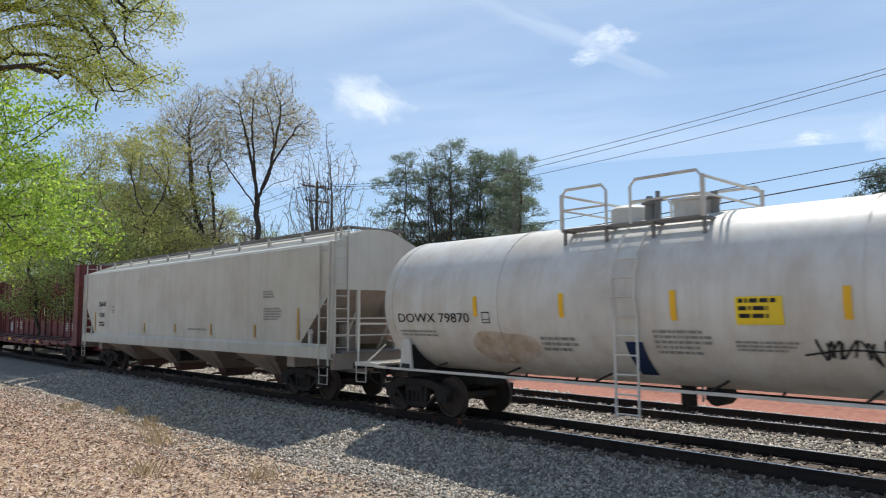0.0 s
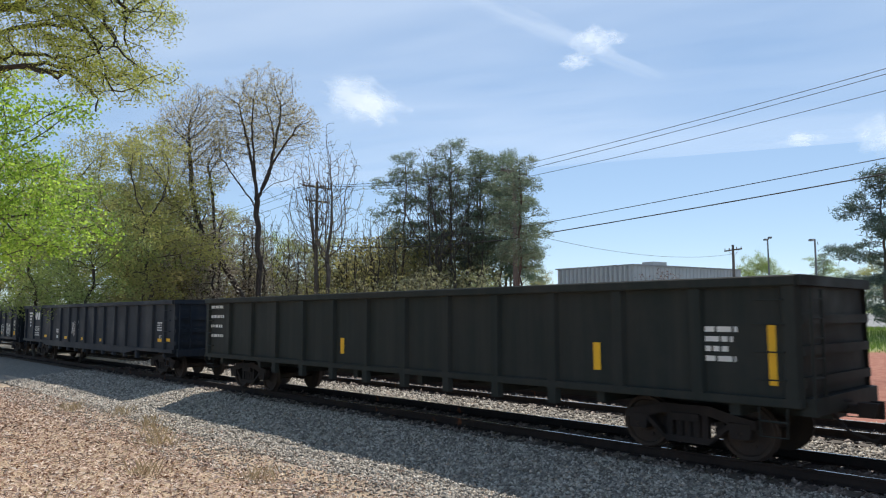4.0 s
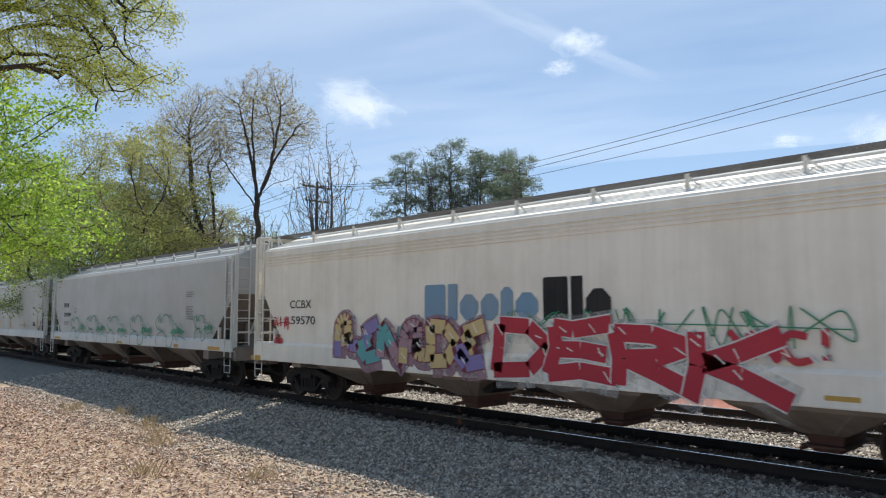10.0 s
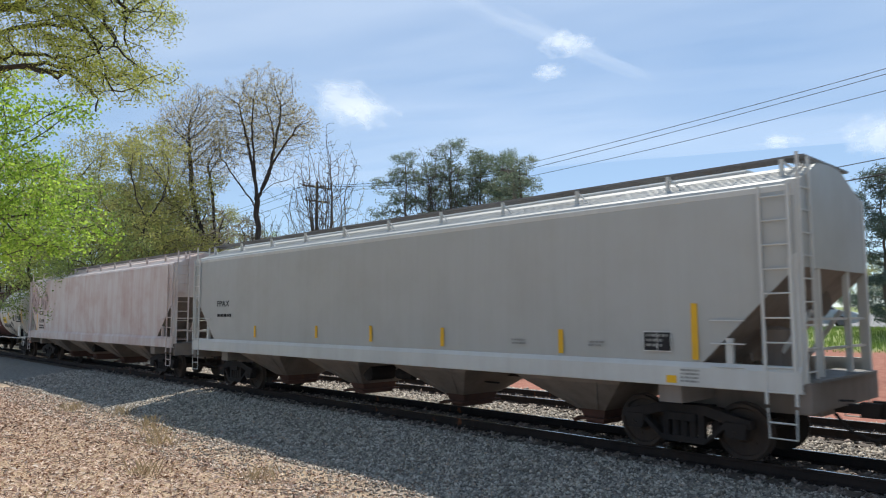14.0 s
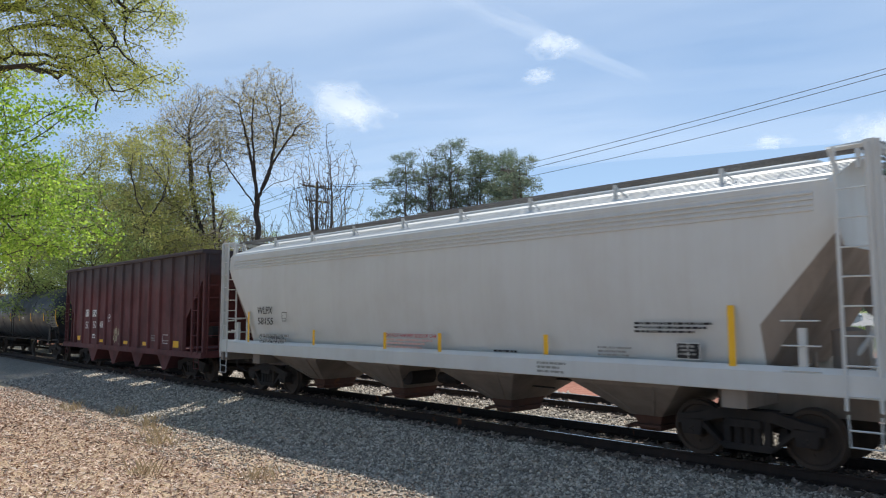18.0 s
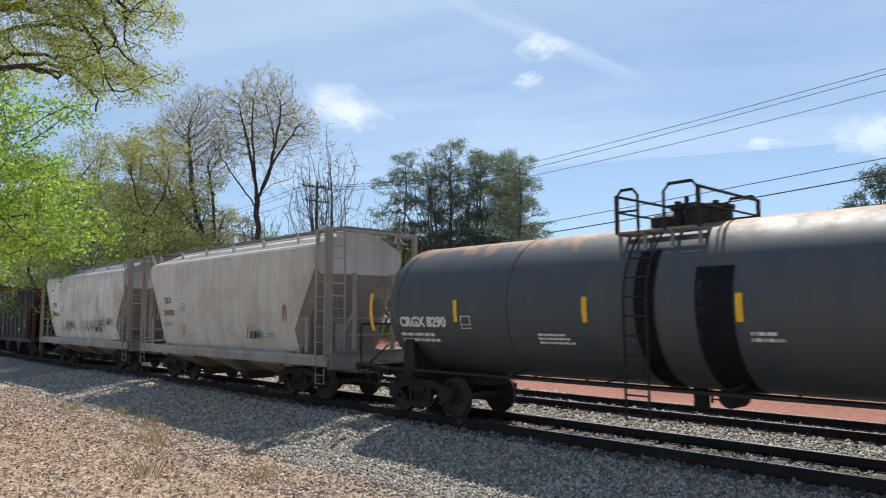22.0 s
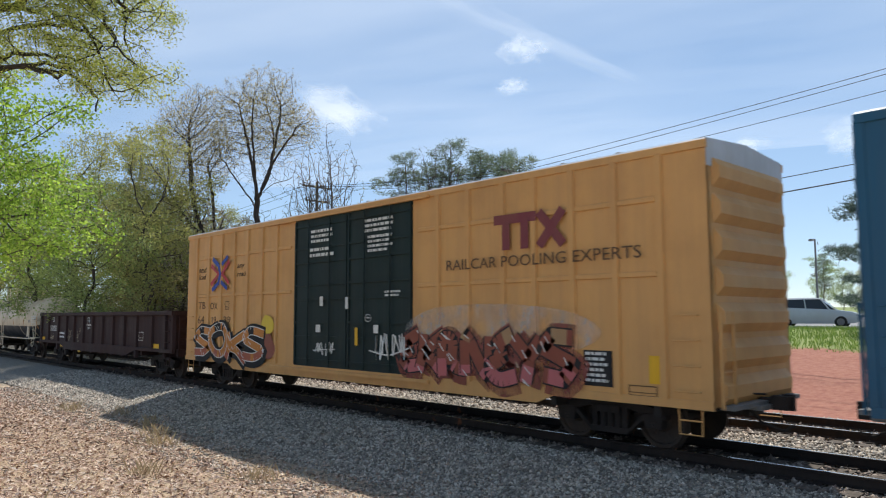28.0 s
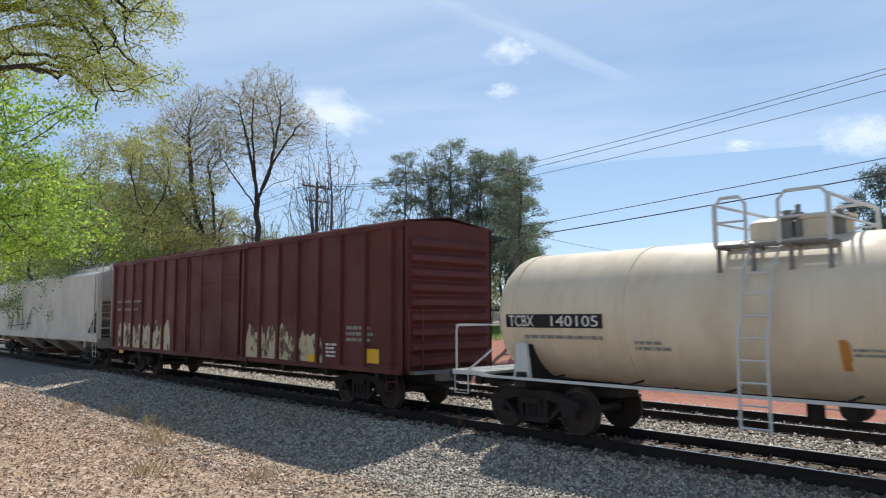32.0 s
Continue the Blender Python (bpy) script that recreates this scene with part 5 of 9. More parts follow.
lobes = [(aslant(-1.5, 0.4, 17.7), (1.9, 1.9, 1.6), 1), (aslant(0.4, -0.3, 17.8), (1.7, 1.9, 1.6), 1), (aslant(1.6, 0.2, 16.2), (1.4, 1.6, 1.6), 1), (aslant(2.6, -0.3, 15.2), (1.0, 1.3, 1.5), 0.8), (aslant(-2.4, 0.3, 15.2), (1.3, 1.6, 1.6), 0.8), (aslant(-0.4, 0.2, 14.6), (2.4, 2.4, 1.5), 0.6)]
sk = Skeleton(stem(0, 0, -0.3, -0.2, 10.2, 0.07, 12, 4), np.concatenate([clumps_in(lobes, 4, 44, 18, 0.42, 0.9), spots_in([(aslant(-0.3, 0, 15.2), (3.5, 3.2, 3.9), 1300), (aslant(0.2, 0, 12.4), (3.2, 2.8, 2.2), 200)], 4, 0.8)]), 0.22, 2.6, 0.24, 4, 0.11, 0.20, boughs=BOUGHS)
w = sk.wood(0.0066, 2.1, 0.0105, 0.25)
top = [q for q in sk.twigs(0.0125) if q[0].z > 13.6 + 0.35 * rng.gauss(0, 2.0)]
tree("tulip_tree", "tall round-headed tulip tree with brown spring buds", -45.0, 25.0, w, BARK_DARK, leaves(top, rng, 6, 0.14, 0.058), LEAF_BUD)
# its leaning neighbour
BOUGHS = [bough((-2.2, -0.4, 6.6), (-3.6, -0.5, 9.4), (-4.3, -0.4, 14.6), 15), bough((-2.8, -0.4, 7.6), (-4.6, -0.8, 9.6), (-6.0, -0.8, 12.4), 12), bough((-2.4, -0.4, 7.0), (-2.7, 0.2, 10.0), (-3.2, 0.6, 13.0), 12)]
lobes = [(aslant(-3.7, 0, 17.0), (1.6, 1.8, 1.5), 1), (aslant(-5.2, -0.4, 15.4), (1.4, 1.6, 1.9), 1), (aslant(-3.0, 0.2, 14.0), (1.5, 1.6, 1.6), 0.8), (aslant(-6.2, -0.6, 12.0), (1.2, 1.5, 1.5), 0.8), (aslant(-4.2, 0, 11.4), (2.4, 2.2, 1.6), 0.6)]
sk = Skeleton([aslant(0.6, 0, 0), aslant(0.2, 0, 2.0), aslant(-0.5, -0.1, 3.8), aslant(-1.3, -0.2, 5.2), aslant(-2.0, -0.3, 6.4), aslant(-2.8, -0.4, 7.6)], np.concatenate([clumps_in(lobes, 9, 66, 20, 0.40, 0.9), spots_in([(aslant(-4.2, 0, 13.4), (3.0, 2.8, 4.4), 1900)], 9, 0.8)]), 0.20, 2.6, 0.22, 9, 0.11, 0.18, boughs=BOUGHS)
w = sk.wood(0.0066, 2.1, 0.0105, 0.22)
top = [q for q in sk.twigs(0.0125) if q[0].z > 11.2 + 0.35 * rng.gauss(0, 2.0)]
tree("tulip_tree", "leaning tulip tree with a thin budding crown", -46.0, 24.6, w, BARK_DARK, leaves(top, rng, 6, 0.14, 0.058), LEAF_BUD)
# leafless trees by the pole
sk = Skeleton(stem(0, 0, -0.6, 0.2, 4.6, 0.10, 6, 21), spots_in([((-1.0, 0.3, 9.3), (2.6, 2.6, 4.2), 620), ((-2.9, 0.5, 8.6), (1.7, 1.6, 3.4), 280), ((1.0, 0, 8.6), (1.6, 1.6, 3.4), 260), ((0.5, 0, 5.6), (2.4, 2.0, 1.2), 40)], 21, 0.8), 0.26, 2.6, 0.30, 21, 0.12, 0.10)
BW = sk.wood(0.0078, 2.05, 0.010, 0.22).mesh("trunk", 60)
tree("bare_tree", "leafless tree with fine upright twigs", -42.6, 29.2, BW, BARK, leaves(sk.twigs(0.0145)[::5], rng, 1, 0.1, 0.08), LEAF_BUD, 0, 1.18)
tree("bare_tree", "leafless tree with a crooked fork", -47.5, 31.6, BW, BARK, None, None, 140, 1.05)
sk = Skeleton(stem(0, 0, 0.3, 0.2, 3.6, 0.08, 6, 33), spots_in([((0.2, 0.1, 6.6), (1.7, 1.7, 2.9), 330), ((0.1, 0, 3.6), (1.5, 1.5, 1.0), 40)], 33, 0.5), 0.25, 2.6, 0.42, 33, 0.12, 0.10)
BS = sk.wood(0.009, 2.0, 0.013, 0.14).mesh("trunk", 60)
for k, (x, y, s) in enumerate(((-40.2, 33.0, 1.0), (-38.6, 36.0, 1.05), (-45.2, 27.4, 0.7), (-37.4, 34.6, 1.2), (-48.5, 31.0, 0.95), (-36.0, 35.0, 0.9), (-51.5, 28.0, 0.9), (-39.4, 31.2, 0.9), (-53.5, 24.0, 0.9), (-43.0, 31.8, 0.85), (-38.4, 38.6, 1.3), (-35.2, 37.0, 1.0), (-48.6, 26.5, 0.8), (-50.4, 24.5, 0.75), (-46.6, 26.2, 0.6), (-50.0, 35.0, 1.15), (-47.5, 37.5, 1.2), (-53.5, 32.5, 1.15), (-45.5, 35.5, 1.05), (-52.0, 30.0, 1.0), (-44.0, 39.5, 1.15), (-56.0, 31.0, 1.2))):
    tree("bare_sapling", "thin leafless young tree at the wood's edge", x, y, BS, BARK if k % 2 else BARK_DARK, None, None, k * 73, s)
# pines: clumps of needles on level boughs, the lower trunk bare
PINES = []
for seed, hgt, width, low in ((51, 14.0, 2.3, 0.46), (52, 14.2, 2.9, 0.36), (53, 11.6, 2.7, 0.34)):
    balls = []
    r = random.Random(seed)
    for k in range(11):
        f = low + (0.97 - low) * k / 10
        wide = width * (1.05 - 0.72 * ((f - low) / (1 - low)) ** 1.7) * r.uniform(0.75, 1.15)
        a = k * 2.4 + r.uniform(-0.5, 0.5)
        balls.append(((0.42 * wide * math.cos(a), 0.42 * wide * math.sin(a), hgt * f), (wide * 0.75, wide * 0.75, 0.75), 1))
    sk = Skeleton(stem(0, 0, 0.3, 0.2, hgt * 0.95, 0.05, 16, seed), clumps_in(balls, seed, 7, 13, 0.34, 0.42), 0.24, 3.0, 0.28, seed, 0.10, 0.03)
    w = sk.wood(0.009, 2.3, 0.011, 0.19)
    PINES.append((w.mesh("trunk", 60), needles(sk.twigs(0.016), random.Random(seed), 15, 0.15, 0.28, 0.024, 0.7).mesh("crown")))
for k, (x, y, s, kind, turn) in enumerate(((-42.7, 36.0, 0.99, 0, 20), (-41.8, 38.6, 0.95, 0, 200), (-40.4, 39.0, 1.05, 1, 80), (-39.6, 41.6, 1.0, 1, 150), (-37.9, 40.2, 0.97, 1, 260), (-36.8, 42.0, 0.94, 1, 10), (-35.9, 40.0, 1.02, 2, 100), (-34.6, 40.6, 0.9, 2, 320), (-23.5, 27.5, 0.70, 0, 40), (-38.6, 43.5, 1.0, 1, 40))):
    tree("pine_tree", "tall loblolly pine with a bare lower trunk", x, y, PINES[kind][0], PINE_BARK, PINES[kind][1], NEEDLES, turn, s)
tree("pine_tree", "dark pine top above the wood", -62.0, 22.3, PINES[1][0], PINE_BARK, PINES[1][1], NEEDLES, 10, 1.22)
# a leafless tree standing among the pines
tree("bare_tree", "leafless grey tree standing among the pines", -39.3, 37.6, BW, BARK_PALE, None, None, 60, 1.08)
tree("bare_tree", "slender leafless tree before the pines", -38.0, 37.4, BS, BARK_PALE, None, None, 200, 1.35)
# broad-crowned leafy trees of the wood
GREEN = []
for seed, hgt, wide in ((61, 12.4, 3.9), (62, 13.6, 4.3), (63, 10.6, 3.6)):
    r = random.Random(seed)
    balls = [((r.uniform(-0.45, 0.45) * wide, r.uniform(-0.45, 0.45) * wide, hgt * f), (wide * q, wide * q, hgt * 0.13), 1) for f, q in ((0.30, 0.65), (0.42, 0.85), (0.52, 0.95), (0.63, 0.9), (0.74, 0.8), (0.85, 0.6), (0.93, 0.4))]
    sk = Skeleton(stem(0, 0, 0.5, -0.4, hgt * 0.5, 0.16, 7, seed), clumps_in(balls, seed, 15, 9, 0.42, 0.5), 0.34, 3.0, 0.40, seed, 0.14, 0.04)
    w = sk.wood(0.009, 2.2, 0.011, 0.2)
    GREEN.append((w.mesh("trunk", 60), leaves(sk.twigs(0.017), random.Random(seed), 24, 0.23, 0.082).mesh("crown")))
SHADES = {"olive": LEAF_OLIVE, "bronze": LEAF_BROWN, "mid green": LEAF_MID}
for k, (x, y, s, words) in enumerate((
        (-43.0, 16.4, 1.04, "olive"), (-48.0, 17.6, 1.04, "bronze"), (-41.0, 12.2, 0.80, "mid green"), (-54.0, 15.5, 1.1, "olive"), (-60.0, 18.0, 1.12, "mid green"),
        (-47.0, 11.6, 0.95, "mid green"), (-64.0, 12.5, 1.2, "olive"), (-58.0, 24.0, 1.0, "mid green"), (-70.0, 16.0, 1.1, "mid green"), (-55.0, 29.0, 0.5, "bronze"),
        (-80.0, 30.0, 0.9, "mid green"), (-72.0, 36.0, 0.8, "olive"), (-76.0, 44.0, 0.8, "mid green"), (-66.0, 44.0, 0.7, "olive"), 
        (-62.0, 56.0, 0.7, "olive"), (-90.0, 36.0, 1.1, "mid green"), (-52.0, 40.0, 0.55, "olive"), (-56.0, 46.0, 0.6, "mid green"), (-66.0, 70.0, 0.8, "olive"),
        (-52.0, 21.0, 1.0, "mid green"), (-55.0, 26.0, 0.95, "olive"), (-64.0, 27.0, 1.0, "bronze"), (-58.0, 35.0, 0.78, "olive"), (-53.0, 36.0, 0.66, "olive"), (-47.0, 38.5, 0.62, "bronze"), (-49.0, 44.0, 0.62, "olive"), (-45.0, 46.5, 0.6, "mid green"), (-70.0, 25.0, 1.1, "mid green"))):
    w, c = GREEN[(k + 1) % 3]
    tree("leafy_tree", words + " spring-leafed tree in the wood", x, y, w, BARK_DARK, c, SHADES[words], k * 67, s)
# underbrush along the wood's edge, some of it dense with vines
sk = Skeleton(stem(0, 0, 0.2, 0, 1.0, 0.05, 4, 71), spots_in([((0, 0, 2.3), (1.7, 1.7, 2.1), 330)], 71, 0.8), 0.2, 2.0, 0.30, 71, 0.2, 0.08)
w = sk.wood(0.008, 2.3, 0.010, 0.07)
SHRUB = (w.mesh("trunk", 60), leaves(sk.twigs(0.014), random.Random(71), 5, 0.16, 0.085).mesh("crown"))
rng = random.Random(5)
for k in range(30):
    f = k / 29
    x, y = -62 + 30 * f + rng.uniform(-1.5, 1.5), 11 + 19 * f + rng.uniform(1.0, 5.0)
    tree("shrub", "tangled underbrush with small green leaves", x, y, SHRUB[0], BARK_DARK, SHRUB[1], LEAF_DULL, k * 41, rng.uniform(0.6, 1.1), "shrub")
for k in range(34):
    f = k / 33
    x, y = -80 + 32 * f + rng.uniform(-2, 2), 13 + 26 * f + rng.uniform(3.0, 10.0)
    tree("shrub", "tall tangled underbrush deeper in the wood", x, y, SHRUB[0], BARK_DARK, SHRUB[1], None, k * 57, rng.uniform(1.0, 1.6), "shrub")
for k in range(18):
    x, y = -52.5 + 14.5 * (k + 0.5) / 18 + rng.uniform(-0.6, 0.6), 33.5 + rng.uniform(0, 7.0)
    tree("shrub", "tall thin olive underbrush beneath the poles", x, y, SHRUB[0], BARK, SHRUB[1], LEAF_DULL if k % 3 else LEAF_BROWN, k * 77, rng.uniform(1.5, 2.1), "shrub")
sk = Skeleton(stem(0, 0, 0.1, 0.1, 6.0, 0.08, 10, 75), spots_in([((0, 0, 3.4), (1.1, 1.1, 3.3), 800)], 75, 0.7), 0.2, 2.0, 0.30, 75, 0.25, -0.05)
w = sk.wood(0.009, 2.2, 0.012, 0.16)
VINE = (w.mesh("trunk", 60), leaves(sk.twigs(0.016), random.Random(75), 5, 0.15, 0.08).mesh("crown"))
for k, (x, y, s) in enumerate(((-46.8, 22.6, 1.58), (-48.2, 22.0, 1.72), (-49.4, 21.4, 1.65), (-50.6, 20.0, 1.42), (-45.6, 21.6, 1.35), (-52.4, 21.8, 1.65), (-49.0, 26.5, 1.45), (-51.0, 27.0, 1.5), (-47.2, 26.4, 1.25), (-46.0, 28.5, 1.15))):
    tree("vine_covered_tree", "dead trunk wrapped in dense brown vines", x, y, VINE[0], BARK_DARK, VINE[1], LEAF_VINE, k * 83, s)
sk = Skeleton(stem(0, 0, 0, 0, 0.5, 0.02, 3, 72), spots_in([((0, 0, 1.8), (1.6, 1.6, 1.6), 380)], 72, 0.8), 0.16, 2.0, 0.26, 72, 0.15, 0.12)
w = sk.wood(0.007, 2.3, 0.009, 0.05)
tree("shrub", "leafless reddish brown bush", -26.9, 47.6, w, BARK, leaves(sk.twigs(0.012), rng, 3, 0.13, 0.06), RED_BUD, 0, 1.25, "shrub")
# cedar by the parking lot: drooping level boughs
balls = [((1.6 * (1 - 0.1 * k) * math.cos(2.4 * k), 1.6 * (1 - 0.1 * k) * math.sin(2.4 * k), 1.2 + 0.72 * k), (2.9 - 0.27 * k, 2.9 - 0.27 * k, 0.5), 1) for k in range(10)]
sk = Skeleton(stem(0, 0, 0, 0, 7.8, 0.04, 14, 81), clumps_in(balls, 81, 9, 10, 0.36, 0.35), 0.22, 2.6, 0.28, 81, 0.10, -0.03)
w = sk.wood(0.008, 2.3, 0.010, 0.2)
tree("cedar_tree", "spreading blue-green cedar beside the parking lot", -9.9, 37.9, w, BARK, needles(sk.twigs(0.018), rng, 26, 0.17, 0.26, 0.022, 0.45), CEDAR, 0, 0.97)
# far trees
for x, y, turn, s in ((-38.2, 91.0, 0, 0.74), (-36.9, 92.4, 130, 0.68), (-39.4, 93.0, 250, 0.66)):
    tree("leafy_tree", "round olive green tree beyond the parking lot", x, y, GREEN[2][0], BARK, GREEN[2][1], LEAF_MID, turn, s)
for k, (x, y, s) in enumerate(((-36, 108, 1.0), (-30, 112, 0.9), (-25, 118, 1.0), (-40, 120, 1.1), (-19, 110, 0.9), (-12, 112, 1.0), (-84, 92, 0.9), (-77, 96, 0.8), (-70, 100, 0.9), (-92, 86, 1.0), (-62, 104, 0.9), (-80, 100, 1.05), (-73, 104, 1.0), (-86, 104, 1.1), (-66, 82, 0.8), (-31, 100, 0.75), (-27, 98, 0.7), (-23.5, 101, 0.8))):
    far = k in (0, 6, 7, 8)
    w, c = PINES[k % 3] if far else GREEN[k % 3]
    tree("pine_tree" if far else "leafy_tree", "far dark pine beyond the lot" if far else "far green tree beyond the lot", x, y, w, BARK, c, None, k * 59, s * (0.62 if far else 0.66))

# ---- the two trees beside the camera ----
# young maple: leaves in level sprays along rising boughs
r = random.Random(31)
balls = []
for k in range(34):
    a, z = radians(r.uniform(-75, 15)), 3.55 + 3.7 * (k + 0.5) / 34
    d = r.uniform(1.0, 3.7) * (1.0 if z < 5 else 0.8)
    balls.append(((d * math.cos(a) * 0.9 + 0.4, -d * math.sin(a) * 0.75 + 0.1, z + 0.12 * d), (0.95, 0.95, 0.26), 1))
balls += [((r.uniform(-3, 1), r.uniform(-2.5, 1), r.uniform(3.8, 7)), (1.1, 1.1, 0.4), 1) for k in range(9)]
sk = Skeleton(stem(0, 0, 0.3, 0.3, 5.6, 0.08, 10, 102), clumps_in(balls, 102, 5, 12, 0.36, 0.30), 0.2, 2.6, 0.26, 102, 0.12, 0.05)
w = sk.wood(0.006, 2.25, 0.007, 0.14)
tree("young_maple", "young tree in bright fresh green leaf", -19.4, 2.5, w, BARK_DARK, leaves(sk.twigs(0.013), random.Random(102), 20, 0.12, 0.056, 1.3, 0.04), LEAF_BRIGHT)
# overhanging oak: long dark limbs that arch out and droop at their ends, fine leaves above and along them
OAK = [((0.6, 0.3, 6.6), (3.0, 0.0, 7.25), (5.0, -0.6, 7.25)), ((0.9, 0.0, 6.7), (4.0, -0.6, 6.75), (5.65, -1.7, 5.1)), ((3.6, -0.5, 7.05), (4.9, -1.2, 6.7), (5.75, -1.6, 5.6)), ((4.2, -0.6, 7.2), (5.4, -1.2, 6.75), (5.7, -1.5, 6.0)),
       ((0.4, 0.2, 5.9), (3.6, -0.4, 6.6), (5.3, -1.3, 5.8)), ((0.4, 0.2, 5.8), (3.4, -0.3, 6.15), (4.9, -0.8, 5.75)), ((0.3, 0.2, 5.6), (3.5, -0.3, 5.95), (5.2, -0.9, 5.55)), ((0.3, 0.2, 5.5), (3.5, -0.5, 5.85), (5.0, -1.0, 5.3)),
       ((0.3, 0.3, 5.6), (3.6, 0.0, 6.05), (4.7, -0.3, 5.2)), ((0.6, 0.3, 6.6), (3.2, -0.9, 7.7), (5.6, -1.8, 7.4))]
BOUGHS = [bough(*q, 22) for q in OAK]
r = random.Random(37)
balls = []
for k in range(38):
    u = r.uniform(2.7, 5.75)
    balls.append((aslant(u, -0.3 - 0.3 * (u - 2.5) + r.uniform(-0.5, 0.5), 6.75 + 1.45 * (k + 0.5) / 38 - 0.06 * (u - 2.5)), (0.5, 0.5, 0.20), 1))
balls += [(aslant(r.uniform(5.0, 5.85), -1.5 + r.uniform(-0.4, 0.4), r.uniform(5.65, 6.8)), (0.36, 0.36, 0.18), 1) for k in range(14)]
balls += [(aslant(r.uniform(3.0, 4.6), -0.5 + r.uniform(-0.4, 0.4), r.uniform(5.95, 6.55)), (0.42, 0.42, 0.14), 1) for k in range(10)]
balls += [(aslant(r.uniform(4.7, 5.3), -0.9, r.uniform(5.45, 5.75)), (0.25, 0.25, 0.12), 1) for k in range(3)]
balls += [(aslant(5.9, -1.6, 5.25), (0.25, 0.25, 0.12), 1), (aslant(6.2, -1.7, 5.3), (0.18, 0.18, 0.10), 1)]
balls += [((r.uniform(-3.5, 1), r.uniform(-3, 2), r.uniform(6.5, 10)), (1.2, 1.2, 0.5), 1) for k in range(10)]
sk = Skeleton(stem(0, 0, 0.3, 0.5, 6.8, 0.08, 10, 111), clumps_in(balls, 111, 5, 11, 0.19, 0.6), 0.15, 2.4, 0.17, 111, 0.15, -0.06, boughs=BOUGHS, stout=0.055)
w = sk.wood(0.0046, 1.9, 0.0058, 0.28)
tree("oak_tree", "overhanging tree with fine olive spring leaves", -15.4, 0.4, w, OAK_BARK, leaves(sk.twigs(0.0076), random.Random(111), 60, 0.07, 0.018, 2.2, 0.0), LEAF_OAK)


# ---- beyond the tracks: poles, wires, building, parked cars ----
POLE_WOOD = grainy("weathered pole wood", (0.10, 0.085, 0.07), (0.24, 0.20, 0.165), 6, 0.9, 5, 0.4, (2, 2, 0.2))
METAL_WALL = paint("pale metal cladding", (0.46, 0.46, 0.45), (0.30, 0.28, 0.26), 0.3, 0, 0.5)
METAL_DARK = paint("grey ribbed cladding", (0.34, 0.34, 0.34), (0.20, 0.19, 0.18), 0.4, 0, 0.5)
WIRE, _nt, _b = material("black cable", 0.6)
_b.inputs["Base Color"].default_value = (0.03, 0.03, 0.03, 1)
GLASS_DARK, _nt, _b = material("tinted car glass", 0.06)
_b.inputs["Base Color"].default_value = (0.02, 0.025, 0.03, 1)
TYRE, _nt, _b = material("tyre rubber", 0.85)
_b.inputs["Base Color"].default_value = (0.02, 0.02, 0.02, 1)
LAMP_GREY = paint("grey lamp steel", (0.20, 0.20, 0.20), (0.14, 0.13, 0.12), 0.3, 0, 0.5)


def utility_pole(x, y, height, arms, label, transformer=False, turn=0.0):
    ob = tagged(new("utility_pole"), label, "utility pole")
    ob.matrix_basis = pose(x, y, ground_z(x, y) - 0.1, 0, 0, turn)
    part("pole", Geo().tube([(0, 0, 0), (0, 0, height * 0.5), (0, 0, height)], [0.17, 0.14, 0.11], 10), POLE_WOOD, ob, smooth=60)
    for z, w in arms:
        arm = part("crossarm", Geo().box(-0.05, 0.05, -w / 2, w / 2, z - 0.06, z + 0.06), POLE_WOOD, ob)
        for k in (-1, -0.45, 0.45, 1):
            part("insulator", Geo().turned_z(0, k * w * 0.47, [(z + 0.06, 0.025), (z + 0.1, 0.05), (z + 0.15, 0.035), (z + 0.2, 0.05), (z + 0.24, 0.02)], 8), METAL_DARK, arm)
        part("arm_brace", Geo().tube([(0.06, -w * 0.3, z - 0.05), (0.1, 0, z - 0.6), (0.06, w * 0.3, z - 0.05)], 0.02, 4), METAL_DARK, ob)
    if transformer:
        part("transformer", Geo().turned_z(0.3, -0.05, [(height - 4.6, 0.12), (height - 4.57, 0.16), (height - 4.05, 0.16), (height - 4.0, 0.12), (height - 3.97, 0.04)], 14), METAL_DARK, ob, smooth=40)
    return ob


utility_pole(-45.8, 30.1, 11.8, ((11.4, 2.6), (10.3, 2.0)), "wooden utility pole with two crossarms")
utility_pole(-25.9, 30.1, 9.8, ((9.6, 2.2),), "wooden utility pole with a grey transformer", True)
utility_pole(-30.0, 66.5, 7.3, ((6.8, 2.6),), "far utility pole with a crossarm and transformer", True, 60)


def wire(name, ends, y0, y1, sag, r=0.014):
    (xa, za), (xb, zb) = ends
    pts = []
    for k in range(25):
        f = k / 24
        pts.append((xa + (xb - xa) * f, y0 + (y1 - y0) * f, za + (zb - za) * f - sag * 4 * f * (1 - f)))
    ob = part(name, Geo().tube(pts, r, 5), WIRE)
    tagged(ob, "black overhead cable strung between the poles", "cable", "overhead cables")


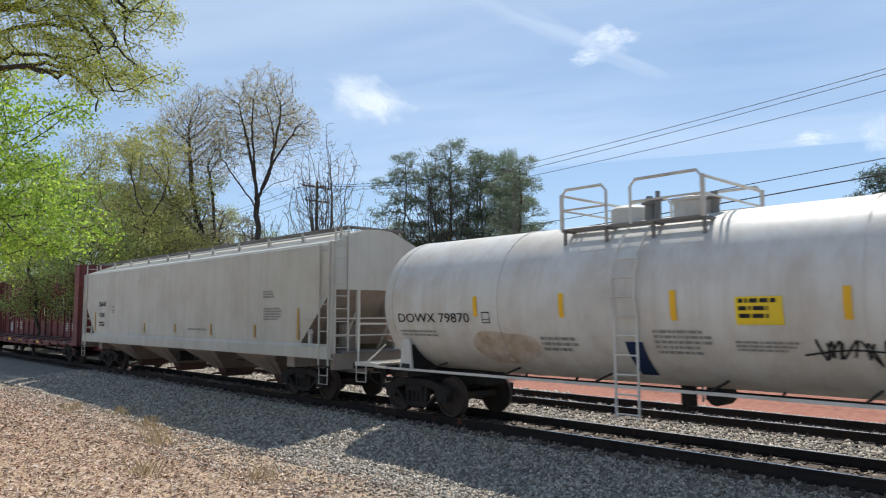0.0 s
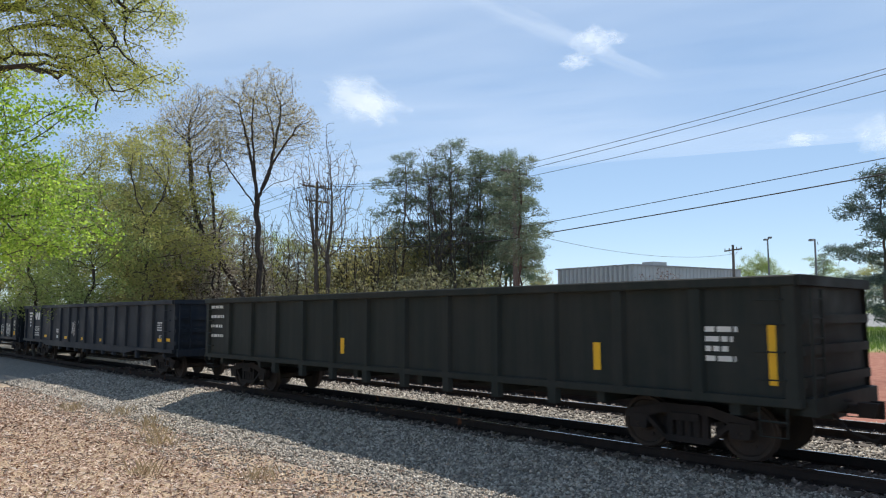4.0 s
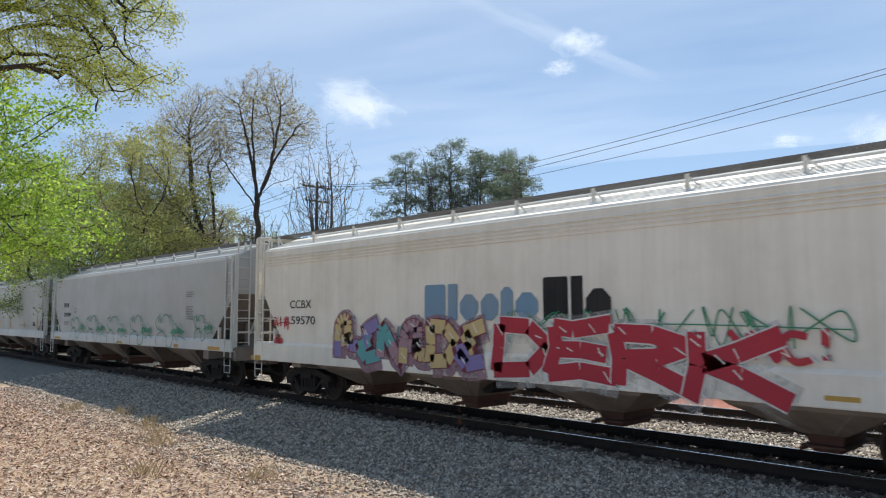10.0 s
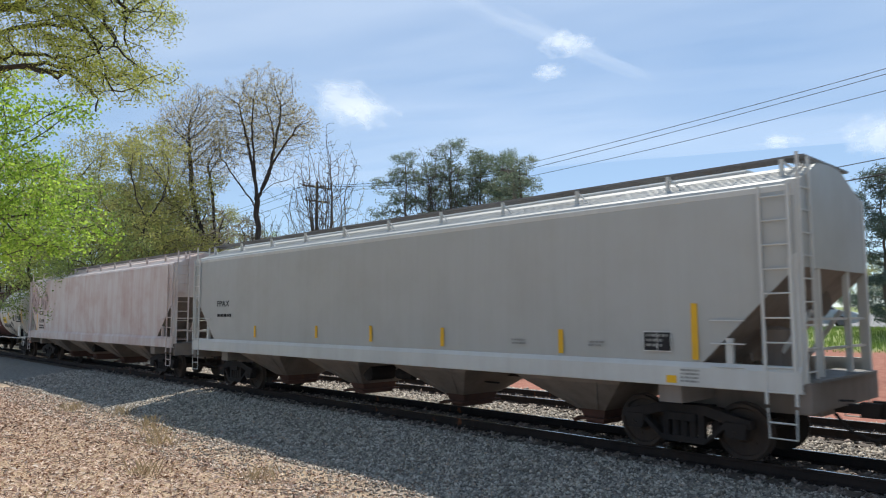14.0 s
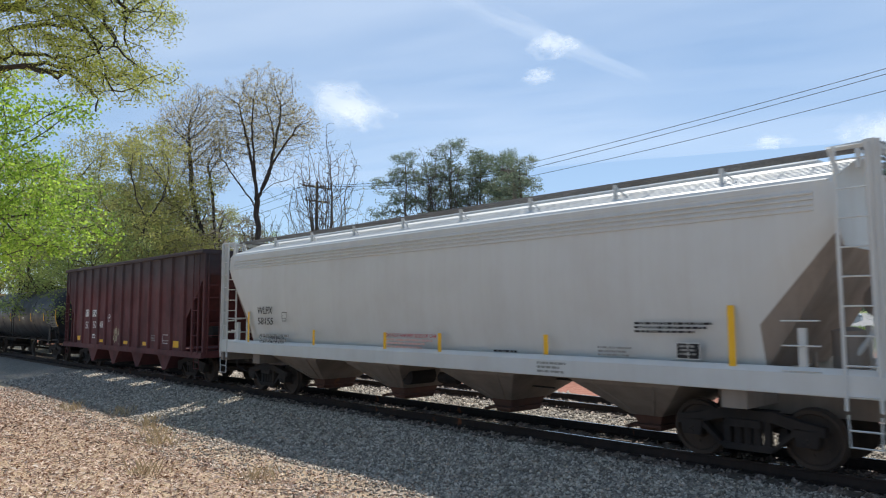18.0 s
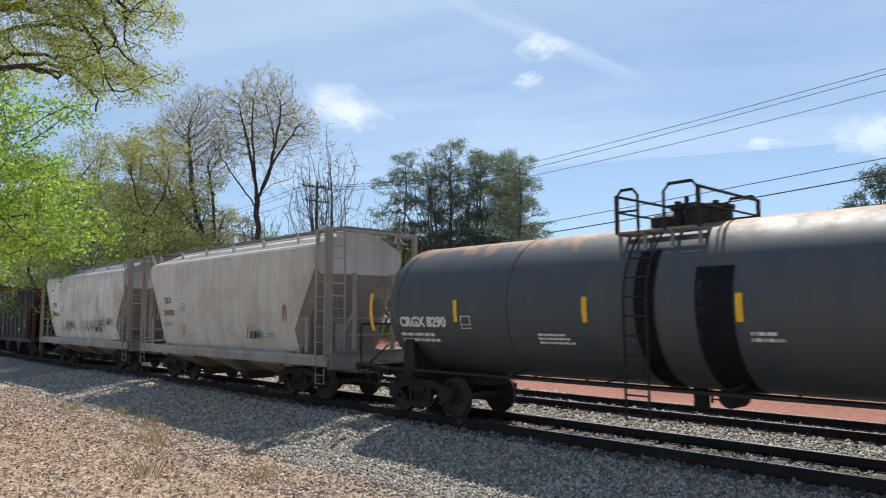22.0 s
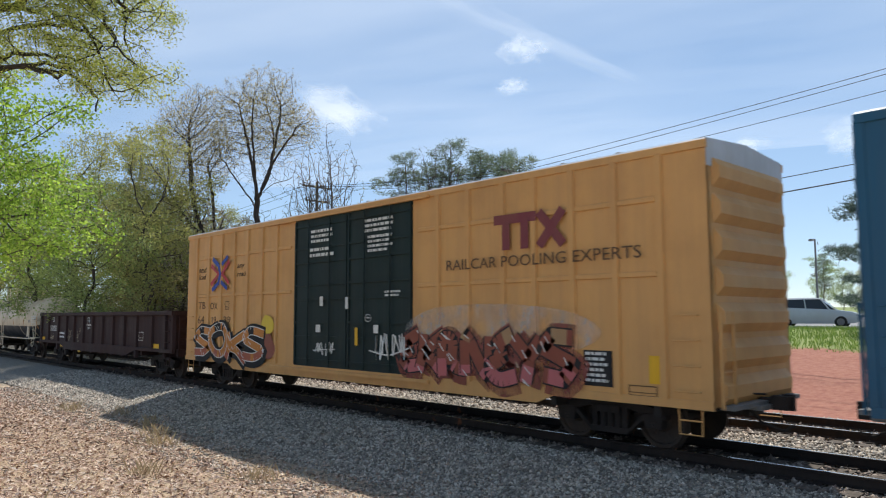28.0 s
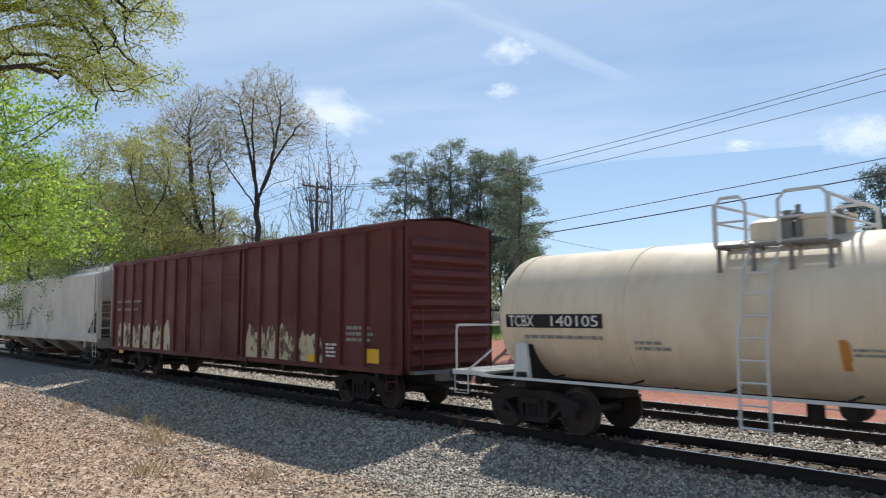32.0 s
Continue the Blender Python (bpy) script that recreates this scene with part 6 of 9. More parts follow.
for y, near, far, sag in ((28.9, 10.25, 13.73, 0.56), (29.6, 10.13, 13.74, 0.47), (31.3, 10.2, 13.9, 0.70)):
    wire("overhead_cable", ((-45.6, 12.1), (-25.9, near)), y, y, 0.25)
    wire("overhead_cable", ((-25.9, near), (20.0, far)), y, y, sag)
    wire("overhead_cable", ((-45.6, 12.1), (-110.0, 11.5)), y, y + 1, 1.0)
wire("overhead_cable", ((-25.9, 7.05), (20.0, 9.9)), 29.8, 29.8, 0.15, 0.018)
wire("overhead_cable", ((-25.9, 6.5), (20.0, 9.6)), 29.8, 29.8, 0.30, 0.026)
wire("overhead_cable", ((-45.6, 8.2), (-25.9, 7.05)), 29.8, 29.8, 0.3, 0.018)
wire("overhead_cable", ((-45.6, 7.6), (-25.9, 6.5)), 29.8, 29.8, 0.3, 0.026)
wire("overhead_cable", ((-25.9, 7.0), (-30.0, 8.0)), 30.1, 66.5, 0.8, 0.012)


def light_pole(x, y, height, twin, label):
    ob = tagged(new("street_lamp"), label, "street lamp")
    ob.matrix_basis = pose(x, y, ground_z(x, y), 0, 0, 35)
    part("pole", Geo().tube([(0, 0, 0), (0, 0, height)], [0.12, 0.08], 8), LAMP_GREY, ob)
    for s in ((-1, 1) if twin else (1,)):
        arm = part("arm", Geo().tube([(0, 0, height - 0.3), (0, s * 0.4, height - 0.05), (0, s * 0.9, height)], 0.05, 6), LAMP_GREY, ob)
        part("lamp_head", Geo().box(-0.16, 0.16, s * 1.1 - 0.35, s * 1.1 + 0.35, height - 0.08, height + 0.1, 0.04), LAMP_GREY, arm)


light_pole(-33.6, 83.6, 9.2, True, "tall grey lamp post with twin heads")
light_pole(-24.2, 71.0, 7.6, False, "tall grey lamp post with one head")


def warehouse():
    """Metal-clad building: ribbed end wall, smooth long wall, shallow roof and a rooftop unit."""
    ob = tagged(new("warehouse"), "pale grey metal-clad warehouse with ribbed walls", "building")
    corner, right, back = Vector((-39.2, 64.0, 0)), Vector((0.185, 0.983, 0)), Vector((-0.983, 0.185, 0))
    base, top, long, deep = 1.5, 7.3, 17.5, 11.5

    def at(u, v, z):
        p = corner + right * u + back * v
        return (p.x, p.y, z)
    g = Geo().quadmesh([[at(0, -0.0, z), at(long, 0, z), at(long, 0.25, z), at(0, 0.25, z)] for z in (base, top)])
    part("long_wall", g, METAL_WALL, ob)
    g = Geo().quadmesh([[at(0, 0.25, z), at(0.25, 0.25, z), at(0.25, deep, z), at(0, deep, z)] for z in (base, top + 0.15)])
    part("end_wall", g, METAL_DARK, ob)
    for k in range(17):
        v = 0.5 + k * (deep - 0.8) / 16
        g = Geo().quadmesh([[at(0, v - 0.17, z), at(-0.14, v - 0.1, z), at(-0.14, v + 0.1, z), at(0, v + 0.17, z)] for z in (base, top + 0.05)])
        part("wall_rib", g, METAL_WALL, ob)
    for k in range(29):
        u = 0.5 + k * (long - 1.0) / 28
        g = Geo().quadmesh([[at(u - 0.06, 0, z), at(u - 0.03, -0.05, z), at(u + 0.03, -0.05, z), at(u + 0.06, 0, z)] for z in (base, top - 0.1)])
        part("wall_seam", g, METAL_WALL, ob)
    g = Geo().quadmesh([[at(-0.2, -0.2, z), at(long + 0.2, -0.2, z), at(long + 0.2, deep + 0.2, z + 0.15), at(-0.2, deep + 0.2, z + 0.15)] for z in (top, top + 0.12)])
    part("roof", g, METAL_DARK, ob)
    g = Geo().quadmesh([[at(4.6, 1.5, z), at(6.8, 1.5, z), at(6.8, 3.0, z), at(4.6, 3.0, z)] for z in (top + 0.1, top + 0.65)])
    part("rooftop_unit", g, METAL_WALL, ob)
    g = Geo().quadmesh([[at(long, 0, z), at(long + 0.2, 0, z), at(long + 0.2, deep, z), at(long, deep, z)] for z in (base, top)])
    part("back_wall", g, METAL_DARK, ob)


warehouse()
SHED_WHITE = paint("white shed sheeting", (0.66, 0.67, 0.67), (0.4, 0.38, 0.35), 0.25, 0, 0.5)
shed = tagged(new("shed"), "low shed with a white sheet roof", "building")
shed.matrix_basis = pose(-43.0, 55.5, 1.55, 0, 0, 30)
part("wall", Geo().box(-4, 4, -2.5, 2.5, 0, 1.7), METAL_DARK, shed)
part("roof", Geo().slab([(-3.0, 1.7), (3.0, 1.7), (2.9, 1.85), (0, 2.5), (-2.9, 1.85)], -4.4, 4.4), SHED_WHITE, shed)


def parked_car(x, y, turn, colour, label, tall=1.0, length=4.6):
    """A parked car: lofted body, glasshouse, four wheels, lamps."""
    ob = tagged(new("car"), label, "car", "parked cars")
    ob.matrix_basis = pose(x, y, ground_z(x, y), 0, 0, turn)
    h = length / 2

    def ring(xx, w, z0, z1, z2):
        return [(xx, -w * 0.92, z0), (xx, -w, z0 + 0.25), (xx, -w, z1 - 0.1), (xx, -w * 0.9, z2), (xx, w * 0.9, z2), (xx, w, z1 - 0.1), (xx, w, z0 + 0.25), (xx, w * 0.92, z0)]
    m = paint(label.split(" ")[0] + " car paint", colour, [c * 0.6 for c in colour], 0.15, 0, 0.25)
    part("body", Geo().quadmesh([ring(-h, 0.75, 0.45, 0.85, 0.85), ring(-h + 0.15, 0.88, 0.25, 0.95, 0.98 * tall), ring(-h + 1.0, 0.92, 0.22, 1.0, 1.02 * tall), ring(h - 1.3, 0.92, 0.22, 1.0, 1.02), ring(h - 0.35, 0.88, 0.25, 0.85, 0.88), ring(h, 0.72, 0.4, 0.7, 0.72)]), m, ob, smooth=35)
    z = 1.5 * tall
    part("cabin", Geo().quadmesh([[(-h + 0.25, -0.8, 1.0), (-h + 0.25, 0.8, 1.0), (h - 1.2, 0.8, 1.0), (h - 1.2, -0.8, 1.0)], [(-h + 0.6, -0.66, z - 0.04), (-h + 0.6, 0.66, z - 0.04), (h - 2.0, 0.66, z - 0.04), (h - 2.0, -0.66, z - 0.04)]]), GLASS_DARK, ob)
    part("roof", Geo().quadmesh([[(-h + 0.5, -0.7, z - 0.06), (-h + 0.5, 0.7, z - 0.06), (h - 1.95, 0.7, z - 0.06), (h - 1.95, -0.7, z - 0.06)], [(-h + 0.7, -0.6, z + 0.03), (-h + 0.7, 0.6, z + 0.03), (h - 2.2, 0.6, z + 0.03), (h - 2.2, -0.6, z + 0.03)]]), m, ob)
    for s in (-1, 1):
        for xx in (-h + 0.4, -0.35, h - 1.5):
            part("pillar", Geo().tube([(xx, s * 0.81, 1.0), (xx + (0.25 if xx < -1 else -0.1 if xx < 0.5 else -0.45), s * 0.68, z - 0.03)], 0.04, 5), m, ob)
    for xx in (-h + 0.9, h - 0.95):
        for s in (-1, 1):
            w = part("wheel", Geo().disc_y(xx, 0.33, [(s * 0.7, 0.3), (s * 0.72, 0.33), (s * 0.9, 0.33), (s * 0.92, 0.29), (s * 0.92, 0.2), (s * 0.9, 0.19)], 18), TYRE, ob)
            part("rim", Geo().disc_y(xx, 0.33, [(s * 0.88, 0.2), (s * 0.925, 0.19), (s * 0.93, 0.05)], 14), LAMP_GREY, w)
    for s in (-1, 1):
        part("headlight", Geo().box(h - 0.18, h - 0.06, s * 0.62 - 0.14, s * 0.62 + 0.14, 0.62, 0.74), SHED_WHITE, ob)


SILVER, WHITE_C = (0.50, 0.53, 0.56), (0.75, 0.75, 0.74)
for x, y, turn, colour, label, tall, length in (
        (-15.4, 44.6, 12, SILVER, "silver parked sport utility car", 1.12, 4.7), (-27.0, 53.5, 100, WHITE_C, "white van parked on the lot", 1.35, 5.2), (-24.4, 54.0, 100, SILVER, "silver parked hatchback on the lot", 1.05, 4.4),
        (-30.0, 52.5, 100, WHITE_C, "white parked saloon car on the lot", 1.0, 4.6), (-49.5, 46.5, 25, (0.42, 0.03, 0.03), "red car parked beyond the trees", 1.0, 4.6), (-44.0, 49.0, 25, WHITE_C, "white parked car behind the pines", 1.1, 4.6),
        (-38.0, 47.5, 60, (0.20, 0.22, 0.25), "grey parked car behind the pines", 1.0, 4.5), (-33.6, 46.0, 60, WHITE_C, "white pickup parked by the shed", 1.2, 5.3), (-19.8, 47.0, 15, (0.10, 0.11, 0.13), "dark parked car on the lot", 1.0, 4.6)):
    parked_car(x, y, turn, colour, label, tall, length)
kerb = part("kerb", Geo().box(-70, 30, 42.2, 42.45, 1.1, 1.62), paint("pale concrete kerb", (0.50, 0.48, 0.44), (0.3, 0.28, 0.25), 0.4, 0, 0.85))
tagged(kerb, "pale concrete kerb of the parking lot", "kerb", kind="structure")


# ---- loose ground cover ----
def quick_mesh(name, verts, faces, mat):
    """A triangle mesh out of two arrays."""
    me = bpy.data.meshes.new(name)
    n, m = len(verts), len(faces)
    me.vertices.add(n)
    me.vertices.foreach_set("co", np.ascontiguousarray(verts, dtype=np.float32).ravel())
    me.loops.add(m * 3)
    me.loops.foreach_set("vertex_index", np.ascontiguousarray(faces, dtype=np.int32).ravel())
    me.polygons.add(m)
    me.polygons.foreach_set("loop_start", np.arange(0, m * 3, 3, dtype=np.int32))
    me.update()
    me.validate()
    me.materials.append(mat)
    return me


def heights(xs, ys):
    return np.array([ground_z(float(a), float(b)) for a, b in zip(xs, ys)])


def island_material(name, stops, rough=0.9):
    m, nt, b = material(name, rough)
    geo = nt.nodes.new("ShaderNodeNewGeometry")
    c = ramp(nt, geo.outputs["Random Per Island"], stops)
    c = mixed(nt, ramp(nt, noised(nt, 60, 3, 0.6), [(0.35, (0, 0, 0)), (0.7, (0.35, 0.35, 0.35))]), c, (0.16, 0.14, 0.125))
    nt.links.new(c, b.inputs["Base Color"])
    return m


def scatter_stones(name, label, count, x0, x1, y0, y1, size, mat, seed, sink=0.3, near=True):
    """Broken ballast stones: jittered octahedra, thicker on the ground towards the camera."""
    r = np.random.default_rng(seed)
    u = r.random(count)
    xs = x1 - (x1 - x0) * (u ** 1.8 if near else u)
    ys = y0 + (y1 - y0) * r.random(count)
    zs = heights(xs, ys)
    grow_by = size * (0.55 + 0.9 * r.random(count)) * (1 + (np.abs(xs - x1) / 40 if near else 0))
    base = np.array([(1, 0, 0), (-1, 0, 0), (0, 1, 0), (0, -1, 0), (0, 0, 0.75), (0, 0, -0.75)], float)
    v = base[None] + r.normal(0, 0.28, (count, 6, 3))
    a = r.random(count) * 6.283
    ca, sa = np.cos(a)[:, None], np.sin(a)[:, None]
    v = np.stack([v[..., 0] * ca - v[..., 1] * sa, v[..., 0] * sa + v[..., 1] * ca, v[..., 2]], -1) * grow_by[:, None, None]
    v += np.stack([xs, ys, zs + grow_by * (0.5 - sink)], -1)[:, None, :]
    f = np.array([(0, 2, 4), (2, 1, 4), (1, 3, 4), (3, 0, 4), (2, 0, 5), (1, 2, 5), (3, 1, 5), (0, 3, 5)])
    faces = (f[None] + (np.arange(count) * 6)[:, None, None]).reshape(-1, 3)
    ob = new(name, quick_mesh(name, v.reshape(-1, 3), faces, mat))
    return tagged(ob, label, "gravel", kind="stuff")


STONES = island_material("broken grey granite", [(0.0, (0.13, 0.108, 0.086)), (0.35, (0.30, 0.262, 0.215)), (0.7, (0.47, 0.415, 0.34)), (0.92, (0.70, 0.62, 0.52)), (1.0, (0.46, 0.33, 0.23))])
RUST_STONES = island_material("brake-dust stained granite", [(0.0, (0.09, 0.066, 0.052)), (0.5, (0.24, 0.18, 0.145)), (1.0, (0.42, 0.35, 0.30))])
scatter_stones("ballast_stones", "broken grey granite ballast beside the track", 76000, -36, 3, 7.6, 10.95, 0.0235, STONES, 1)
scatter_stones("ballast_stones", "scattered grey stones over the dirt edge", 14000, -34, 0, 6.2, 8.2, 0.020, STONES, 2)
scatter_stones("ballast_stones", "rust-stained ballast between the rails", 13000, -36, 3, 10.9, 13.5, 0.036, RUST_STONES, 3)
scatter_stones("ballast_stones", "pale sunlit ballast between the tracks", 20000, -40, 4, 13.4, 15.4, 0.031, STONES, 4)
scatter_stones("ballast_stones", "rust-stained ballast of the second track", 9000, -40, 4, 15.4, 17.6, 0.042, RUST_STONES, 5)
scatter_stones("ballast_stones", "grey ballast below the clay bank", 7000, -45, 4, 17.6, 20.0, 0.045, STONES, 6)


def scatter_litter(name, label, count, size, mat, seed, y0=1.2, y1=8.4):
    r = np.random.default_rng(seed)
    u = r.random(count)
    ys = y0 + (y1 - y0) * r.random(count)
    xs = -3.5 - 30 * u ** 1.4
    keep = r.random(count) < np.where(ys < 6.8, 1.0, np.maximum(0.0, (8.4 - ys) / 1.6) * 0.6)
    xs, ys = xs[keep], ys[keep]
    n = len(xs)
    zs = heights(xs, ys)
    s = size * (0.5 + r.random(n)) * (1 + np.abs(xs) / 35)
    d = r.normal(0, 1, (n, 3)) * (1, 1, 0.35)
    d /= np.linalg.norm(d, axis=1)[:, None]
    e = np.cross(d, r.normal(0, 0.35, (n, 3)) + (0, 0, 1))
    e /= np.linalg.norm(e, axis=1)[:, None]
    c = np.stack([xs, ys, zs + 0.012 + 0.02 * r.random(n)], -1)
    bend = np.stack([np.zeros(n), np.zeros(n), s * 0.3 * r.random(n)], -1)
    v = np.stack([c - d * s[:, None], c + e * s[:, None] * 0.42 + bend, c + d * s[:, None], c - e * s[:, None] * 0.42 + bend], 1)
    f = np.array([(0, 1, 2), (0, 2, 3)])
    faces = (f[None] + (np.arange(n) * 4)[:, None, None]).reshape(-1, 3)
    ob = new(name, quick_mesh(name, v.reshape(-1, 3), faces, mat))
    return tagged(ob, label, "leaf litter", kind="stuff")


DRY = island_material("dry fallen leaves", [(0.0, (0.20, 0.115, 0.075)), (0.4, (0.48, 0.30, 0.21)), (0.75, (0.70, 0.50, 0.38)), (1.0, (0.82, 0.68, 0.56))], 0.8)
scatter_litter("leaf_litter", "dry brown fallen leaves on bare dirt", 60000, 0.030, DRY, 11)
scatter_litter("leaf_litter", "fine chips and crumbs of dry leaves", 50000, 0.016, DRY, 12)
rng = random.Random(8)
g = Geo()
for _ in range(420):
    x, y = -4 - 22 * rng.random() ** 1.3, rng.uniform(1.5, 7.6)
    a, n = rng.uniform(0, 6.28), rng.uniform(0.12, 0.7)
    z = ground_z(x, y) + 0.02
    g.tube([(x, y, z), (x + n * 0.5 * math.cos(a), y + n * 0.5 * math.sin(a), z + rng.uniform(0, 0.05)), (x + n * math.cos(a + 0.3), y + n * math.sin(a + 0.3), z + rng.uniform(-0.01, 0.07))], [0.006, 0.005, 0.003], 4)
tagged(part("twigs", g, BARK_PALE), "dry broken twigs lying on the dirt", "twigs", kind="stuff")
STRAW = leafy("dry straw grass", (0.30, 0.22, 0.12), (0.55, 0.45, 0.28), 0.3)
for cx, cy in ((-17.6, 7.1), (-19.0, 7.4), (-16.2, 6.6), (-21.5, 7.6), (-11.6, 6.5), (-9.2, 4.6), (-13.4, 5.2), (-24.0, 7.0), (-10.2, 3.1)):
    g = Geo()
    for _ in range(70):
        x, y = cx + rng.gauss(0, 0.22), cy + rng.gauss(0, 0.18)
        z = ground_z(x, y)
        a, h = rng.uniform(0, 6.28), rng.uniform(0.08, 0.34)
        dx, dy = 0.5 * h * math.cos(a), 0.5 * h * math.sin(a)
        o = len(g.v)
        g.v += [(x - 0.003, y, z), (x + 0.003, y, z), (x + dx * 0.5 + 0.002, y + dy * 0.5, z + h * 0.7), (x + dx, y + dy, z + h)]
        g.f += [(o, o + 1, o + 2), (o, o + 2, o + 3)]
    tagged(part("dry_grass_tuft", g, STRAW), "tuft of dry straw-coloured grass", "grass", kind="stuff")
GRASS = leafy("short green grass", (0.10, 0.19, 0.03), (0.30, 0.40, 0.09), 0.4)
r = np.random.default_rng(21)
n = 30000
xs, ys = -62 + 66 * r.random(n), 30.4 + 12.0 * r.random(n)
zs = heights(xs, ys)
hh = 0.08 + 0.16 * r.random(n)
dx, dy = r.normal(0, 0.06, n), r.normal(0, 0.06, n)
v = np.stack([np.stack([xs - 0.02, ys, zs], -1), np.stack([xs + 0.02, ys, zs], -1), np.stack([xs + dx, ys + dy, zs + hh], -1)], 1)
ob = new("grass", quick_mesh("grass", v.reshape(-1, 3), np.arange(n * 3).reshape(-1, 3), GRASS))
tagged(ob, "short green grass on the bank", "grass", kind="stuff")


# ---- clouds ----
def cloud_material(name, scale, low, high, most, stretch=(1, 1, 1), edge=True, seed=0.0):
    """Thin bright vapour: sunlight passes through it, clear between the puffs."""
    m, nt, b = material(name, 1.0)
    co = nt.nodes.new("ShaderNodeTexCoord")
    mp = add(nt, "ShaderNodeMapping", Scale=stretch, Location=(seed, seed * 0.7, seed * 0.3))
    nt.links.new(co.outputs["Object"], mp.inputs["Vector"])
    n = add(nt, "ShaderNodeTexNoise", Scale=scale, Detail=7, Roughness=0.58)
    nt.links.new(mp.outputs["Vector"], n.inputs["Vector"])
    r = nt.nodes.new("ShaderNodeMapRange")
    r.inputs["From Min"].default_value, r.inputs["From Max"].default_value, r.inputs["To Max"].default_value = low, high, most
    fac = n.outputs["Fac"]
    if edge:
        ln = nt.nodes.new("ShaderNodeVectorMath")
        ln.operation = "LENGTH"
        nt.links.new(co.outputs["Object"], ln.inputs[0])
        sub = nt.nodes.new("ShaderNodeMath")
        sub.operation = "MULTIPLY_ADD"
        nt.links.new(ln.outputs["Value"], sub.inputs[0])
        sub.inputs[1].default_value = -0.55
        nt.links.new(fac, sub.inputs[2])
        fac = sub.outputs[0]
    nt.links.new(fac, r.inputs["Value"])
    tr = nt.nodes.new("ShaderNodeBsdfTranslucent")
    tr.inputs["Color"].default_value = (0.97, 0.97, 0.97, 1)
    di = nt.nodes.new("ShaderNodeBsdfDiffuse")
    di.inputs["Color"].default_value = (0.95, 0.95, 0.95, 1)
    both = nt.nodes.new("ShaderNodeMixShader")
    both.inputs[0].default_value = 0.25
    nt.links.new(tr.outputs[0], both.inputs[1])
    nt.links.new(di.outputs[0], both.inputs[2])
    clear = nt.nodes.new("ShaderNodeBsdfTransparent")
    mx = nt.nodes.new("ShaderNodeMixShader")
    nt.links.new(r.outputs["Result"], mx.inputs[0])
    nt.links.new(clear.outputs[0], mx.inputs[1])
    nt.links.new(both.outputs[0], mx.inputs[2])
    nt.links.new(mx.outputs[0], nt.nodes["Material Output"].inputs["Surface"])
    return m


def sky_point(px, py, far):
    """A point of the sky by its angle from the view's middle."""
    right = Vector((math.cos(YAW), math.sin(YAW), 0))
    up = right.cross(AHEAD)
    return EYE + (AHEAD + right * px + up * py).normalized() * far


CLOUDS = []


def cloud(px, py, wide, high, drift, far=1500.0, seed=0.0, low=0.10, top=0.42, most=0.46, tilt=0.0, label="small bright puff of cloud"):
    p = sky_point(px, py, far)
    me = Geo().quadmesh([[(x / 8, y / 8, 0.05 * math.sin(x + y)) for x in range(-8, 9)] for y in range(-8, 9)], closed=False).mesh("cloud")
    ob = part("cloud", me, cloud_material("cloud vapour", 1.6, low, top, most, (1, 1, 1), True, seed))
    ob.scale = (wide * far, high * far, 1)
    tagged(ob, label, "cloud", "drifting clouds")
    q = sky_point(px + drift[0], py + drift[1], far)
    turn = look(p, EYE).to_3x3().to_4x4() @ Matrix.Rotation(radians(tilt), 4, "Z")
    CLOUDS.append((ob, p, q, turn))


F = 1 / 1259
cloud(-150 * F, 270 * F, 105 * F, 52 * F, (-62 * F, -22 * F), seed=3.1, tilt=14)
cloud(-120 * F, 255 * F, 60 * F, 34 * F, (-66 * F, -24 * F), seed=7.9, tilt=30)
cloud(650 * F, 196 * F, 46 * F, 15 * F, (-125 * F, -12 * F), seed=1.3, tilt=6)
cloud(300 * F, 372 * F, 52 * F, 34 * F, (-175 * F, -22 * F), seed=5.2, most=0.45)
cloud(255 * F, 340 * F, 40 * F, 22 * F, (-150 * F, -58 * F), seed=9.4, most=0.45)
cloud(812 * F, 196 * F, 66 * F, 48 * F, (-78 * F, -4 * F), seed=2.4)
cloud(900 * F, 205 * F, 95 * F, 50 * F, (-78 * F, -4 * F), seed=6.6)
cloud(200 * F, 385 * F, 300 * F, 24 * F, (-60 * F, -6 * F), seed=4.4, most=0.16, tilt=25, label="long thin streak of high cloud")
veil = part("high_cloud_veil", Geo().quadmesh([[(x / 6, y / 6, 0) for x in range(-6, 7)] for y in range(-6, 7)], closed=False), cloud_material("thin high veil", 1.3, 0.30, 0.95, 0.36, (1.0, 1.6, 1), False, 2.0))
veil.scale = (2600, 2000, 1)
veil.matrix_basis = pose(-1500, 2300, 900, 0, 0, 25) @ Matrix.Diagonal((2600, 1500, 1, 1))
tagged(veil, "thin streaky veil of high white cloud", "cloud")


# ---- lettering, strips and sprayed paint on the cars ----
SIGN_YELLOW = paint("yellow enamel sign", (0.85, 0.60, 0.03), (0.4, 0.3, 0.08), 0.25, 0, 0.45)
DULL_YELLOW = paint("dull ochre strip", (0.52, 0.31, 0.07), (0.3, 0.2, 0.1), 0.4, 0, 0.6)
RUST_STRIP = paint("rust-brown strip", (0.40, 0.19, 0.08), (0.3, 0.2, 0.14), 0.5, 0, 0.7)
ORANGE_STRIP = paint("burnt orange strip", (0.52, 0.22, 0.04), (0.3, 0.16, 0.08), 0.4, 0, 0.6)
LOGO_BLUE = paint("bright blue logo paint", (0.02, 0.06, 0.33), (0.1, 0.1, 0.2), 0.25, 0, 0.5)
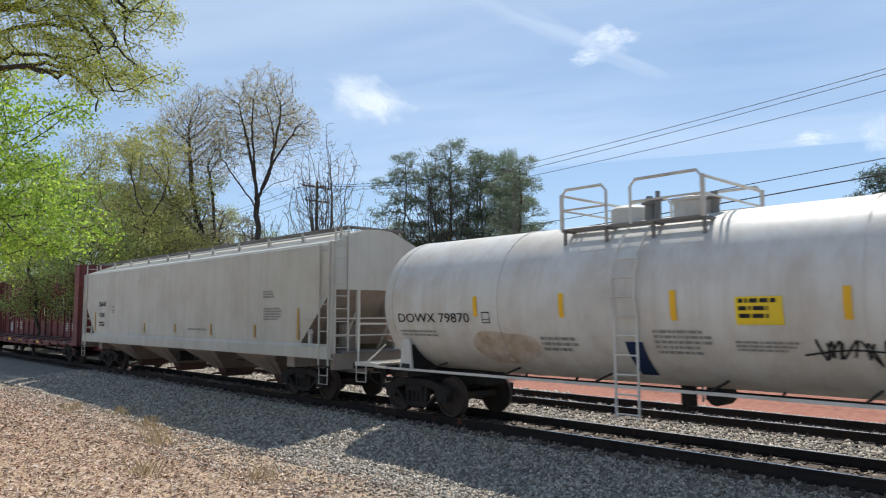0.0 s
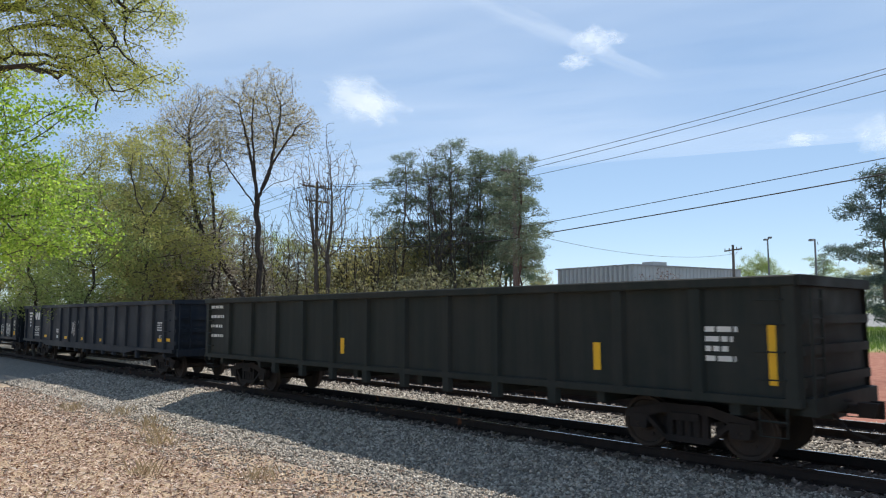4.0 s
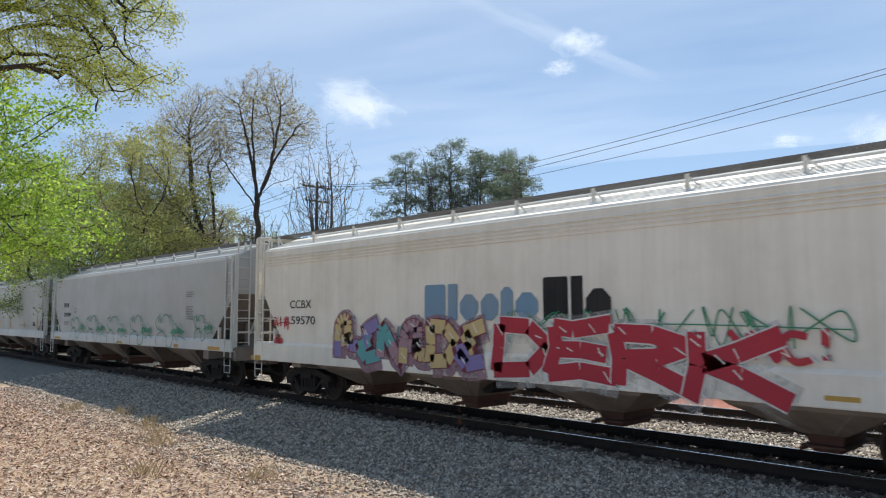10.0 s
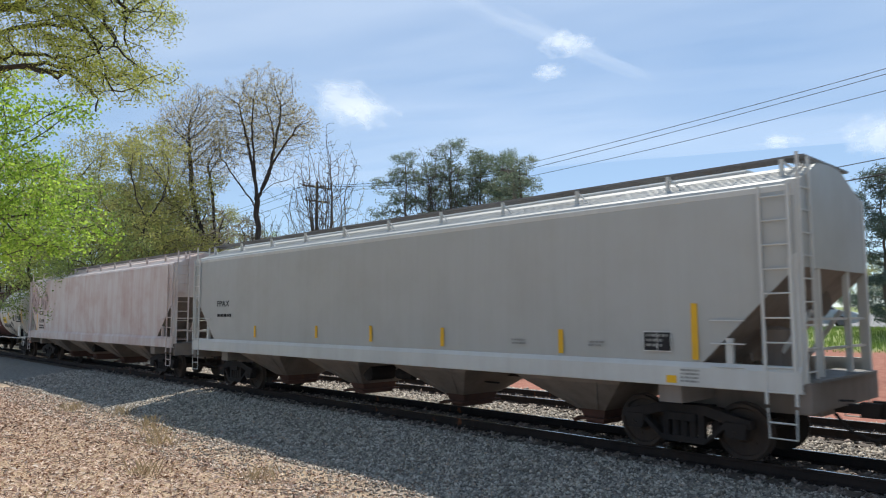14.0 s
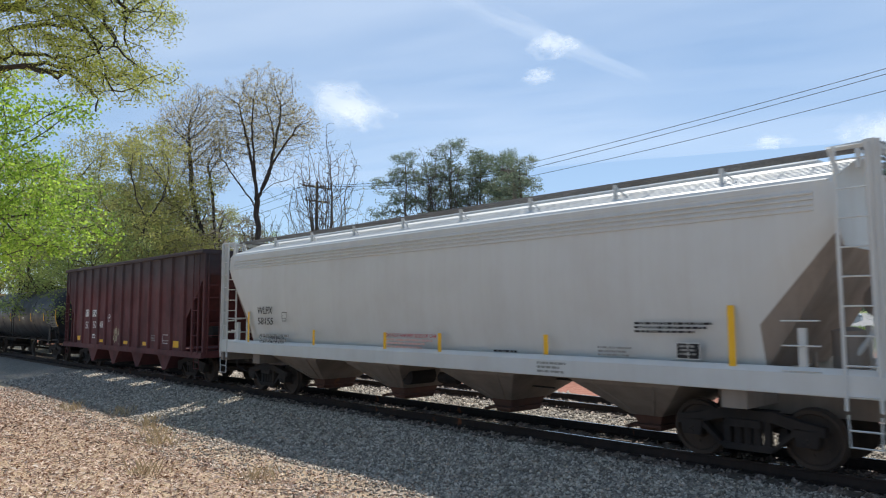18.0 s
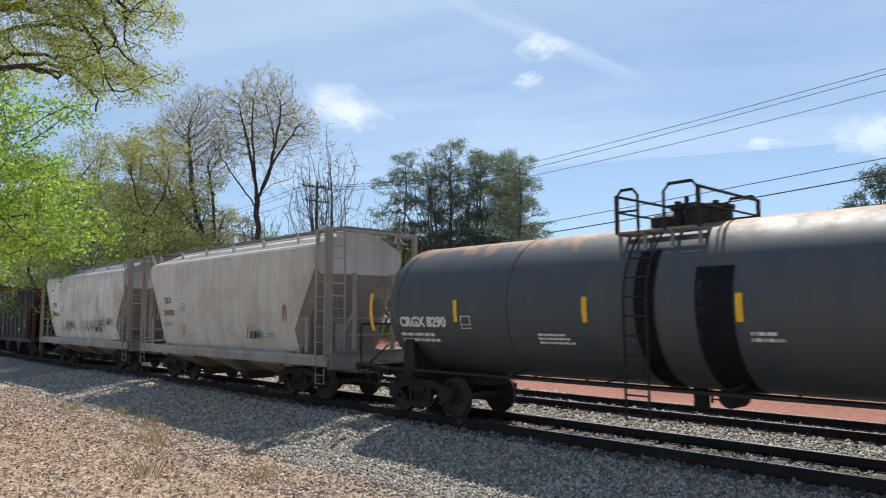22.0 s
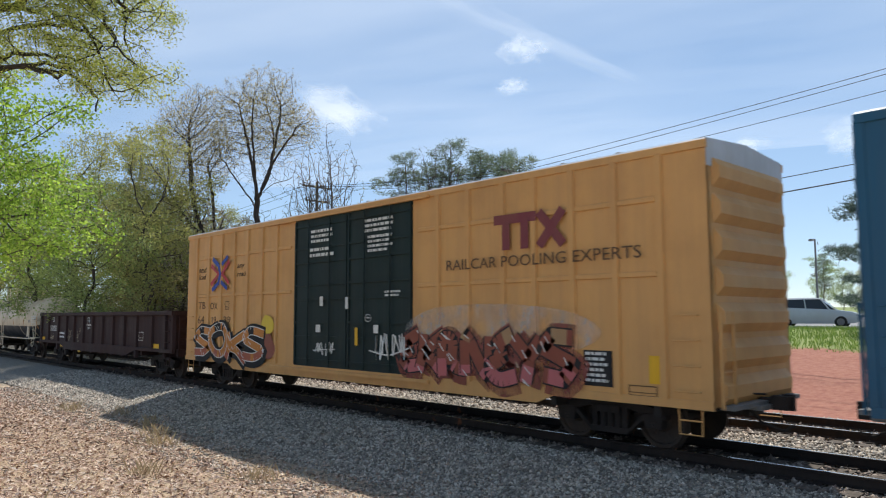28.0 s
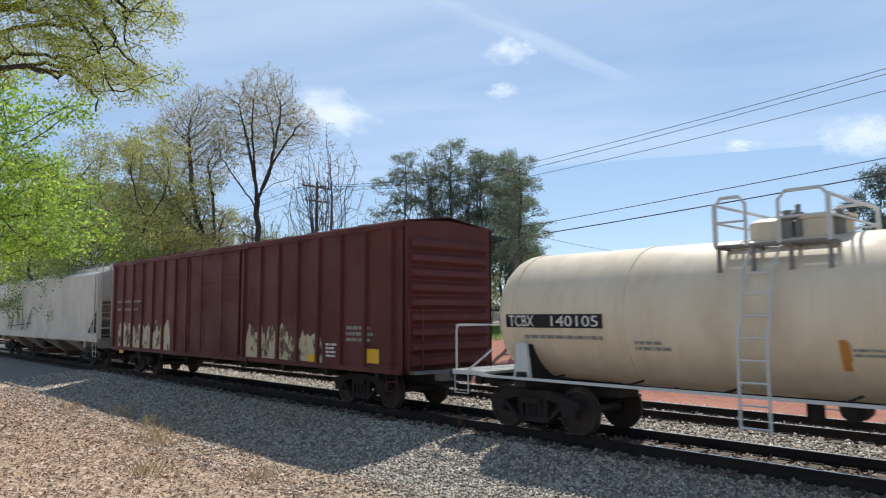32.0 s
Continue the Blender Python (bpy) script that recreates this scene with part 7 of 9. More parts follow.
PATCH_BLUE = paint("dark blue number patch", (0.02, 0.035, 0.09), (0.06, 0.06, 0.07), 0.3, 0, 0.6)
FADED_BLUE = paint("faded blue paint", (0.16, 0.28, 0.40), (0.3, 0.32, 0.33), 0.5, 0, 0.6)
PINK_MARK = paint("faded pink stencil", (0.62, 0.38, 0.34), (0.5, 0.4, 0.36), 0.4, 0, 0.6)
SEPIA_MARK = paint("sepia stencil paint", (0.10, 0.055, 0.03), (0.2, 0.11, 0.05), 0.4, 0, 0.6)
PAINT_RED = paint("sprayed red", (0.46, 0.035, 0.05), (0.3, 0.1, 0.09), 0.25, 0, 0.5)
PAINT_MAROON = paint("faded maroon logo paint", (0.20, 0.045, 0.055), (0.25, 0.12, 0.08), 0.35, 0, 0.6)
PAINT_RUSTRED = paint("sprayed brick red", (0.40, 0.10, 0.05), (0.25, 0.1, 0.07), 0.3, 0, 0.5)
PAINT_CRIMSON = paint("sprayed crimson", (0.42, 0.030, 0.050), (0.30, 0.05, 0.06), 0.3, 0, 0.5)
PAINT_WINE = paint("sprayed wine", (0.16, 0.025, 0.045), (0.2, 0.08, 0.08), 0.3, 0, 0.5)
PAINT_TAN = paint("sprayed tan", (0.40, 0.24, 0.12), (0.3, 0.18, 0.1), 0.3, 0, 0.5)
PAINT_BRICK = paint("sprayed brown red", (0.27, 0.075, 0.045), (0.2, 0.07, 0.05), 0.3, 0, 0.5)
PAINT_PINK = paint("sprayed coral pink", (0.50, 0.13, 0.13), (0.4, 0.2, 0.2), 0.3, 0, 0.5)
PAINT_ORANGE = paint("sprayed orange", (0.55, 0.20, 0.03), (0.35, 0.15, 0.06), 0.3, 0, 0.5)
PAINT_YELLOW = paint("sprayed yellow", (0.72, 0.52, 0.05), (0.45, 0.34, 0.1), 0.3, 0, 0.5)
PAINT_SAND = paint("sprayed sand", (0.56, 0.42, 0.20), (0.4, 0.32, 0.2), 0.3, 0, 0.5)
PAINT_TEAL = paint("sprayed teal", (0.10, 0.34, 0.36), (0.2, 0.3, 0.3), 0.3, 0, 0.5)
PAINT_PURPLE = paint("sprayed purple", (0.22, 0.18, 0.40), (0.25, 0.22, 0.3), 0.3, 0, 0.5)
PAINT_MAUVE = paint("sprayed mauve", (0.36, 0.22, 0.26), (0.3, 0.24, 0.24), 0.3, 0, 0.5)
PAINT_GREEN = paint("sprayed green", (0.03, 0.22, 0.11), (0.15, 0.28, 0.2), 0.3, 0, 0.5)
PAINT_PALE = paint("sprayed pale grey", (0.62, 0.62, 0.60), (0.45, 0.43, 0.4), 0.3, 0, 0.5)


def stained(name, colour, low=0.42, high=0.6, most=0.85):
    """A worn coat that has flaked away in patches: clear between its flecks."""
    m = paint(name, colour, [c * 0.6 for c in colour], 0.5, 0, 0.75)
    nt = m.node_tree
    f = ramp(nt, noised(nt, 2.4, 6, 0.7, (1, 1, 0.7)), [(low, (0, 0, 0)), (high, (most,) * 3)])
    nt.links.new(f, nt.nodes["Principled BSDF"].inputs["Alpha"])
    return m


PAINT_UMBER = paint("sprayed dull umber", (0.20, 0.085, 0.06), (0.26, 0.17, 0.13), 0.4, 0, 0.6)
STAIN_ORANGE = stained("ochre product stain", (0.52, 0.29, 0.08), 0.32, 0.72, 0.5)
STAIN_PINK = stained("pinkish chalk stain", (0.48, 0.27, 0.24), 0.36, 0.70, 0.7)
DRIP = stained("thin dark run of product", (0.10, 0.095, 0.09), 0.25, 0.75, 0.7)
TAR = stained("black tarry streak", (0.012, 0.013, 0.016), 0.20, 0.45, 0.95)
SOOT = stained("dark sooty streak", (0.13, 0.125, 0.12), 0.30, 0.75, 0.75)
FADED_CREAM = stained("flaking cream paint", (0.60, 0.52, 0.36), 0.38, 0.5, 0.9)
MIST_WHITE = stained("thin white overspray", (0.66, 0.65, 0.62), 0.34, 0.72, 0.55)
MIST_RED = stained("thin brick overspray", (0.30, 0.09, 0.07), 0.25, 0.55, 0.8)
MIST_MAUVE = stained("thin mauve overspray", (0.34, 0.20, 0.25), 0.25, 0.55, 0.8)
CREAM_FLAKE = stained("broad flaking cream primer", (0.52, 0.43, 0.25), 0.40, 0.47, 0.95)
GREY_FLAKE = stained("grey-green patched primer", (0.20, 0.19, 0.14), 0.38, 0.50, 0.9)
SIDE = {c: ("flat", 1.572) for c in (hop_b, hop_g, hop_h, hop_i, hop_k, hop_l, hop_n, hop_r, hop_s, hop_aa)}
SIDE.update({c: ("flat", 1.487) for c in (gon_d, gon_e, gon_f, gon_x)})
SIDE.update({c: ("flat", 1.525) for c in (coal_o, coal_t)})
SIDE.update({c: ("flat", 1.516) for c in (box_u, box_v, box_w, box_z)})
SIDE[beam] = ("flat", 0.055)
SIDE.update({tank_a: ("tank", 1.54, 2.555), tank_f: ("tank", 1.52, 2.505), tank_m: ("tank", 1.53, 2.51), tank_p: ("tank", 1.45, 2.42), tank_q: ("tank", 1.47, 2.46), tank_y: ("tank", 1.28, 2.14), tank_z: ("tank", 1.30, 2.26)})


def laid(name, car, me, mat, on=None, lift=0.0, under=None):
    """Lay a mesh drawn in (x, z) on the near side of a car; small y values stand proud of it."""
    kind = SIDE[car]
    n = len(me.vertices)
    co = np.empty(n * 3, np.float32)
    me.vertices.foreach_get("co", co)
    co = co.reshape(-1, 3)
    if kind[0] == "flat":
        base = on or kind[1]
        if base == 1.572 and co[:, 2].max() < 1.56:
            base = 1.604
        co[:, 1] -= base + lift
    else:
        r, axis = kind[1] + 0.014, kind[2]
        co[:, 1] -= np.sqrt(np.maximum(0.05, r * r - (co[:, 2] - axis) ** 2)) + lift
    me.vertices.foreach_set("co", co.ravel())
    if not me.materials:
        me.materials.append(mat)
    return part(name, me, mat, under or car)


def txt(car, x, z, width, height, words, mat, lift=0.0, fat=0.0, shear=0.0, on=None):
    me = lettering(words, 1.0, mat, fat=fat / max(height, 0.05), shear=shear)
    xs = [v.co.x for v in me.vertices]
    zs = [v.co.z for v in me.vertices]
    a, b, c, d = min(xs), max(xs), min(zs), max(zs)
    me.transform(Matrix.Translation((x, 0, z)) @ Matrix.Diagonal((width / (b - a), 1, height / (d - c), 1)) @ Matrix.Translation((-a, 0, -c)))
    return laid("lettering", car, me, mat, on, lift)


def quad(g, x0, x1, z0, z1, y=-0.002):
    """A thin flat patch, cut in rows so that it can follow a round side."""
    rows = max(1, int((z1 - z0) / 0.12))
    g.quadmesh([[(x0, y, z0 + (z1 - z0) * k / rows), (x1, y, z0 + (z1 - z0) * k / rows)] for k in range(rows + 1)], closed=False)
    return g


def strip(car, x0, x1, z0, z1, mat, on=None):
    if z1 - z0 > x1 - x0 and (SIDE[car][0] == "tank" or SIDE[car][1] in (1.572, 1.525)):
        x0, x1 = (x0 + x1) / 2 - 0.055, (x0 + x1) / 2 + 0.055
    return laid("reflective_strip", car, quad(Geo(), x0, x1, z0, z1).mesh("reflective_strip"), mat, on)


def lines(car, x0, x1, z0, z1, rows, mat, on=None):
    rng, g = random.Random(int((x0 + z0) * 1000)), Geo()
    pitch = (z1 - z0) / rows
    size = min(pitch * 0.55, 0.09)
    for k in range(rows):
        at, stop = x0, x0 + (x1 - x0) * rng.uniform(0.72, 1.0)
        while at < stop:
            w = size * rng.choice((0.6, 1.2, 2.0, 2.8))
            quad(g, at, min(stop, at + w), z1 - k * pitch - size, z1 - k * pitch)
            at += w + size * 0.45
    return tagged(laid("stencil_block", car, g.mesh("stencil_block"), mat, on), kind="stuff")


def outline(car, x0, x1, z0, z1, mat, on=None, w=0.018):
    g = Geo()
    for a, b, c, d in ((x0, x1, z0, z0 + w), (x0, x1, z1 - w, z1), (x0, x0 + w, z0, z1), (x1 - w, x1, z0, z1), (x0, x1, (z0 * 0.7 + z1 * 0.3), (z0 * 0.7 + z1 * 0.3) + w * 0.7)):
        quad(g, a, b, c, d)
    return laid("stencil_box", car, g.mesh("stencil_box"), mat, on)


def ring(car, x0, x1, z0, z1, mat, on=None):
    n, cx, cz, rx, rz = 20, (x0 + x1) / 2, (z0 + z1) / 2, (x1 - x0) / 2, (z1 - z0) / 2
    g = Geo()
    g.quadmesh([[(cx + rx * f * math.cos(6.2832 * k / n), -0.002, cz + rz * f * math.sin(6.2832 * k / n)) for k in range(n + 1)] for f in (0.86, 1.0)], closed=False)
    quad(g, cx - rx * 0.4, cx + rx * 0.4, cz - rz * 0.1, cz + rz * 0.25)
    return laid("round_emblem", car, g.mesh("round_emblem"), mat, on)


def plate(car, x0, x1, z0, z1, mat, on=None):
    """Black consolidated stencil with a divided white border."""
    laid("stencil_panel", car, quad(Geo(), x0, x1, z0, z1).mesh("stencil_panel"), BLACK_MARK, on)
    w = 0.012
    g = Geo()
    for a, b, c, d in ((x0, x1, z0, z0 + w), (x0, x1, z1 - w, z1), (x0, x0 + w, z0, z1), (x1 - w, x1, z0, z1), ((x0 + x1) / 2 - w / 2, (x0 + x1) / 2 + w / 2, z0, z1)):
        quad(g, a, b, c, d)
    laid("stencil_border", car, g.mesh("stencil_border"), WHITE_MARK, on, 0.004)
    lines(car, x0 + 0.05, x1 - 0.05, z0 + 0.04, z1 - 0.04, 3, GREY_MARK, on).location.y = -0.004


def lined_plate(car, x0, x1, z0, z1, mat, on=None):
    laid("stencil_panel", car, quad(Geo(), x0, x1, z0, z1).mesh("stencil_panel"), mat, on)
    ob = lines(car, x0 + 0.04, x1 - 0.04, z0 + 0.03, z1 - 0.03, 6, WHITE_MARK if mat == BLACK_MARK else BLACK_MARK, on)
    ob.location.y = -0.004


def sign(car, x0, x1, z0, z1, mat, on=None):
    laid("safety_sign", car, quad(Geo(), x0, x1, z0, z1).mesh("safety_sign"), mat, on)
    ob = lines(car, x0 + 0.05, x1 - 0.05, z0 + 0.05, z1 - 0.03, 3, BLACK_MARK, on)
    ob.location.y = -0.004


def brand_bars(car, x0, x1, z0, z1, mat, on=None, sizes=((1.2, 1.0), (0.55, 1.0), (1.0, 0.7), (0.95, 0.7))):
    """A brand name reduced to plain upright blocks, each as wide and tall as its sign."""
    at, unit = x0, (x1 - x0) / sum(w for w, _ in sizes)
    for w, tall in sizes:
        a, b, c = at + unit * w * 0.07, at + unit * w * 0.93, z0 + (z1 - z0) * tall
        k = min(b - a, c - z0) * (0.32 if tall < 1 else 0.06)
        ring_pts = [(a + k, z0), (b - k, z0), (b, z0 + k), (b, c - k), (b - k, c), (a + k, c), (a, c - k), (a, z0 + k)]
        g = Geo()
        g.v = [(x, -0.002, z) for x, z in ring_pts]
        g.f = [tuple(range(8))]
        laid("brand_mark", car, g.mesh("brand_mark"), mat, on)
        at += unit * w


def brand_block(car, x0, x1, z0, z1, mat, on=None):
    return laid("brand_mark", car, quad(Geo(), x0, x1, z0, z1).mesh("brand_mark"), mat, on)


def tar_band(car, x0, x1, z0, z1, mat, on=None):
    return laid("tar_streak", car, quad(Geo(), x0, x1, z0, z1).mesh("tar_streak"), mat, on)


def emblem(car, x0, x1, z0, z1, mat, on=None):
    """A logo as plain slanted stripes."""
    g = Geo()
    for k in range(5):
        z = z1 - (z1 - z0) * k / 5
        a = x0 + (x1 - x0) * 0.08 * k
        o = len(g.v)
        h = (z1 - z0) / 9
        g.v += [(a, -0.002, z - h), (x1 - (x1 - x0) * (0.1 * k), -0.002, z - h), (x1 - (x1 - x0) * (0.1 * k) + 0.05, -0.002, z), (a + 0.05, -0.002, z)]
        g.f.append((o, o + 1, o + 2, o + 3))
    return laid("logo_mark", car, g.mesh("logo_mark"), mat, on)


def monogram(car, x0, x1, z0, z1, mat, on=None):
    """A two-part logo as plain slanted blocks."""
    g = Geo()
    w, s = (x1 - x0), 0.12 * (x1 - x0)
    for a, b in ((0.0, 0.16), (0.30, 0.46), (0.56, 0.88)):
        o = len(g.v)
        g.v += [(x0 + a * w, -0.002, z0), (x0 + b * w, -0.002, z0), (x0 + b * w + s, -0.002, z1), (x0 + a * w + s, -0.002, z1)]
        g.f.append((o, o + 1, o + 2, o + 3))
    o = len(g.v)
    g.v += [(x0 + 0.14 * w + s, -0.003, z1), (x0 + 0.02 * w + s, -0.003, z1), (x0 + 0.32 * w, -0.003, z0), (x0 + 0.44 * w, -0.003, z0)]
    g.f.append((o, o + 1, o + 2, o + 3))
    return laid("logo_mark", car, g.mesh("logo_mark"), mat, on)


def crossed_arrows(car, x0, x1, z0, z1, mat, on=None):
    """A logo as plain bent bars that cross, red and blue."""
    w, h = x1 - x0, z1 - z0
    at = lambda a, b: (x0 + a * w, z0 + b * h)
    red, blue = Geo(), Geo()
    ribbon(red, [at(0.0, 0.78), at(0.42, 0.5), at(0.0, 0.18)], 0.15, -0.002)
    ribbon(red, [at(1.0, 0.86), at(0.62, 0.5), at(1.0, 0.2)], 0.15, -0.002)
    ribbon(blue, [at(0.08, 0.98), at(0.42, 0.76), at(0.52, 0.5), at(0.42, 0.22), at(0.08, 0.02)], 0.15, -0.004)
    ribbon(blue, [at(0.60, 0.78), at(0.92, 1.0)], 0.13, -0.004)
    ribbon(blue, [at(0.56, 0.26), at(0.92, 0.04)], 0.13, -0.004)
    laid("logo_mark", car, red.mesh("logo_mark"), PAINT_RED, on)
    laid("logo_mark", car, blue.mesh("logo_mark"), LOGO_BLUE, on)


def ribbon(g, pts, width, y=-0.002):
    """A painted stroke of even width along a line of (x, z)."""
    pts = [Vector((a, 0, b)) for a, b in pts]
    ring_a, ring_b = [], []
    for i, p in enumerate(pts):
        d = pts[min(i + 1, len(pts) - 1)] - pts[max(i - 1, 0)]
        nrm = Vector((-d.z, 0, d.x)).normalized() if d.length > 1e-6 else Vector((0, 0, 1))
        ring_a.append((p.x + nrm.x * width / 2, y, p.z + nrm.z * width / 2))
        ring_b.append((p.x - nrm.x * width / 2, y, p.z - nrm.z * width / 2))
    g.quadmesh([ring_a, ring_b], closed=False)


def curved(pts, per=6, closed=False):
    out = []
    n = len(pts)
    for i in range(n if closed else n - 1):
        p = [pts[(i + k) % n] if closed else pts[min(max(i + k, 0), n - 1)] for k in (-1, 0, 1, 2)]
        for j in range(per):
            t = j / per
            out.append(tuple(0.5 * (2 * p[1][c] + (p[2][c] - p[0][c]) * t + (2 * p[0][c] - 5 * p[1][c] + 4 * p[2][c] - p[3][c]) * t * t + (3 * p[1][c] - p[0][c] - 3 * p[2][c] + p[3][c]) * t ** 3) for c in (0, 1)))
    out.append(out[0] if closed else tuple(pts[-1]))
    return out


def scrawl(car, x0, x1, z0, z1, mat, seed, letters, on=None, width=None):
    """A quick sprayed tag: tall looping strokes, letter by letter."""
    rng, g = random.Random(seed), Geo()
    w = (x1 - x0) / letters
    width = width or max(0.022, min(0.045, 0.05 * (z1 - z0) / 0.6))
    for k in range(letters):
        a = x0 + k * w
        pts = []
        for j in range(rng.randint(4, 6)):
            pts.append((a + w * rng.uniform(-0.1, 1.1), z1 - rng.uniform(0, 0.15) * (z1 - z0) if j % 2 == 0 else z0 + rng.uniform(0, 0.35) * (z1 - z0)))
        ribbon(g, curved(pts, 9), width, -0.002 - 0.0004 * k)
    ribbon(g, curved([(x0 - 0.05, z0 + (z1 - z0) * 0.35), ((x0 + x1) / 2, z0 + (z1 - z0) * rng.uniform(0.2, 0.6)), (x1 + 0.05, z0 + (z1 - z0) * 0.5)], 8), width * 0.8, -0.005)
    return laid("sprayed_tag", car, g.mesh("sprayed_tag"), mat, on)


def cloud_scrawl(car, x0, x1, z0, z1, mat, seed, on=None):
    """A sprayed outline of round lobes with a jagged tail and some hatching."""
    rng, g = random.Random(seed), Geo()
    w, h = x1 - x0, z1 - z0
    at = lambda pts: [(x0 + w * a + rng.gauss(0, 0.006 * w), z0 + h * b + rng.gauss(0, 0.012 * h)) for a, b in pts]
    ribbon(g, curved(at([(0.05, 0.02), (0.02, 0.22), (0.10, 0.40), (0.27, 0.46), (0.10, 0.52), (0.0, 0.74), (0.08, 0.92), (0.13, 0.76), (0.15, 1.0), (0.20, 0.74), (0.26, 0.90), (0.38, 0.98), (0.48, 0.86), (0.50, 0.66)]), 7), 0.034)
    ribbon(g, curved(at([(0.30, 0.46), (0.33, 0.30), (0.40, 0.34), (0.38, 0.10), (0.46, -0.02), (0.58, 0.08), (0.60, 0.34), (0.50, 0.46)]), 7), 0.034, -0.003)
    ribbon(g, at([(0.46, 0.92), (0.54, 0.98), (0.52, 0.80), (0.58, 0.86), (0.55, 0.62), (0.66, 0.70), (0.76, 0.58), (0.80, 0.74), (0.96, 0.44), (0.88, 0.46), (1.0, 0.24), (0.80, 0.34), (0.74, 0.20), (0.66, 0.36), (0.56, 0.40)]), 0.028, -0.003)
    for k in range(4):
        a = 0.56 + 0.09 * k
        ribbon(g, at([(a, 0.58 - 0.03 * k), (a + 0.06, 0.42 - 0.03 * k), (a + 0.02, 0.50), (a + 0.09, 0.54 - 0.05 * k)]), 0.026, -0.0035)
    for k in range(4):
        a = x0 + w * (0.56 + 0.08 * k)
        quad(g, a, a + w * 0.07, z0 + h * 0.42, z0 + h * rng.uniform(0.5, 0.62), -0.004)
    return laid("sprayed_tag", car, g.mesh("sprayed_tag"), mat, on)


STROKES = (
    (((1.0, 0.92), (0.35, 1.0), (0.02, 0.72), (0.5, 0.52), (0.98, 0.32), (0.62, 0.02), (0.0, 0.08)),),
    (((0.5, 1.0), (0.1, 0.82), (0.0, 0.4), (0.3, 0.02), (0.75, 0.05), (1.0, 0.5), (0.85, 0.92), (0.5, 1.0)),),
    (((0.1, 1.05), (0.16, 0.5), (0.02, -0.05)), ((1.05, 1.0), (0.55, 0.72), (0.2, 0.5), (0.6, 0.28), (1.1, -0.1))),
    (((1.0, 1.0), (0.4, 0.92), (0.06, 0.98), (0.12, 0.5), (0.0, 0.02), (0.5, 0.1), (1.05, 0.0)), ((0.15, 0.5), (0.5, 0.56), (0.9, 0.5))),
    (((0.05, -0.05), (0.12, 0.5), (0.05, 1.0), (0.6, 1.02), (0.98, 0.78), (0.6, 0.52), (0.2, 0.5), (0.6, 0.25), (1.1, -0.12)),),
    (((0.1, -0.02), (0.12, 0.5), (0.04, 1.0), (0.6, 0.96), (1.0, 0.55), (0.7, 0.06), (0.1, 0.0)),),
    (((0.0, 0.0), (0.1, 0.95), (0.55, 1.02), (0.5, 0.4), (1.0, 0.3)), ((0.2, 0.5), (0.7, 0.62))),
    (((0.9, 1.05), (0.3, 0.8), (0.55, 0.5), (0.05, 0.3), (0.4, 0.0), (1.0, 0.12)),),
    (((0.0, 1.0), (0.5, 0.5), (1.0, 1.0)), ((0.5, 0.5), (0.4, 0.0))),
    (((0.05, 0.0), (0.1, 1.0), (0.9, 0.0), (1.0, 1.0)),),
    (((0.95, 0.9), (0.4, 1.0), (0.05, 0.5), (0.4, 0.0), (1.0, 0.12)),),
    (((0.5, 1.0), (0.5, 0.35)), ((0.5, 0.12), (0.5, -0.02))),
)


def bubble(car, x0, x1, z0, z1, fills, edge, shapes, seed, back=None, on=None, rim=0.09, fat=0.23):
    """Large sprayed lettering: broad slanted strokes that overlap, with a thick outline and a dark backing."""
    rng = random.Random(seed)
    letters = len(shapes)
    w, h = (x1 - x0) / letters, z1 - z0
    thick = min(fat, 0.78 * fat * h)
    graded = len(fills) == 3
    backs = Geo()
    for k in range(letters):
        y = -0.004 - 0.002 * k
        lean = rng.uniform(-0.12, 0.18)
        lift, tall = rng.uniform(-0.07, 0.05) * h, rng.uniform(0.82, 0.98)
        edges, glints = Geo(), Geo()
        coats = [Geo() for _ in fills]
        for stroke in STROKES[shapes[k]]:
            pts = [(x0 + (k - 0.04 + a * 1.02 + lean * (b - 0.5)) * w + rng.gauss(0, 0.02) * w, z0 + lift + h * (0.13 + tall * 0.74 * b) + rng.gauss(0, 0.02) * h) for a, b in stroke]
            line = curved(pts, 4) if rng.random() < 0.55 else [(a + (c - a) * j / 4, b + (d - b) * j / 4) for (a, b), (c, d) in zip(pts, pts[1:]) for j in range(4)] + [pts[-1]]
            ribbon(backs, [(a + 0.06, b - 0.05) for a, b in line], thick + 0.30, -0.002 - 0.0002 * k)
            ribbon(edges, line, thick + rim, y)
            for j in range(len(line) - 1):
                f = ((line[j][1] + line[j + 1][1]) / 2 - z0) / h
                i = (0 if f > 0.80 + rng.gauss(0, 0.05) else 1 if f > 0.27 + rng.gauss(0, 0.05) else 2) if graded else (k + (1 if f < 0.4 + rng.gauss(0, 0.05) else 0)) % len(fills)
                ribbon(coats[i], line[j:j + 2], thick, y - 0.001)
            for _ in range(3):
                a, b = rng.choice(line)
                ribbon(glints, [(a - rng.uniform(0.03, 0.1), b + rng.uniform(0.02, 0.12)), (a + rng.uniform(0.03, 0.1), b - rng.uniform(0.02, 0.1))], 0.022, y - 0.0015)
        letter = laid("sprayed_letter", car, edges.mesh("sprayed_letter"), edge, on)
        for g, mat in zip(coats, fills):
            if g.f:
                laid("letter_coat", car, g.mesh("letter_coat"), mat, on, 0.0, letter)
        laid("letter_glint", car, glints.mesh("letter_glint"), WHITE_MARK, on, 0.0, letter)
    if back:
        laid("sprayed_backing", car, backs.mesh("sprayed_backing"), back, on)


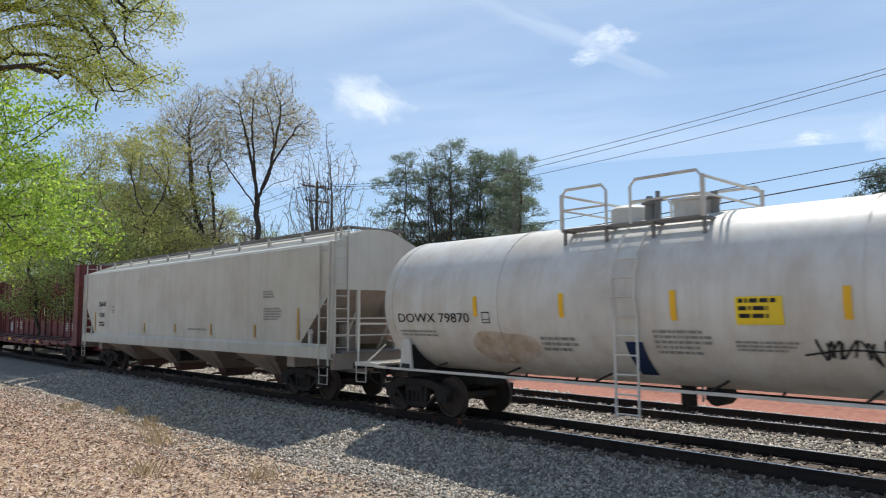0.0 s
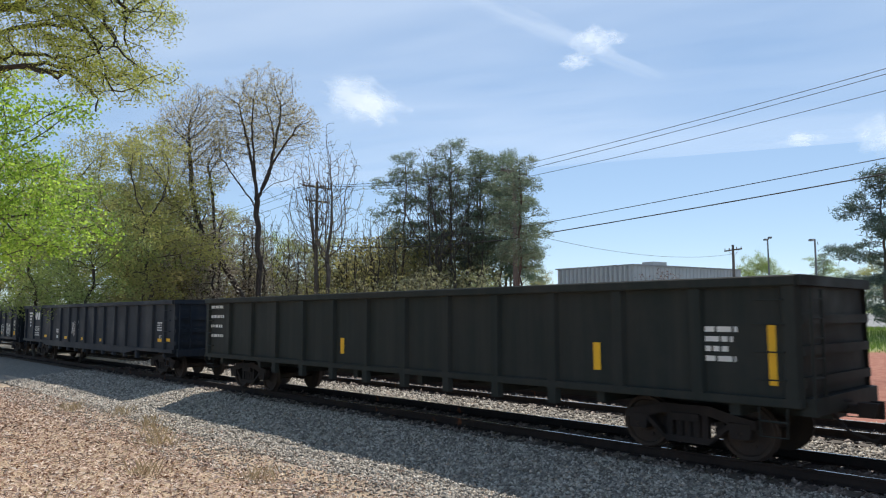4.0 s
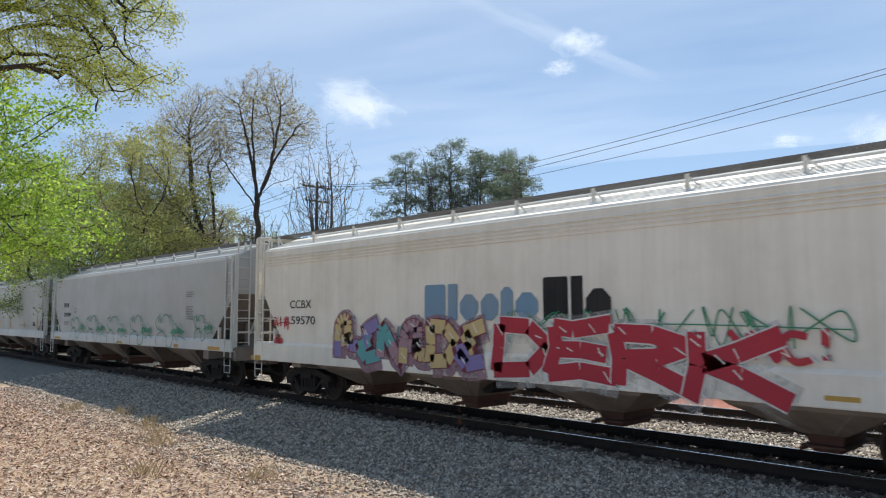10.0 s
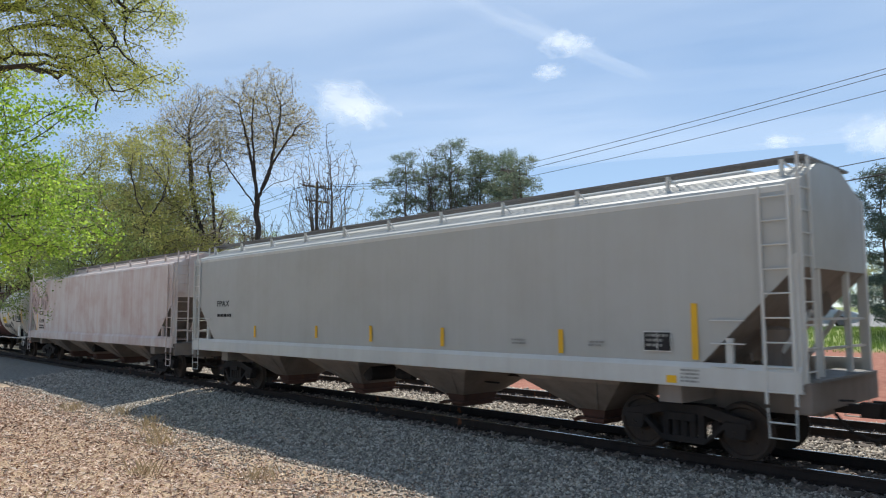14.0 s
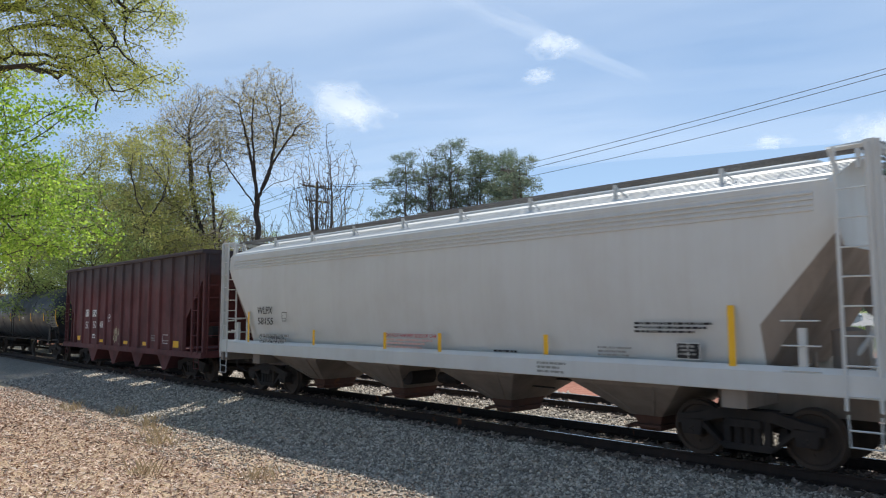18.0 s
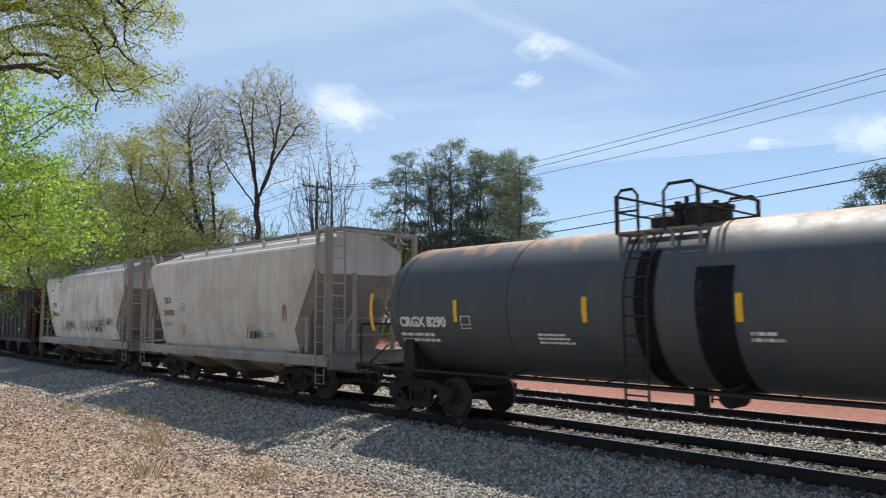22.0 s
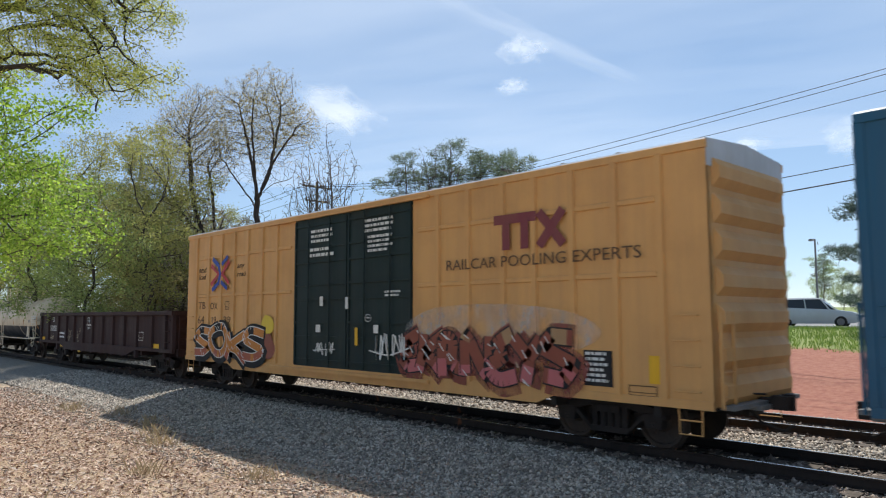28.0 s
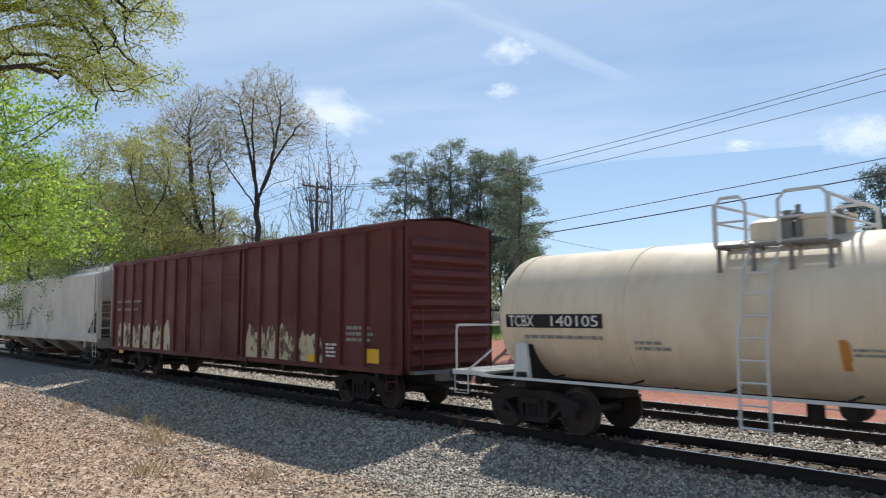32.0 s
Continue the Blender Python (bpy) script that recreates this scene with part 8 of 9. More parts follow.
def smear(car, x0, x1, z0, z1, mat, on=None):
    """A worn patch with an uneven edge."""
    rng = random.Random(int(x0 * 77 + z0 * 13))
    cx, cz = (x0 + x1) / 2, (z0 + z1) / 2
    line = curved([(cx + (x1 - x0) * 0.56 * rng.uniform(0.75, 1.1) * math.cos(a), cz + (z1 - z0) * 0.56 * rng.uniform(0.75, 1.1) * math.sin(a)) for a in [6.2832 * j / 9 for j in range(9)]], 4, True)[:-1]
    g = Geo()
    m = len(line)
    for f in (0.5, 1.0):
        g.v += [(cx + (a - cx) * f, -0.0015, cz + (b - cz) * f) for a, b in line]
    g.v.append((cx, -0.0015, cz))
    g.f = [(2 * m, j, (j + 1) % m) for j in range(m)] + [(j, m + j, m + (j + 1) % m, (j + 1) % m) for j in range(m)]
    return laid("worn_patch", car, g.mesh("worn_patch"), mat, on)


def peeled(car, x0, x1, z0, z1, mat, on=None):
    """A broad patch low on a side where the top coat has come off, with a ragged upper edge."""
    rng = random.Random(int(x0 * 31 + z1 * 17))
    n = 14
    low = [(x0 + (x1 - x0) * k / n, -0.0015 - 0.0003 * (int(x0 * 7) % 4), z0) for k in range(n + 1)]
    high = [(x, y, z1 + rng.uniform(-0.22, 0.12) - (0.4 if k in (0, n) else 0.0)) for k, (x, y, z) in enumerate(low)]
    mid = [(a[0], a[1], (a[2] + b[2]) / 2) for a, b in zip(low, high)]
    return laid("peeled_patch", car, Geo().quadmesh([low, mid, high], closed=False).mesh("peeled_patch"), mat, on)


# dusty white tank car
txt(tank_a, -6.35, 2.14, 2.29, 0.20, "DOWX 79870", BLACK_MARK)
strip(tank_a, -3.91, -3.82, 2.27, 2.68, YELLOW)
strip(tank_a, -1.71, -1.61, 2.25, 2.69, YELLOW)
strip(tank_a, 0.53, 0.63, 2.20, 2.69, YELLOW)
strip(tank_a, 3.09, 3.22, 2.22, 2.68, YELLOW)
sign(tank_a, 1.60, 2.30, 2.14, 2.56, SIGN_YELLOW)
outline(tank_a, -3.70, -3.48, 2.13, 2.36, BLACK_MARK)
lines(tank_a, -6.36, -4.73, 1.80, 1.96, 2, GREY_MARK)
lines(tank_a, -2.28, -1.35, 1.57, 1.88, 3, GREY_MARK)
lines(tank_a, 0.15, 1.16, 1.61, 2.04, 5, GREY_MARK)
lines(tank_a, 1.52, 2.50, 1.71, 1.89, 3, GREY_MARK)
brand_block(tank_a, -0.43, -0.09, 1.24, 1.83, PATCH_BLUE)
scrawl(tank_a, 2.54, 3.70, 1.57, 1.95, BLACK_MARK, 3, 5)
smear(tank_a, -4.22, -2.40, 1.34, 1.99, STAIN_ORANGE)
# cream grey covered hopper
txt(hop_b, -7.82, 2.72, 0.86, 0.21, "SNHX", BLACK_MARK)
txt(hop_b, -7.81, 2.26, 0.70, 0.20, "1690", BLACK_MARK)
lines(hop_b, -7.77, -6.96, 1.84, 2.06, 2, BLACK_MARK)
outline(hop_b, -6.19, -5.93, 2.46, 2.71, BLACK_MARK)
strip(hop_b, -8.35, -8.19, 1.64, 2.48, DULL_YELLOW)
strip(hop_b, 8.27, 8.47, 1.64, 2.50, DULL_YELLOW)
strip(hop_b, 5.92, 6.01, 1.65, 2.03, DULL_YELLOW)
strip(hop_b, 3.02, 3.11, 1.67, 2.04, DULL_YELLOW)
strip(hop_b, 0.17, 0.31, 1.72, 2.02, DULL_YELLOW)
strip(hop_b, -2.68, -2.51, 1.66, 2.03, DULL_YELLOW)
lines(hop_b, 6.44, 7.08, 2.79, 3.02, 3, GREY_MARK)
lines(hop_b, 6.48, 7.52, 2.14, 2.52, 5, GREY_MARK)
lines(hop_b, 1.30, 2.98, 1.78, 1.88, 1, GREY_MARK)
# centre-beam car
txt(beam, -7.66, 0.83, 0.55, 0.19, "NOKL", WHITE_MARK, on=1.51)
strip(beam, -6.54, -5.74, 0.79, 1.06, PATCH_BLUE, on=1.51)
txt(beam, -6.51, 0.81, 0.73, 0.19, "730235", WHITE_MARK, on=1.51)
strip(beam, -9.97, -9.51, 0.87, 1.03, YELLOW, on=1.51)
strip(beam, -5.13, -4.74, 0.92, 1.04, YELLOW, on=1.51)
strip(beam, -1.59, -1.03, 0.91, 1.08, YELLOW, on=1.51)
strip(beam, 0.90, 1.41, 0.89, 1.02, YELLOW, on=1.51)
strip(beam, 4.56, 5.03, 0.89, 1.03, YELLOW, on=1.51)
lines(beam, -7.61, -6.96, 1.33, 1.92, 6, WHITE_MARK)
lines(beam, -6.26, -5.71, 1.55, 1.92, 4, WHITE_MARK)
lines(beam, -10.32, -9.42, 3.95, 4.43, 4, WHITE_MARK)
lines(beam, 4.45, 4.99, 1.46, 1.93, 5, WHITE_MARK)
lines(beam, 5.52, 6.42, 1.47, 1.91, 4, WHITE_MARK)
lines(beam, -7.86, -7.15, 1.31, 1.85, 4, WHITE_MARK)
lines(beam, -5.40, -4.78, 1.46, 1.96, 4, WHITE_MARK)
scrawl(beam, -10.42, -9.43, 2.65, 3.41, WHITE_MARK, 5, 4)
# gondolas
strip(gon_d, 8.92, 9.04, 1.26, 2.15, YELLOW)
strip(gon_d, 5.87, 6.02, 1.33, 1.81, YELLOW)
strip(gon_d, 2.09, 2.21, 1.26, 1.71, YELLOW)
strip(gon_d, -1.81, -1.65, 1.33, 1.73, YELLOW)
lines(gon_d, 7.95, 8.49, 1.51, 2.11, 4, WHITE_MARK)
lines(gon_d, -9.15, -8.08, 1.40, 2.63, 4, WHITE_MARK)
txt(gon_e, -8.39, 1.52, 1.13, 0.26, "202350", WHITE_MARK)
lines(gon_e, -8.33, -7.16, 1.22, 1.46, 2, WHITE_MARK)
emblem(gon_e, -9.42, -8.81, 1.68, 2.53, WHITE_MARK)
monogram(gon_e, -8.40, -7.24, 2.13, 2.52, WHITE_MARK)
strip(gon_e, -6.37, -5.93, 1.22, 1.35, YELLOW)
strip(gon_e, -2.87, -2.37, 1.21, 1.34, YELLOW)
strip(gon_e, -0.32, 0.17, 1.21, 1.34, YELLOW)
strip(gon_e, 2.22, 2.69, 1.21, 1.33, YELLOW)
strip(gon_e, 8.64, 9.12, 1.34, 1.46, YELLOW)
strip(gon_e, 9.38, 9.77, 1.37, 1.48, YELLOW)
lines(gon_e, 8.58, 9.13, 1.71, 2.07, 4, WHITE_MARK)
txt(gon_e, 8.79, 1.47, 0.32, 0.12, "G123", WHITE_MARK)
scrawl(gon_e, -1.77, -0.76, 1.35, 2.08, WHITE_MARK, 12, 6, width=0.022)
scrawl(gon_e, -4.26, -3.86, 1.43, 1.70, WHITE_MARK, 13, 5, width=0.018)
strip(gon_e, -4.19, -3.92, 1.22, 1.36, WHITE_MARK)
txt(gon_f, -8.28, 1.52, 1.13, 0.20, "202283", WHITE_MARK)
monogram(gon_f, -8.25, -7.11, 2.16, 2.49, WHITE_MARK)
emblem(gon_f, -9.36, -8.78, 2.12, 2.51, WHITE_MARK)
strip(gon_f, -9.33, -8.84, 1.21, 1.40, YELLOW)
strip(gon_f, 9.21, 9.64, 1.22, 1.44, YELLOW)
lines(gon_f, 9.17, 9.65, 1.70, 2.06, 4, WHITE_MARK)
txt(gon_f, 9.35, 1.48, 0.30, 0.12, "G123", WHITE_MARK)
scrawl(gon_f, -5.26, -4.58, 1.10, 1.71, WHITE_MARK, 30, 6, width=0.022)
scrawl(gon_f, -3.99, -3.33, 1.18, 1.80, WHITE_MARK, 31, 6, width=0.022)
scrawl(gon_f, -2.76, -1.91, 1.23, 1.79, WHITE_MARK, 32, 6, width=0.022)
scrawl(gon_f, -1.42, -0.60, 1.25, 1.81, WHITE_MARK, 33, 6, width=0.022)
scrawl(gon_f, -0.18, 0.64, 1.16, 1.75, WHITE_MARK, 34, 6, width=0.022)
scrawl(gon_f, 1.04, 1.88, 1.11, 1.74, WHITE_MARK, 35, 6, width=0.022)
scrawl(gon_f, 2.37, 3.18, 1.15, 1.70, WHITE_MARK, 36, 6, width=0.022)
scrawl(gon_f, 3.64, 4.43, 1.10, 1.78, WHITE_MARK, 40, 7, width=0.022)
scrawl(gon_f, 4.81, 5.72, 1.08, 1.80, WHITE_MARK, 41, 7, width=0.022)
scrawl(gon_f, 6.01, 6.95, 1.11, 1.85, WHITE_MARK, 42, 7, width=0.022)
scrawl(gon_f, 7.36, 8.56, 1.07, 1.94, WHITE_MARK, 43, 7, width=0.022)
strip(gon_f, 6.02, 6.48, 1.24, 1.36, YELLOW)
txt(gon_f, -9.12, 1.55, 0.35, 0.20, "NS", WHITE_MARK)
# cream white tank car
txt(tank_f, -6.38, 2.07, 2.05, 0.22, "DOWX 71084", BLACK_MARK)
strip(tank_f, -4.21, -4.06, 2.13, 2.57, YELLOW)
strip(tank_f, -1.71, -1.63, 2.18, 2.58, YELLOW)
strip(tank_f, 1.14, 1.24, 2.04, 2.58, YELLOW)
strip(tank_f, 4.08, 4.18, 2.12, 2.56, YELLOW)
strip(tank_f, 7.32, 7.47, 1.90, 2.81, YELLOW)
sign(tank_f, 2.89, 3.63, 1.71, 2.03, SIGN_YELLOW)
plate(tank_f, 5.05, 5.48, 1.76, 2.02, BLACK_MARK)
lines(tank_f, 5.96, 7.03, 2.02, 2.49, 7, GREY_MARK)
lines(tank_f, 0.78, 1.80, 1.90, 2.06, 2, GREY_MARK)
outline(tank_f, -3.73, -3.44, 2.07, 2.30, BLACK_MARK)
lines(tank_f, 1.17, 2.25, 1.82, 2.04, 2, GREY_MARK)
# ivory covered hopper
txt(hop_g, -7.85, 2.50, 1.06, 0.22, "CCBX", BLACK_MARK)
txt(hop_g, -7.78, 2.06, 1.18, 0.22, "59570", BLACK_MARK)
brand_bars(hop_g, -2.29, 1.02, 2.19, 2.96, FADED_BLUE, None, ((1.25, 1.0), (0.55, 1.0), (1.0, 0.7), (0.9, 0.7), (0.6, 0.86), (1.05, 0.7)))
brand_bars(hop_g, 1.05, 2.63, 2.20, 3.00, BLACK_MARK, None, ((1.2, 1.0), (0.55, 1.0), (1.1, 0.7)))
bubble(hop_g, -5.48, -0.34, 1.08, 2.38, (PAINT_SAND, PAINT_PURPLE, PAINT_TEAL, PAINT_MAUVE, PAINT_SAND), PAINT_WINE, (6, 7, 9, 6, 5, 7), 21, MIST_MAUVE, 1.60, 0.05, 0.30)
bubble(hop_g, -0.10, 5.39, 0.97, 2.25, (PAINT_CRIMSON, PAINT_CRIMSON, PAINT_CRIMSON), PAINT_PALE, (5, 3, 4, 2), 23, MIST_WHITE, 1.60, 0.05, 0.30)
scrawl(hop_g, 0.1, 6.3, 1.75, 2.42, PAINT_GREEN, 27, 9, 1.598, 0.025)
bubble(hop_g, 4.65, 6.22, 1.58, 2.17, (PAINT_CRIMSON, PAINT_RED), PAINT_CRIMSON, (8, 9, 10, 11), 24, None, 1.60, 0.0)
scrawl(hop_g, -8.68, -7.83, 1.89, 2.29, PAINT_RED, 25, 4)
scrawl(hop_g, -8.68, -8.19, 0.93, 1.77, PAINT_RED, 26, 3)
strip(hop_g, -9.95, -9.38, 1.00, 1.14, DULL_YELLOW)
plate(hop_g, 6.93, 7.43, 1.62, 1.87, BLACK_MARK)
strip(hop_g, 7.53, 7.93, 1.49, 1.88, GREY_MARK)
strip(hop_g, 9.10, 9.58, 0.96, 1.08, DULL_YELLOW)
strip(hop_g, 5.96, 6.41, 1.12, 1.19, DULL_YELLOW)
# pale grey covered hoppers
txt(hop_h, -7.76, 2.73, 0.76, 0.21, "FPAX", BLACK_MARK)
txt(hop_h, -7.74, 2.29, 1.02, 0.19, "219504", BLACK_MARK)
outline(hop_h, -6.13, -5.86, 2.47, 2.70, BLACK_MARK)
lines(hop_h, -7.71, -6.83, 1.85, 2.06, 2, GREY_MARK)
cloud_scrawl(hop_h, -6.49, -4.37, 1.30, 2.29, PAINT_GREEN, 50, 1.604)
cloud_scrawl(hop_h, -4.18, -1.73, 1.20, 2.35, PAINT_GREEN, 51, 1.604)
cloud_scrawl(hop_h, -1.58, 0.86, 1.20, 2.34, PAINT_GREEN, 52, 1.604)
cloud_scrawl(hop_h, 1.10, 3.41, 1.20, 2.34, PAINT_GREEN, 53, 1.604)
cloud_scrawl(hop_h, 3.70, 6.35, 1.20, 2.36, PAINT_GREEN, 54, 1.604)
cloud_scrawl(hop_h, 7.01, 8.46, 1.48, 2.35, PAINT_GREEN, 55, 1.604)
lines(hop_h, 6.23, 6.88, 2.92, 3.14, 3, GREY_MARK)
lines(hop_h, 6.25, 6.95, 2.14, 2.64, 6, GREY_MARK)
strip(hop_h, 5.40, 5.77, 1.20, 1.31, DULL_YELLOW)
strip(hop_h, 8.08, 8.94, 1.20, 1.31, DULL_YELLOW)
strip(hop_h, -0.29, 0.32, 1.19, 1.28, DULL_YELLOW)
strip(hop_h, -9.03, -8.08, 1.20, 1.31, DULL_YELLOW)
txt(hop_i, -8.01, 2.60, 0.86, 0.20, "FPAX", BLACK_MARK)
txt(hop_i, -7.90, 2.13, 1.04, 0.20, "201342", BLACK_MARK)
outline(hop_i, -6.89, -6.61, 2.55, 2.80, BLACK_MARK)
strip(hop_i, -8.39, -8.20, 1.69, 2.47, YELLOW)
strip(hop_i, -5.73, -5.58, 1.64, 2.05, YELLOW)
strip(hop_i, -2.54, -2.39, 1.67, 2.07, YELLOW)
strip(hop_i, -0.02, 0.16, 1.61, 2.04, YELLOW)
strip(hop_i, 2.49, 2.64, 1.59, 2.05, YELLOW)
strip(hop_i, 8.24, 8.47, 1.61, 2.49, YELLOW)
strip(hop_i, 5.67, 5.83, 1.63, 2.04, YELLOW)
plate(hop_i, 7.52, 7.95, 1.75, 2.03, BLACK_MARK)
strip(hop_i, -0.06, 0.17, 1.20, 1.33, PAINT_GREEN)
lines(hop_i, -7.87, -6.11, 1.75, 1.93, 2, GREY_MARK)
lines(hop_i, 4.67, 6.77, 1.73, 1.85, 2, GREY_MARK)
txt(hop_k, -8.11, 2.60, 0.82, 0.18, "FPAX", BLACK_MARK)
lines(hop_k, -8.09, -7.01, 2.11, 2.36, 1, BLACK_MARK)
strip(hop_k, -5.71, -5.54, 1.66, 2.00, YELLOW)
strip(hop_k, -2.43, -2.27, 1.71, 2.03, YELLOW)
strip(hop_k, -0.08, 0.08, 1.67, 2.05, YELLOW)
strip(hop_k, 2.42, 2.60, 1.63, 2.03, YELLOW)
strip(hop_k, 5.59, 5.76, 1.60, 2.03, YELLOW)
strip(hop_k, 8.17, 8.40, 1.59, 2.47, YELLOW)
plate(hop_k, 7.38, 7.88, 1.70, 2.02, BLACK_MARK)
lines(hop_k, 4.49, 4.92, 1.71, 1.84, 2, GREY_MARK)
lines(hop_k, 6.28, 6.65, 1.72, 1.84, 2, GREY_MARK)
lines(hop_k, 8.04, 8.37, 1.21, 1.44, 4, GREY_MARK)
strip(hop_k, 7.79, 7.97, 1.21, 1.33, YELLOW)
txt(hop_l, -7.65, 2.38, 0.79, 0.20, "CCBX", BLACK_MARK)
txt(hop_l, -7.63, 1.98, 0.87, 0.20, "71644", BLACK_MARK)
strip(hop_l, -8.13, -7.93, 1.57, 2.43, YELLOW)
lines(hop_l, -7.60, -6.45, 1.62, 1.87, 2, BLACK_MARK)
outline(hop_l, -7.30, -7.11, 1.20, 1.40, GREY_MARK)
smear(hop_l, -9.07, -7.77, 2.52, 3.87, STAIN_PINK)
smear(hop_l, -7.42, -6.17, 2.57, 3.70, STAIN_PINK)
# white tank car with brown band
txt(tank_m, -5.80, 2.11, 1.99, 0.20, "DOWX 49305", BLACK_MARK)
strip(tank_m, -3.65, -3.51, 2.09, 2.55, YELLOW)
strip(tank_m, -1.33, -1.19, 2.11, 2.57, YELLOW)
strip(tank_m, 1.23, 1.38, 2.10, 2.57, YELLOW)
strip(tank_m, 4.10, 4.23, 2.09, 2.55, YELLOW)
sign(tank_m, 2.61, 3.39, 1.92, 2.29, SIGN_YELLOW)
txt(tank_m, 2.46, 1.63, 1.72, 0.25, "RAIL KING", BLACK_MARK)
scrawl(tank_m, -3.96, -2.62, 1.53, 2.01, BLACK_MARK, 61, 5)
scrawl(tank_m, 4.37, 4.70, 1.69, 2.04, BLACK_MARK, 62, 3)
lined_plate(tank_m, 5.66, 6.75, 1.99, 2.46, BLACK_MARK)
plate(tank_m, 4.99, 5.38, 2.04, 2.29, BLACK_MARK)
strip(tank_m, 6.97, 7.15, 1.85, 2.73, YELLOW)
strip(tank_m, 3.92, 4.03, 2.13, 2.51, YELLOW)
lines(tank_m, 0.66, 1.55, 1.67, 1.79, 1, WHITE_MARK)
lines(tank_m, -1.80, -0.78, 1.69, 1.79, 1, WHITE_MARK)
scrawl(tank_m, 3.60, 4.10, 1.25, 1.66, BLACK_MARK, 63, 2)
# clean white covered hopper
txt(hop_n, -7.04, 2.35, 0.86, 0.21, "WLPX", BLACK_MARK)
txt(hop_n, -6.99, 2.04, 0.86, 0.20, "58155", BLACK_MARK)
txt(hop_n, -6.91, 1.64, 1.39, 0.08, "LD LMT 197800 LBS LO", BLACK_MARK)
txt(hop_n, -6.88, 1.50, 1.36, 0.08, "LT WT 65200 LBS NEW", BLACK_MARK)
strip(hop_n, -7.64, -7.46, 1.49, 2.42, YELLOW)
strip(hop_n, -4.07, -3.94, 1.50, 1.92, YELLOW)
strip(hop_n, -1.08, -0.92, 1.48, 1.90, YELLOW)
strip(hop_n, 0.81, 0.96, 1.46, 1.91, YELLOW)
txt(hop_n, -0.94, 1.80, 1.72, 0.08, "DO NOT HAMMER SIDES OF CAR", PAINT_RED)
outline(hop_n, -5.64, -5.40, 2.14, 2.40, BLACK_MARK)
strip(hop_n, 7.25, 7.41, 1.52, 2.43, YELLOW)
strip(hop_n, 3.72, 3.85, 1.56, 1.93, YELLOW)
lines(hop_n, 5.67, 7.14, 1.97, 2.17, 3, BLACK_MARK)
plate(hop_n, 6.42, 6.82, 1.59, 1.85, BLACK_MARK)
lines(hop_n, 4.93, 5.72, 1.56, 1.75, 3, GREY_MARK)
lines(hop_n, -0.97, 0.74, 1.52, 1.76, 3, PINK_MARK)
lines(hop_n, -6.86, -5.11, 1.51, 1.77, 2, GREY_MARK)
lines(hop_n, 2.46, 3.20, 1.54, 1.61, 1, BLACK_MARK)
lines(hop_n, 3.59, 4.28, 1.20, 1.43, 3, GREY_MARK)
# brown red open hopper
strip(coal_o, -4.62, -4.08, 2.29, 2.60, WHITE_MARK)
txt(coal_o, -4.56, 2.33, 0.42, 0.22, "IT", BLACK_MARK, 0.006)
strip(coal_o, -3.68, -3.04, 2.29, 2.58, WHITE_MARK)
txt(coal_o, -3.62, 2.32, 0.53, 0.21, "FX", BLACK_MARK, 0.006)
txt(coal_o, -4.58, 1.75, 0.48, 0.31, "50", WHITE_MARK)
txt(coal_o, -3.59, 1.78, 0.47, 0.30, "50", WHITE_MARK)
txt(coal_o, -2.70, 1.80, 0.44, 0.29, "48", WHITE_MARK)
strip(coal_o, -5.66, -5.18, 1.20, 1.40, YELLOW)
strip(coal_o, -2.63, -2.15, 1.18, 1.30, YELLOW)
strip(coal_o, 0.25, 0.71, 1.17, 1.30, YELLOW)
strip(coal_o, 2.29, 2.77, 1.17, 1.31, YELLOW)
outline(coal_o, 4.19, 4.74, 1.30, 1.62, WHITE_MARK)
ring(coal_o, -1.68, -1.33, 2.07, 2.39, WHITE_MARK)
lines(coal_o, -3.62, -3.08, 1.29, 1.51, 2, WHITE_MARK)
scrawl(coal_o, -0.93, -0.11, 1.10, 1.87, FADED_CREAM, 66, 4)
strip(coal_o, 5.14, 5.62, 1.18, 1.41, YELLOW)
lines(coal_o, 3.12, 3.51, 1.32, 1.59, 3, GREY_MARK)
# black tank car
txt(tank_p, -6.85, 2.01, 1.72, 0.25, "CRGX 7988", WHITE_MARK, fat=0.01)
outline(tank_p, -4.95, -4.70, 2.03, 2.30, WHITE_MARK)
lines(tank_p, -6.83, -5.49, 1.69, 1.91, 2, WHITE_MARK)
strip(tank_p, -7.65, -7.48, 1.78, 2.74, YELLOW)
strip(tank_p, -4.57, -4.46, 2.04, 2.51, YELLOW)
strip(tank_p, -1.53, -1.41, 2.03, 2.50, YELLOW)
strip(tank_p, 0.55, 0.67, 2.03, 2.50, YELLOW)
strip(tank_p, 3.03, 3.16, 2.03, 2.49, YELLOW)
strip(tank_p, 5.59, 5.72, 2.04, 2.50, YELLOW)
lines(tank_p, 1.25, 1.71, 2.11, 2.27, 2, WHITE_MARK)
lined_plate(tank_p, 6.68, 7.72, 1.76, 2.32, GREY_MARK)
outline(tank_p, 6.16, 6.74, 1.64, 1.96, WHITE_MARK)
strip(tank_p, 7.76, 7.91, 1.80, 2.72, YELLOW)
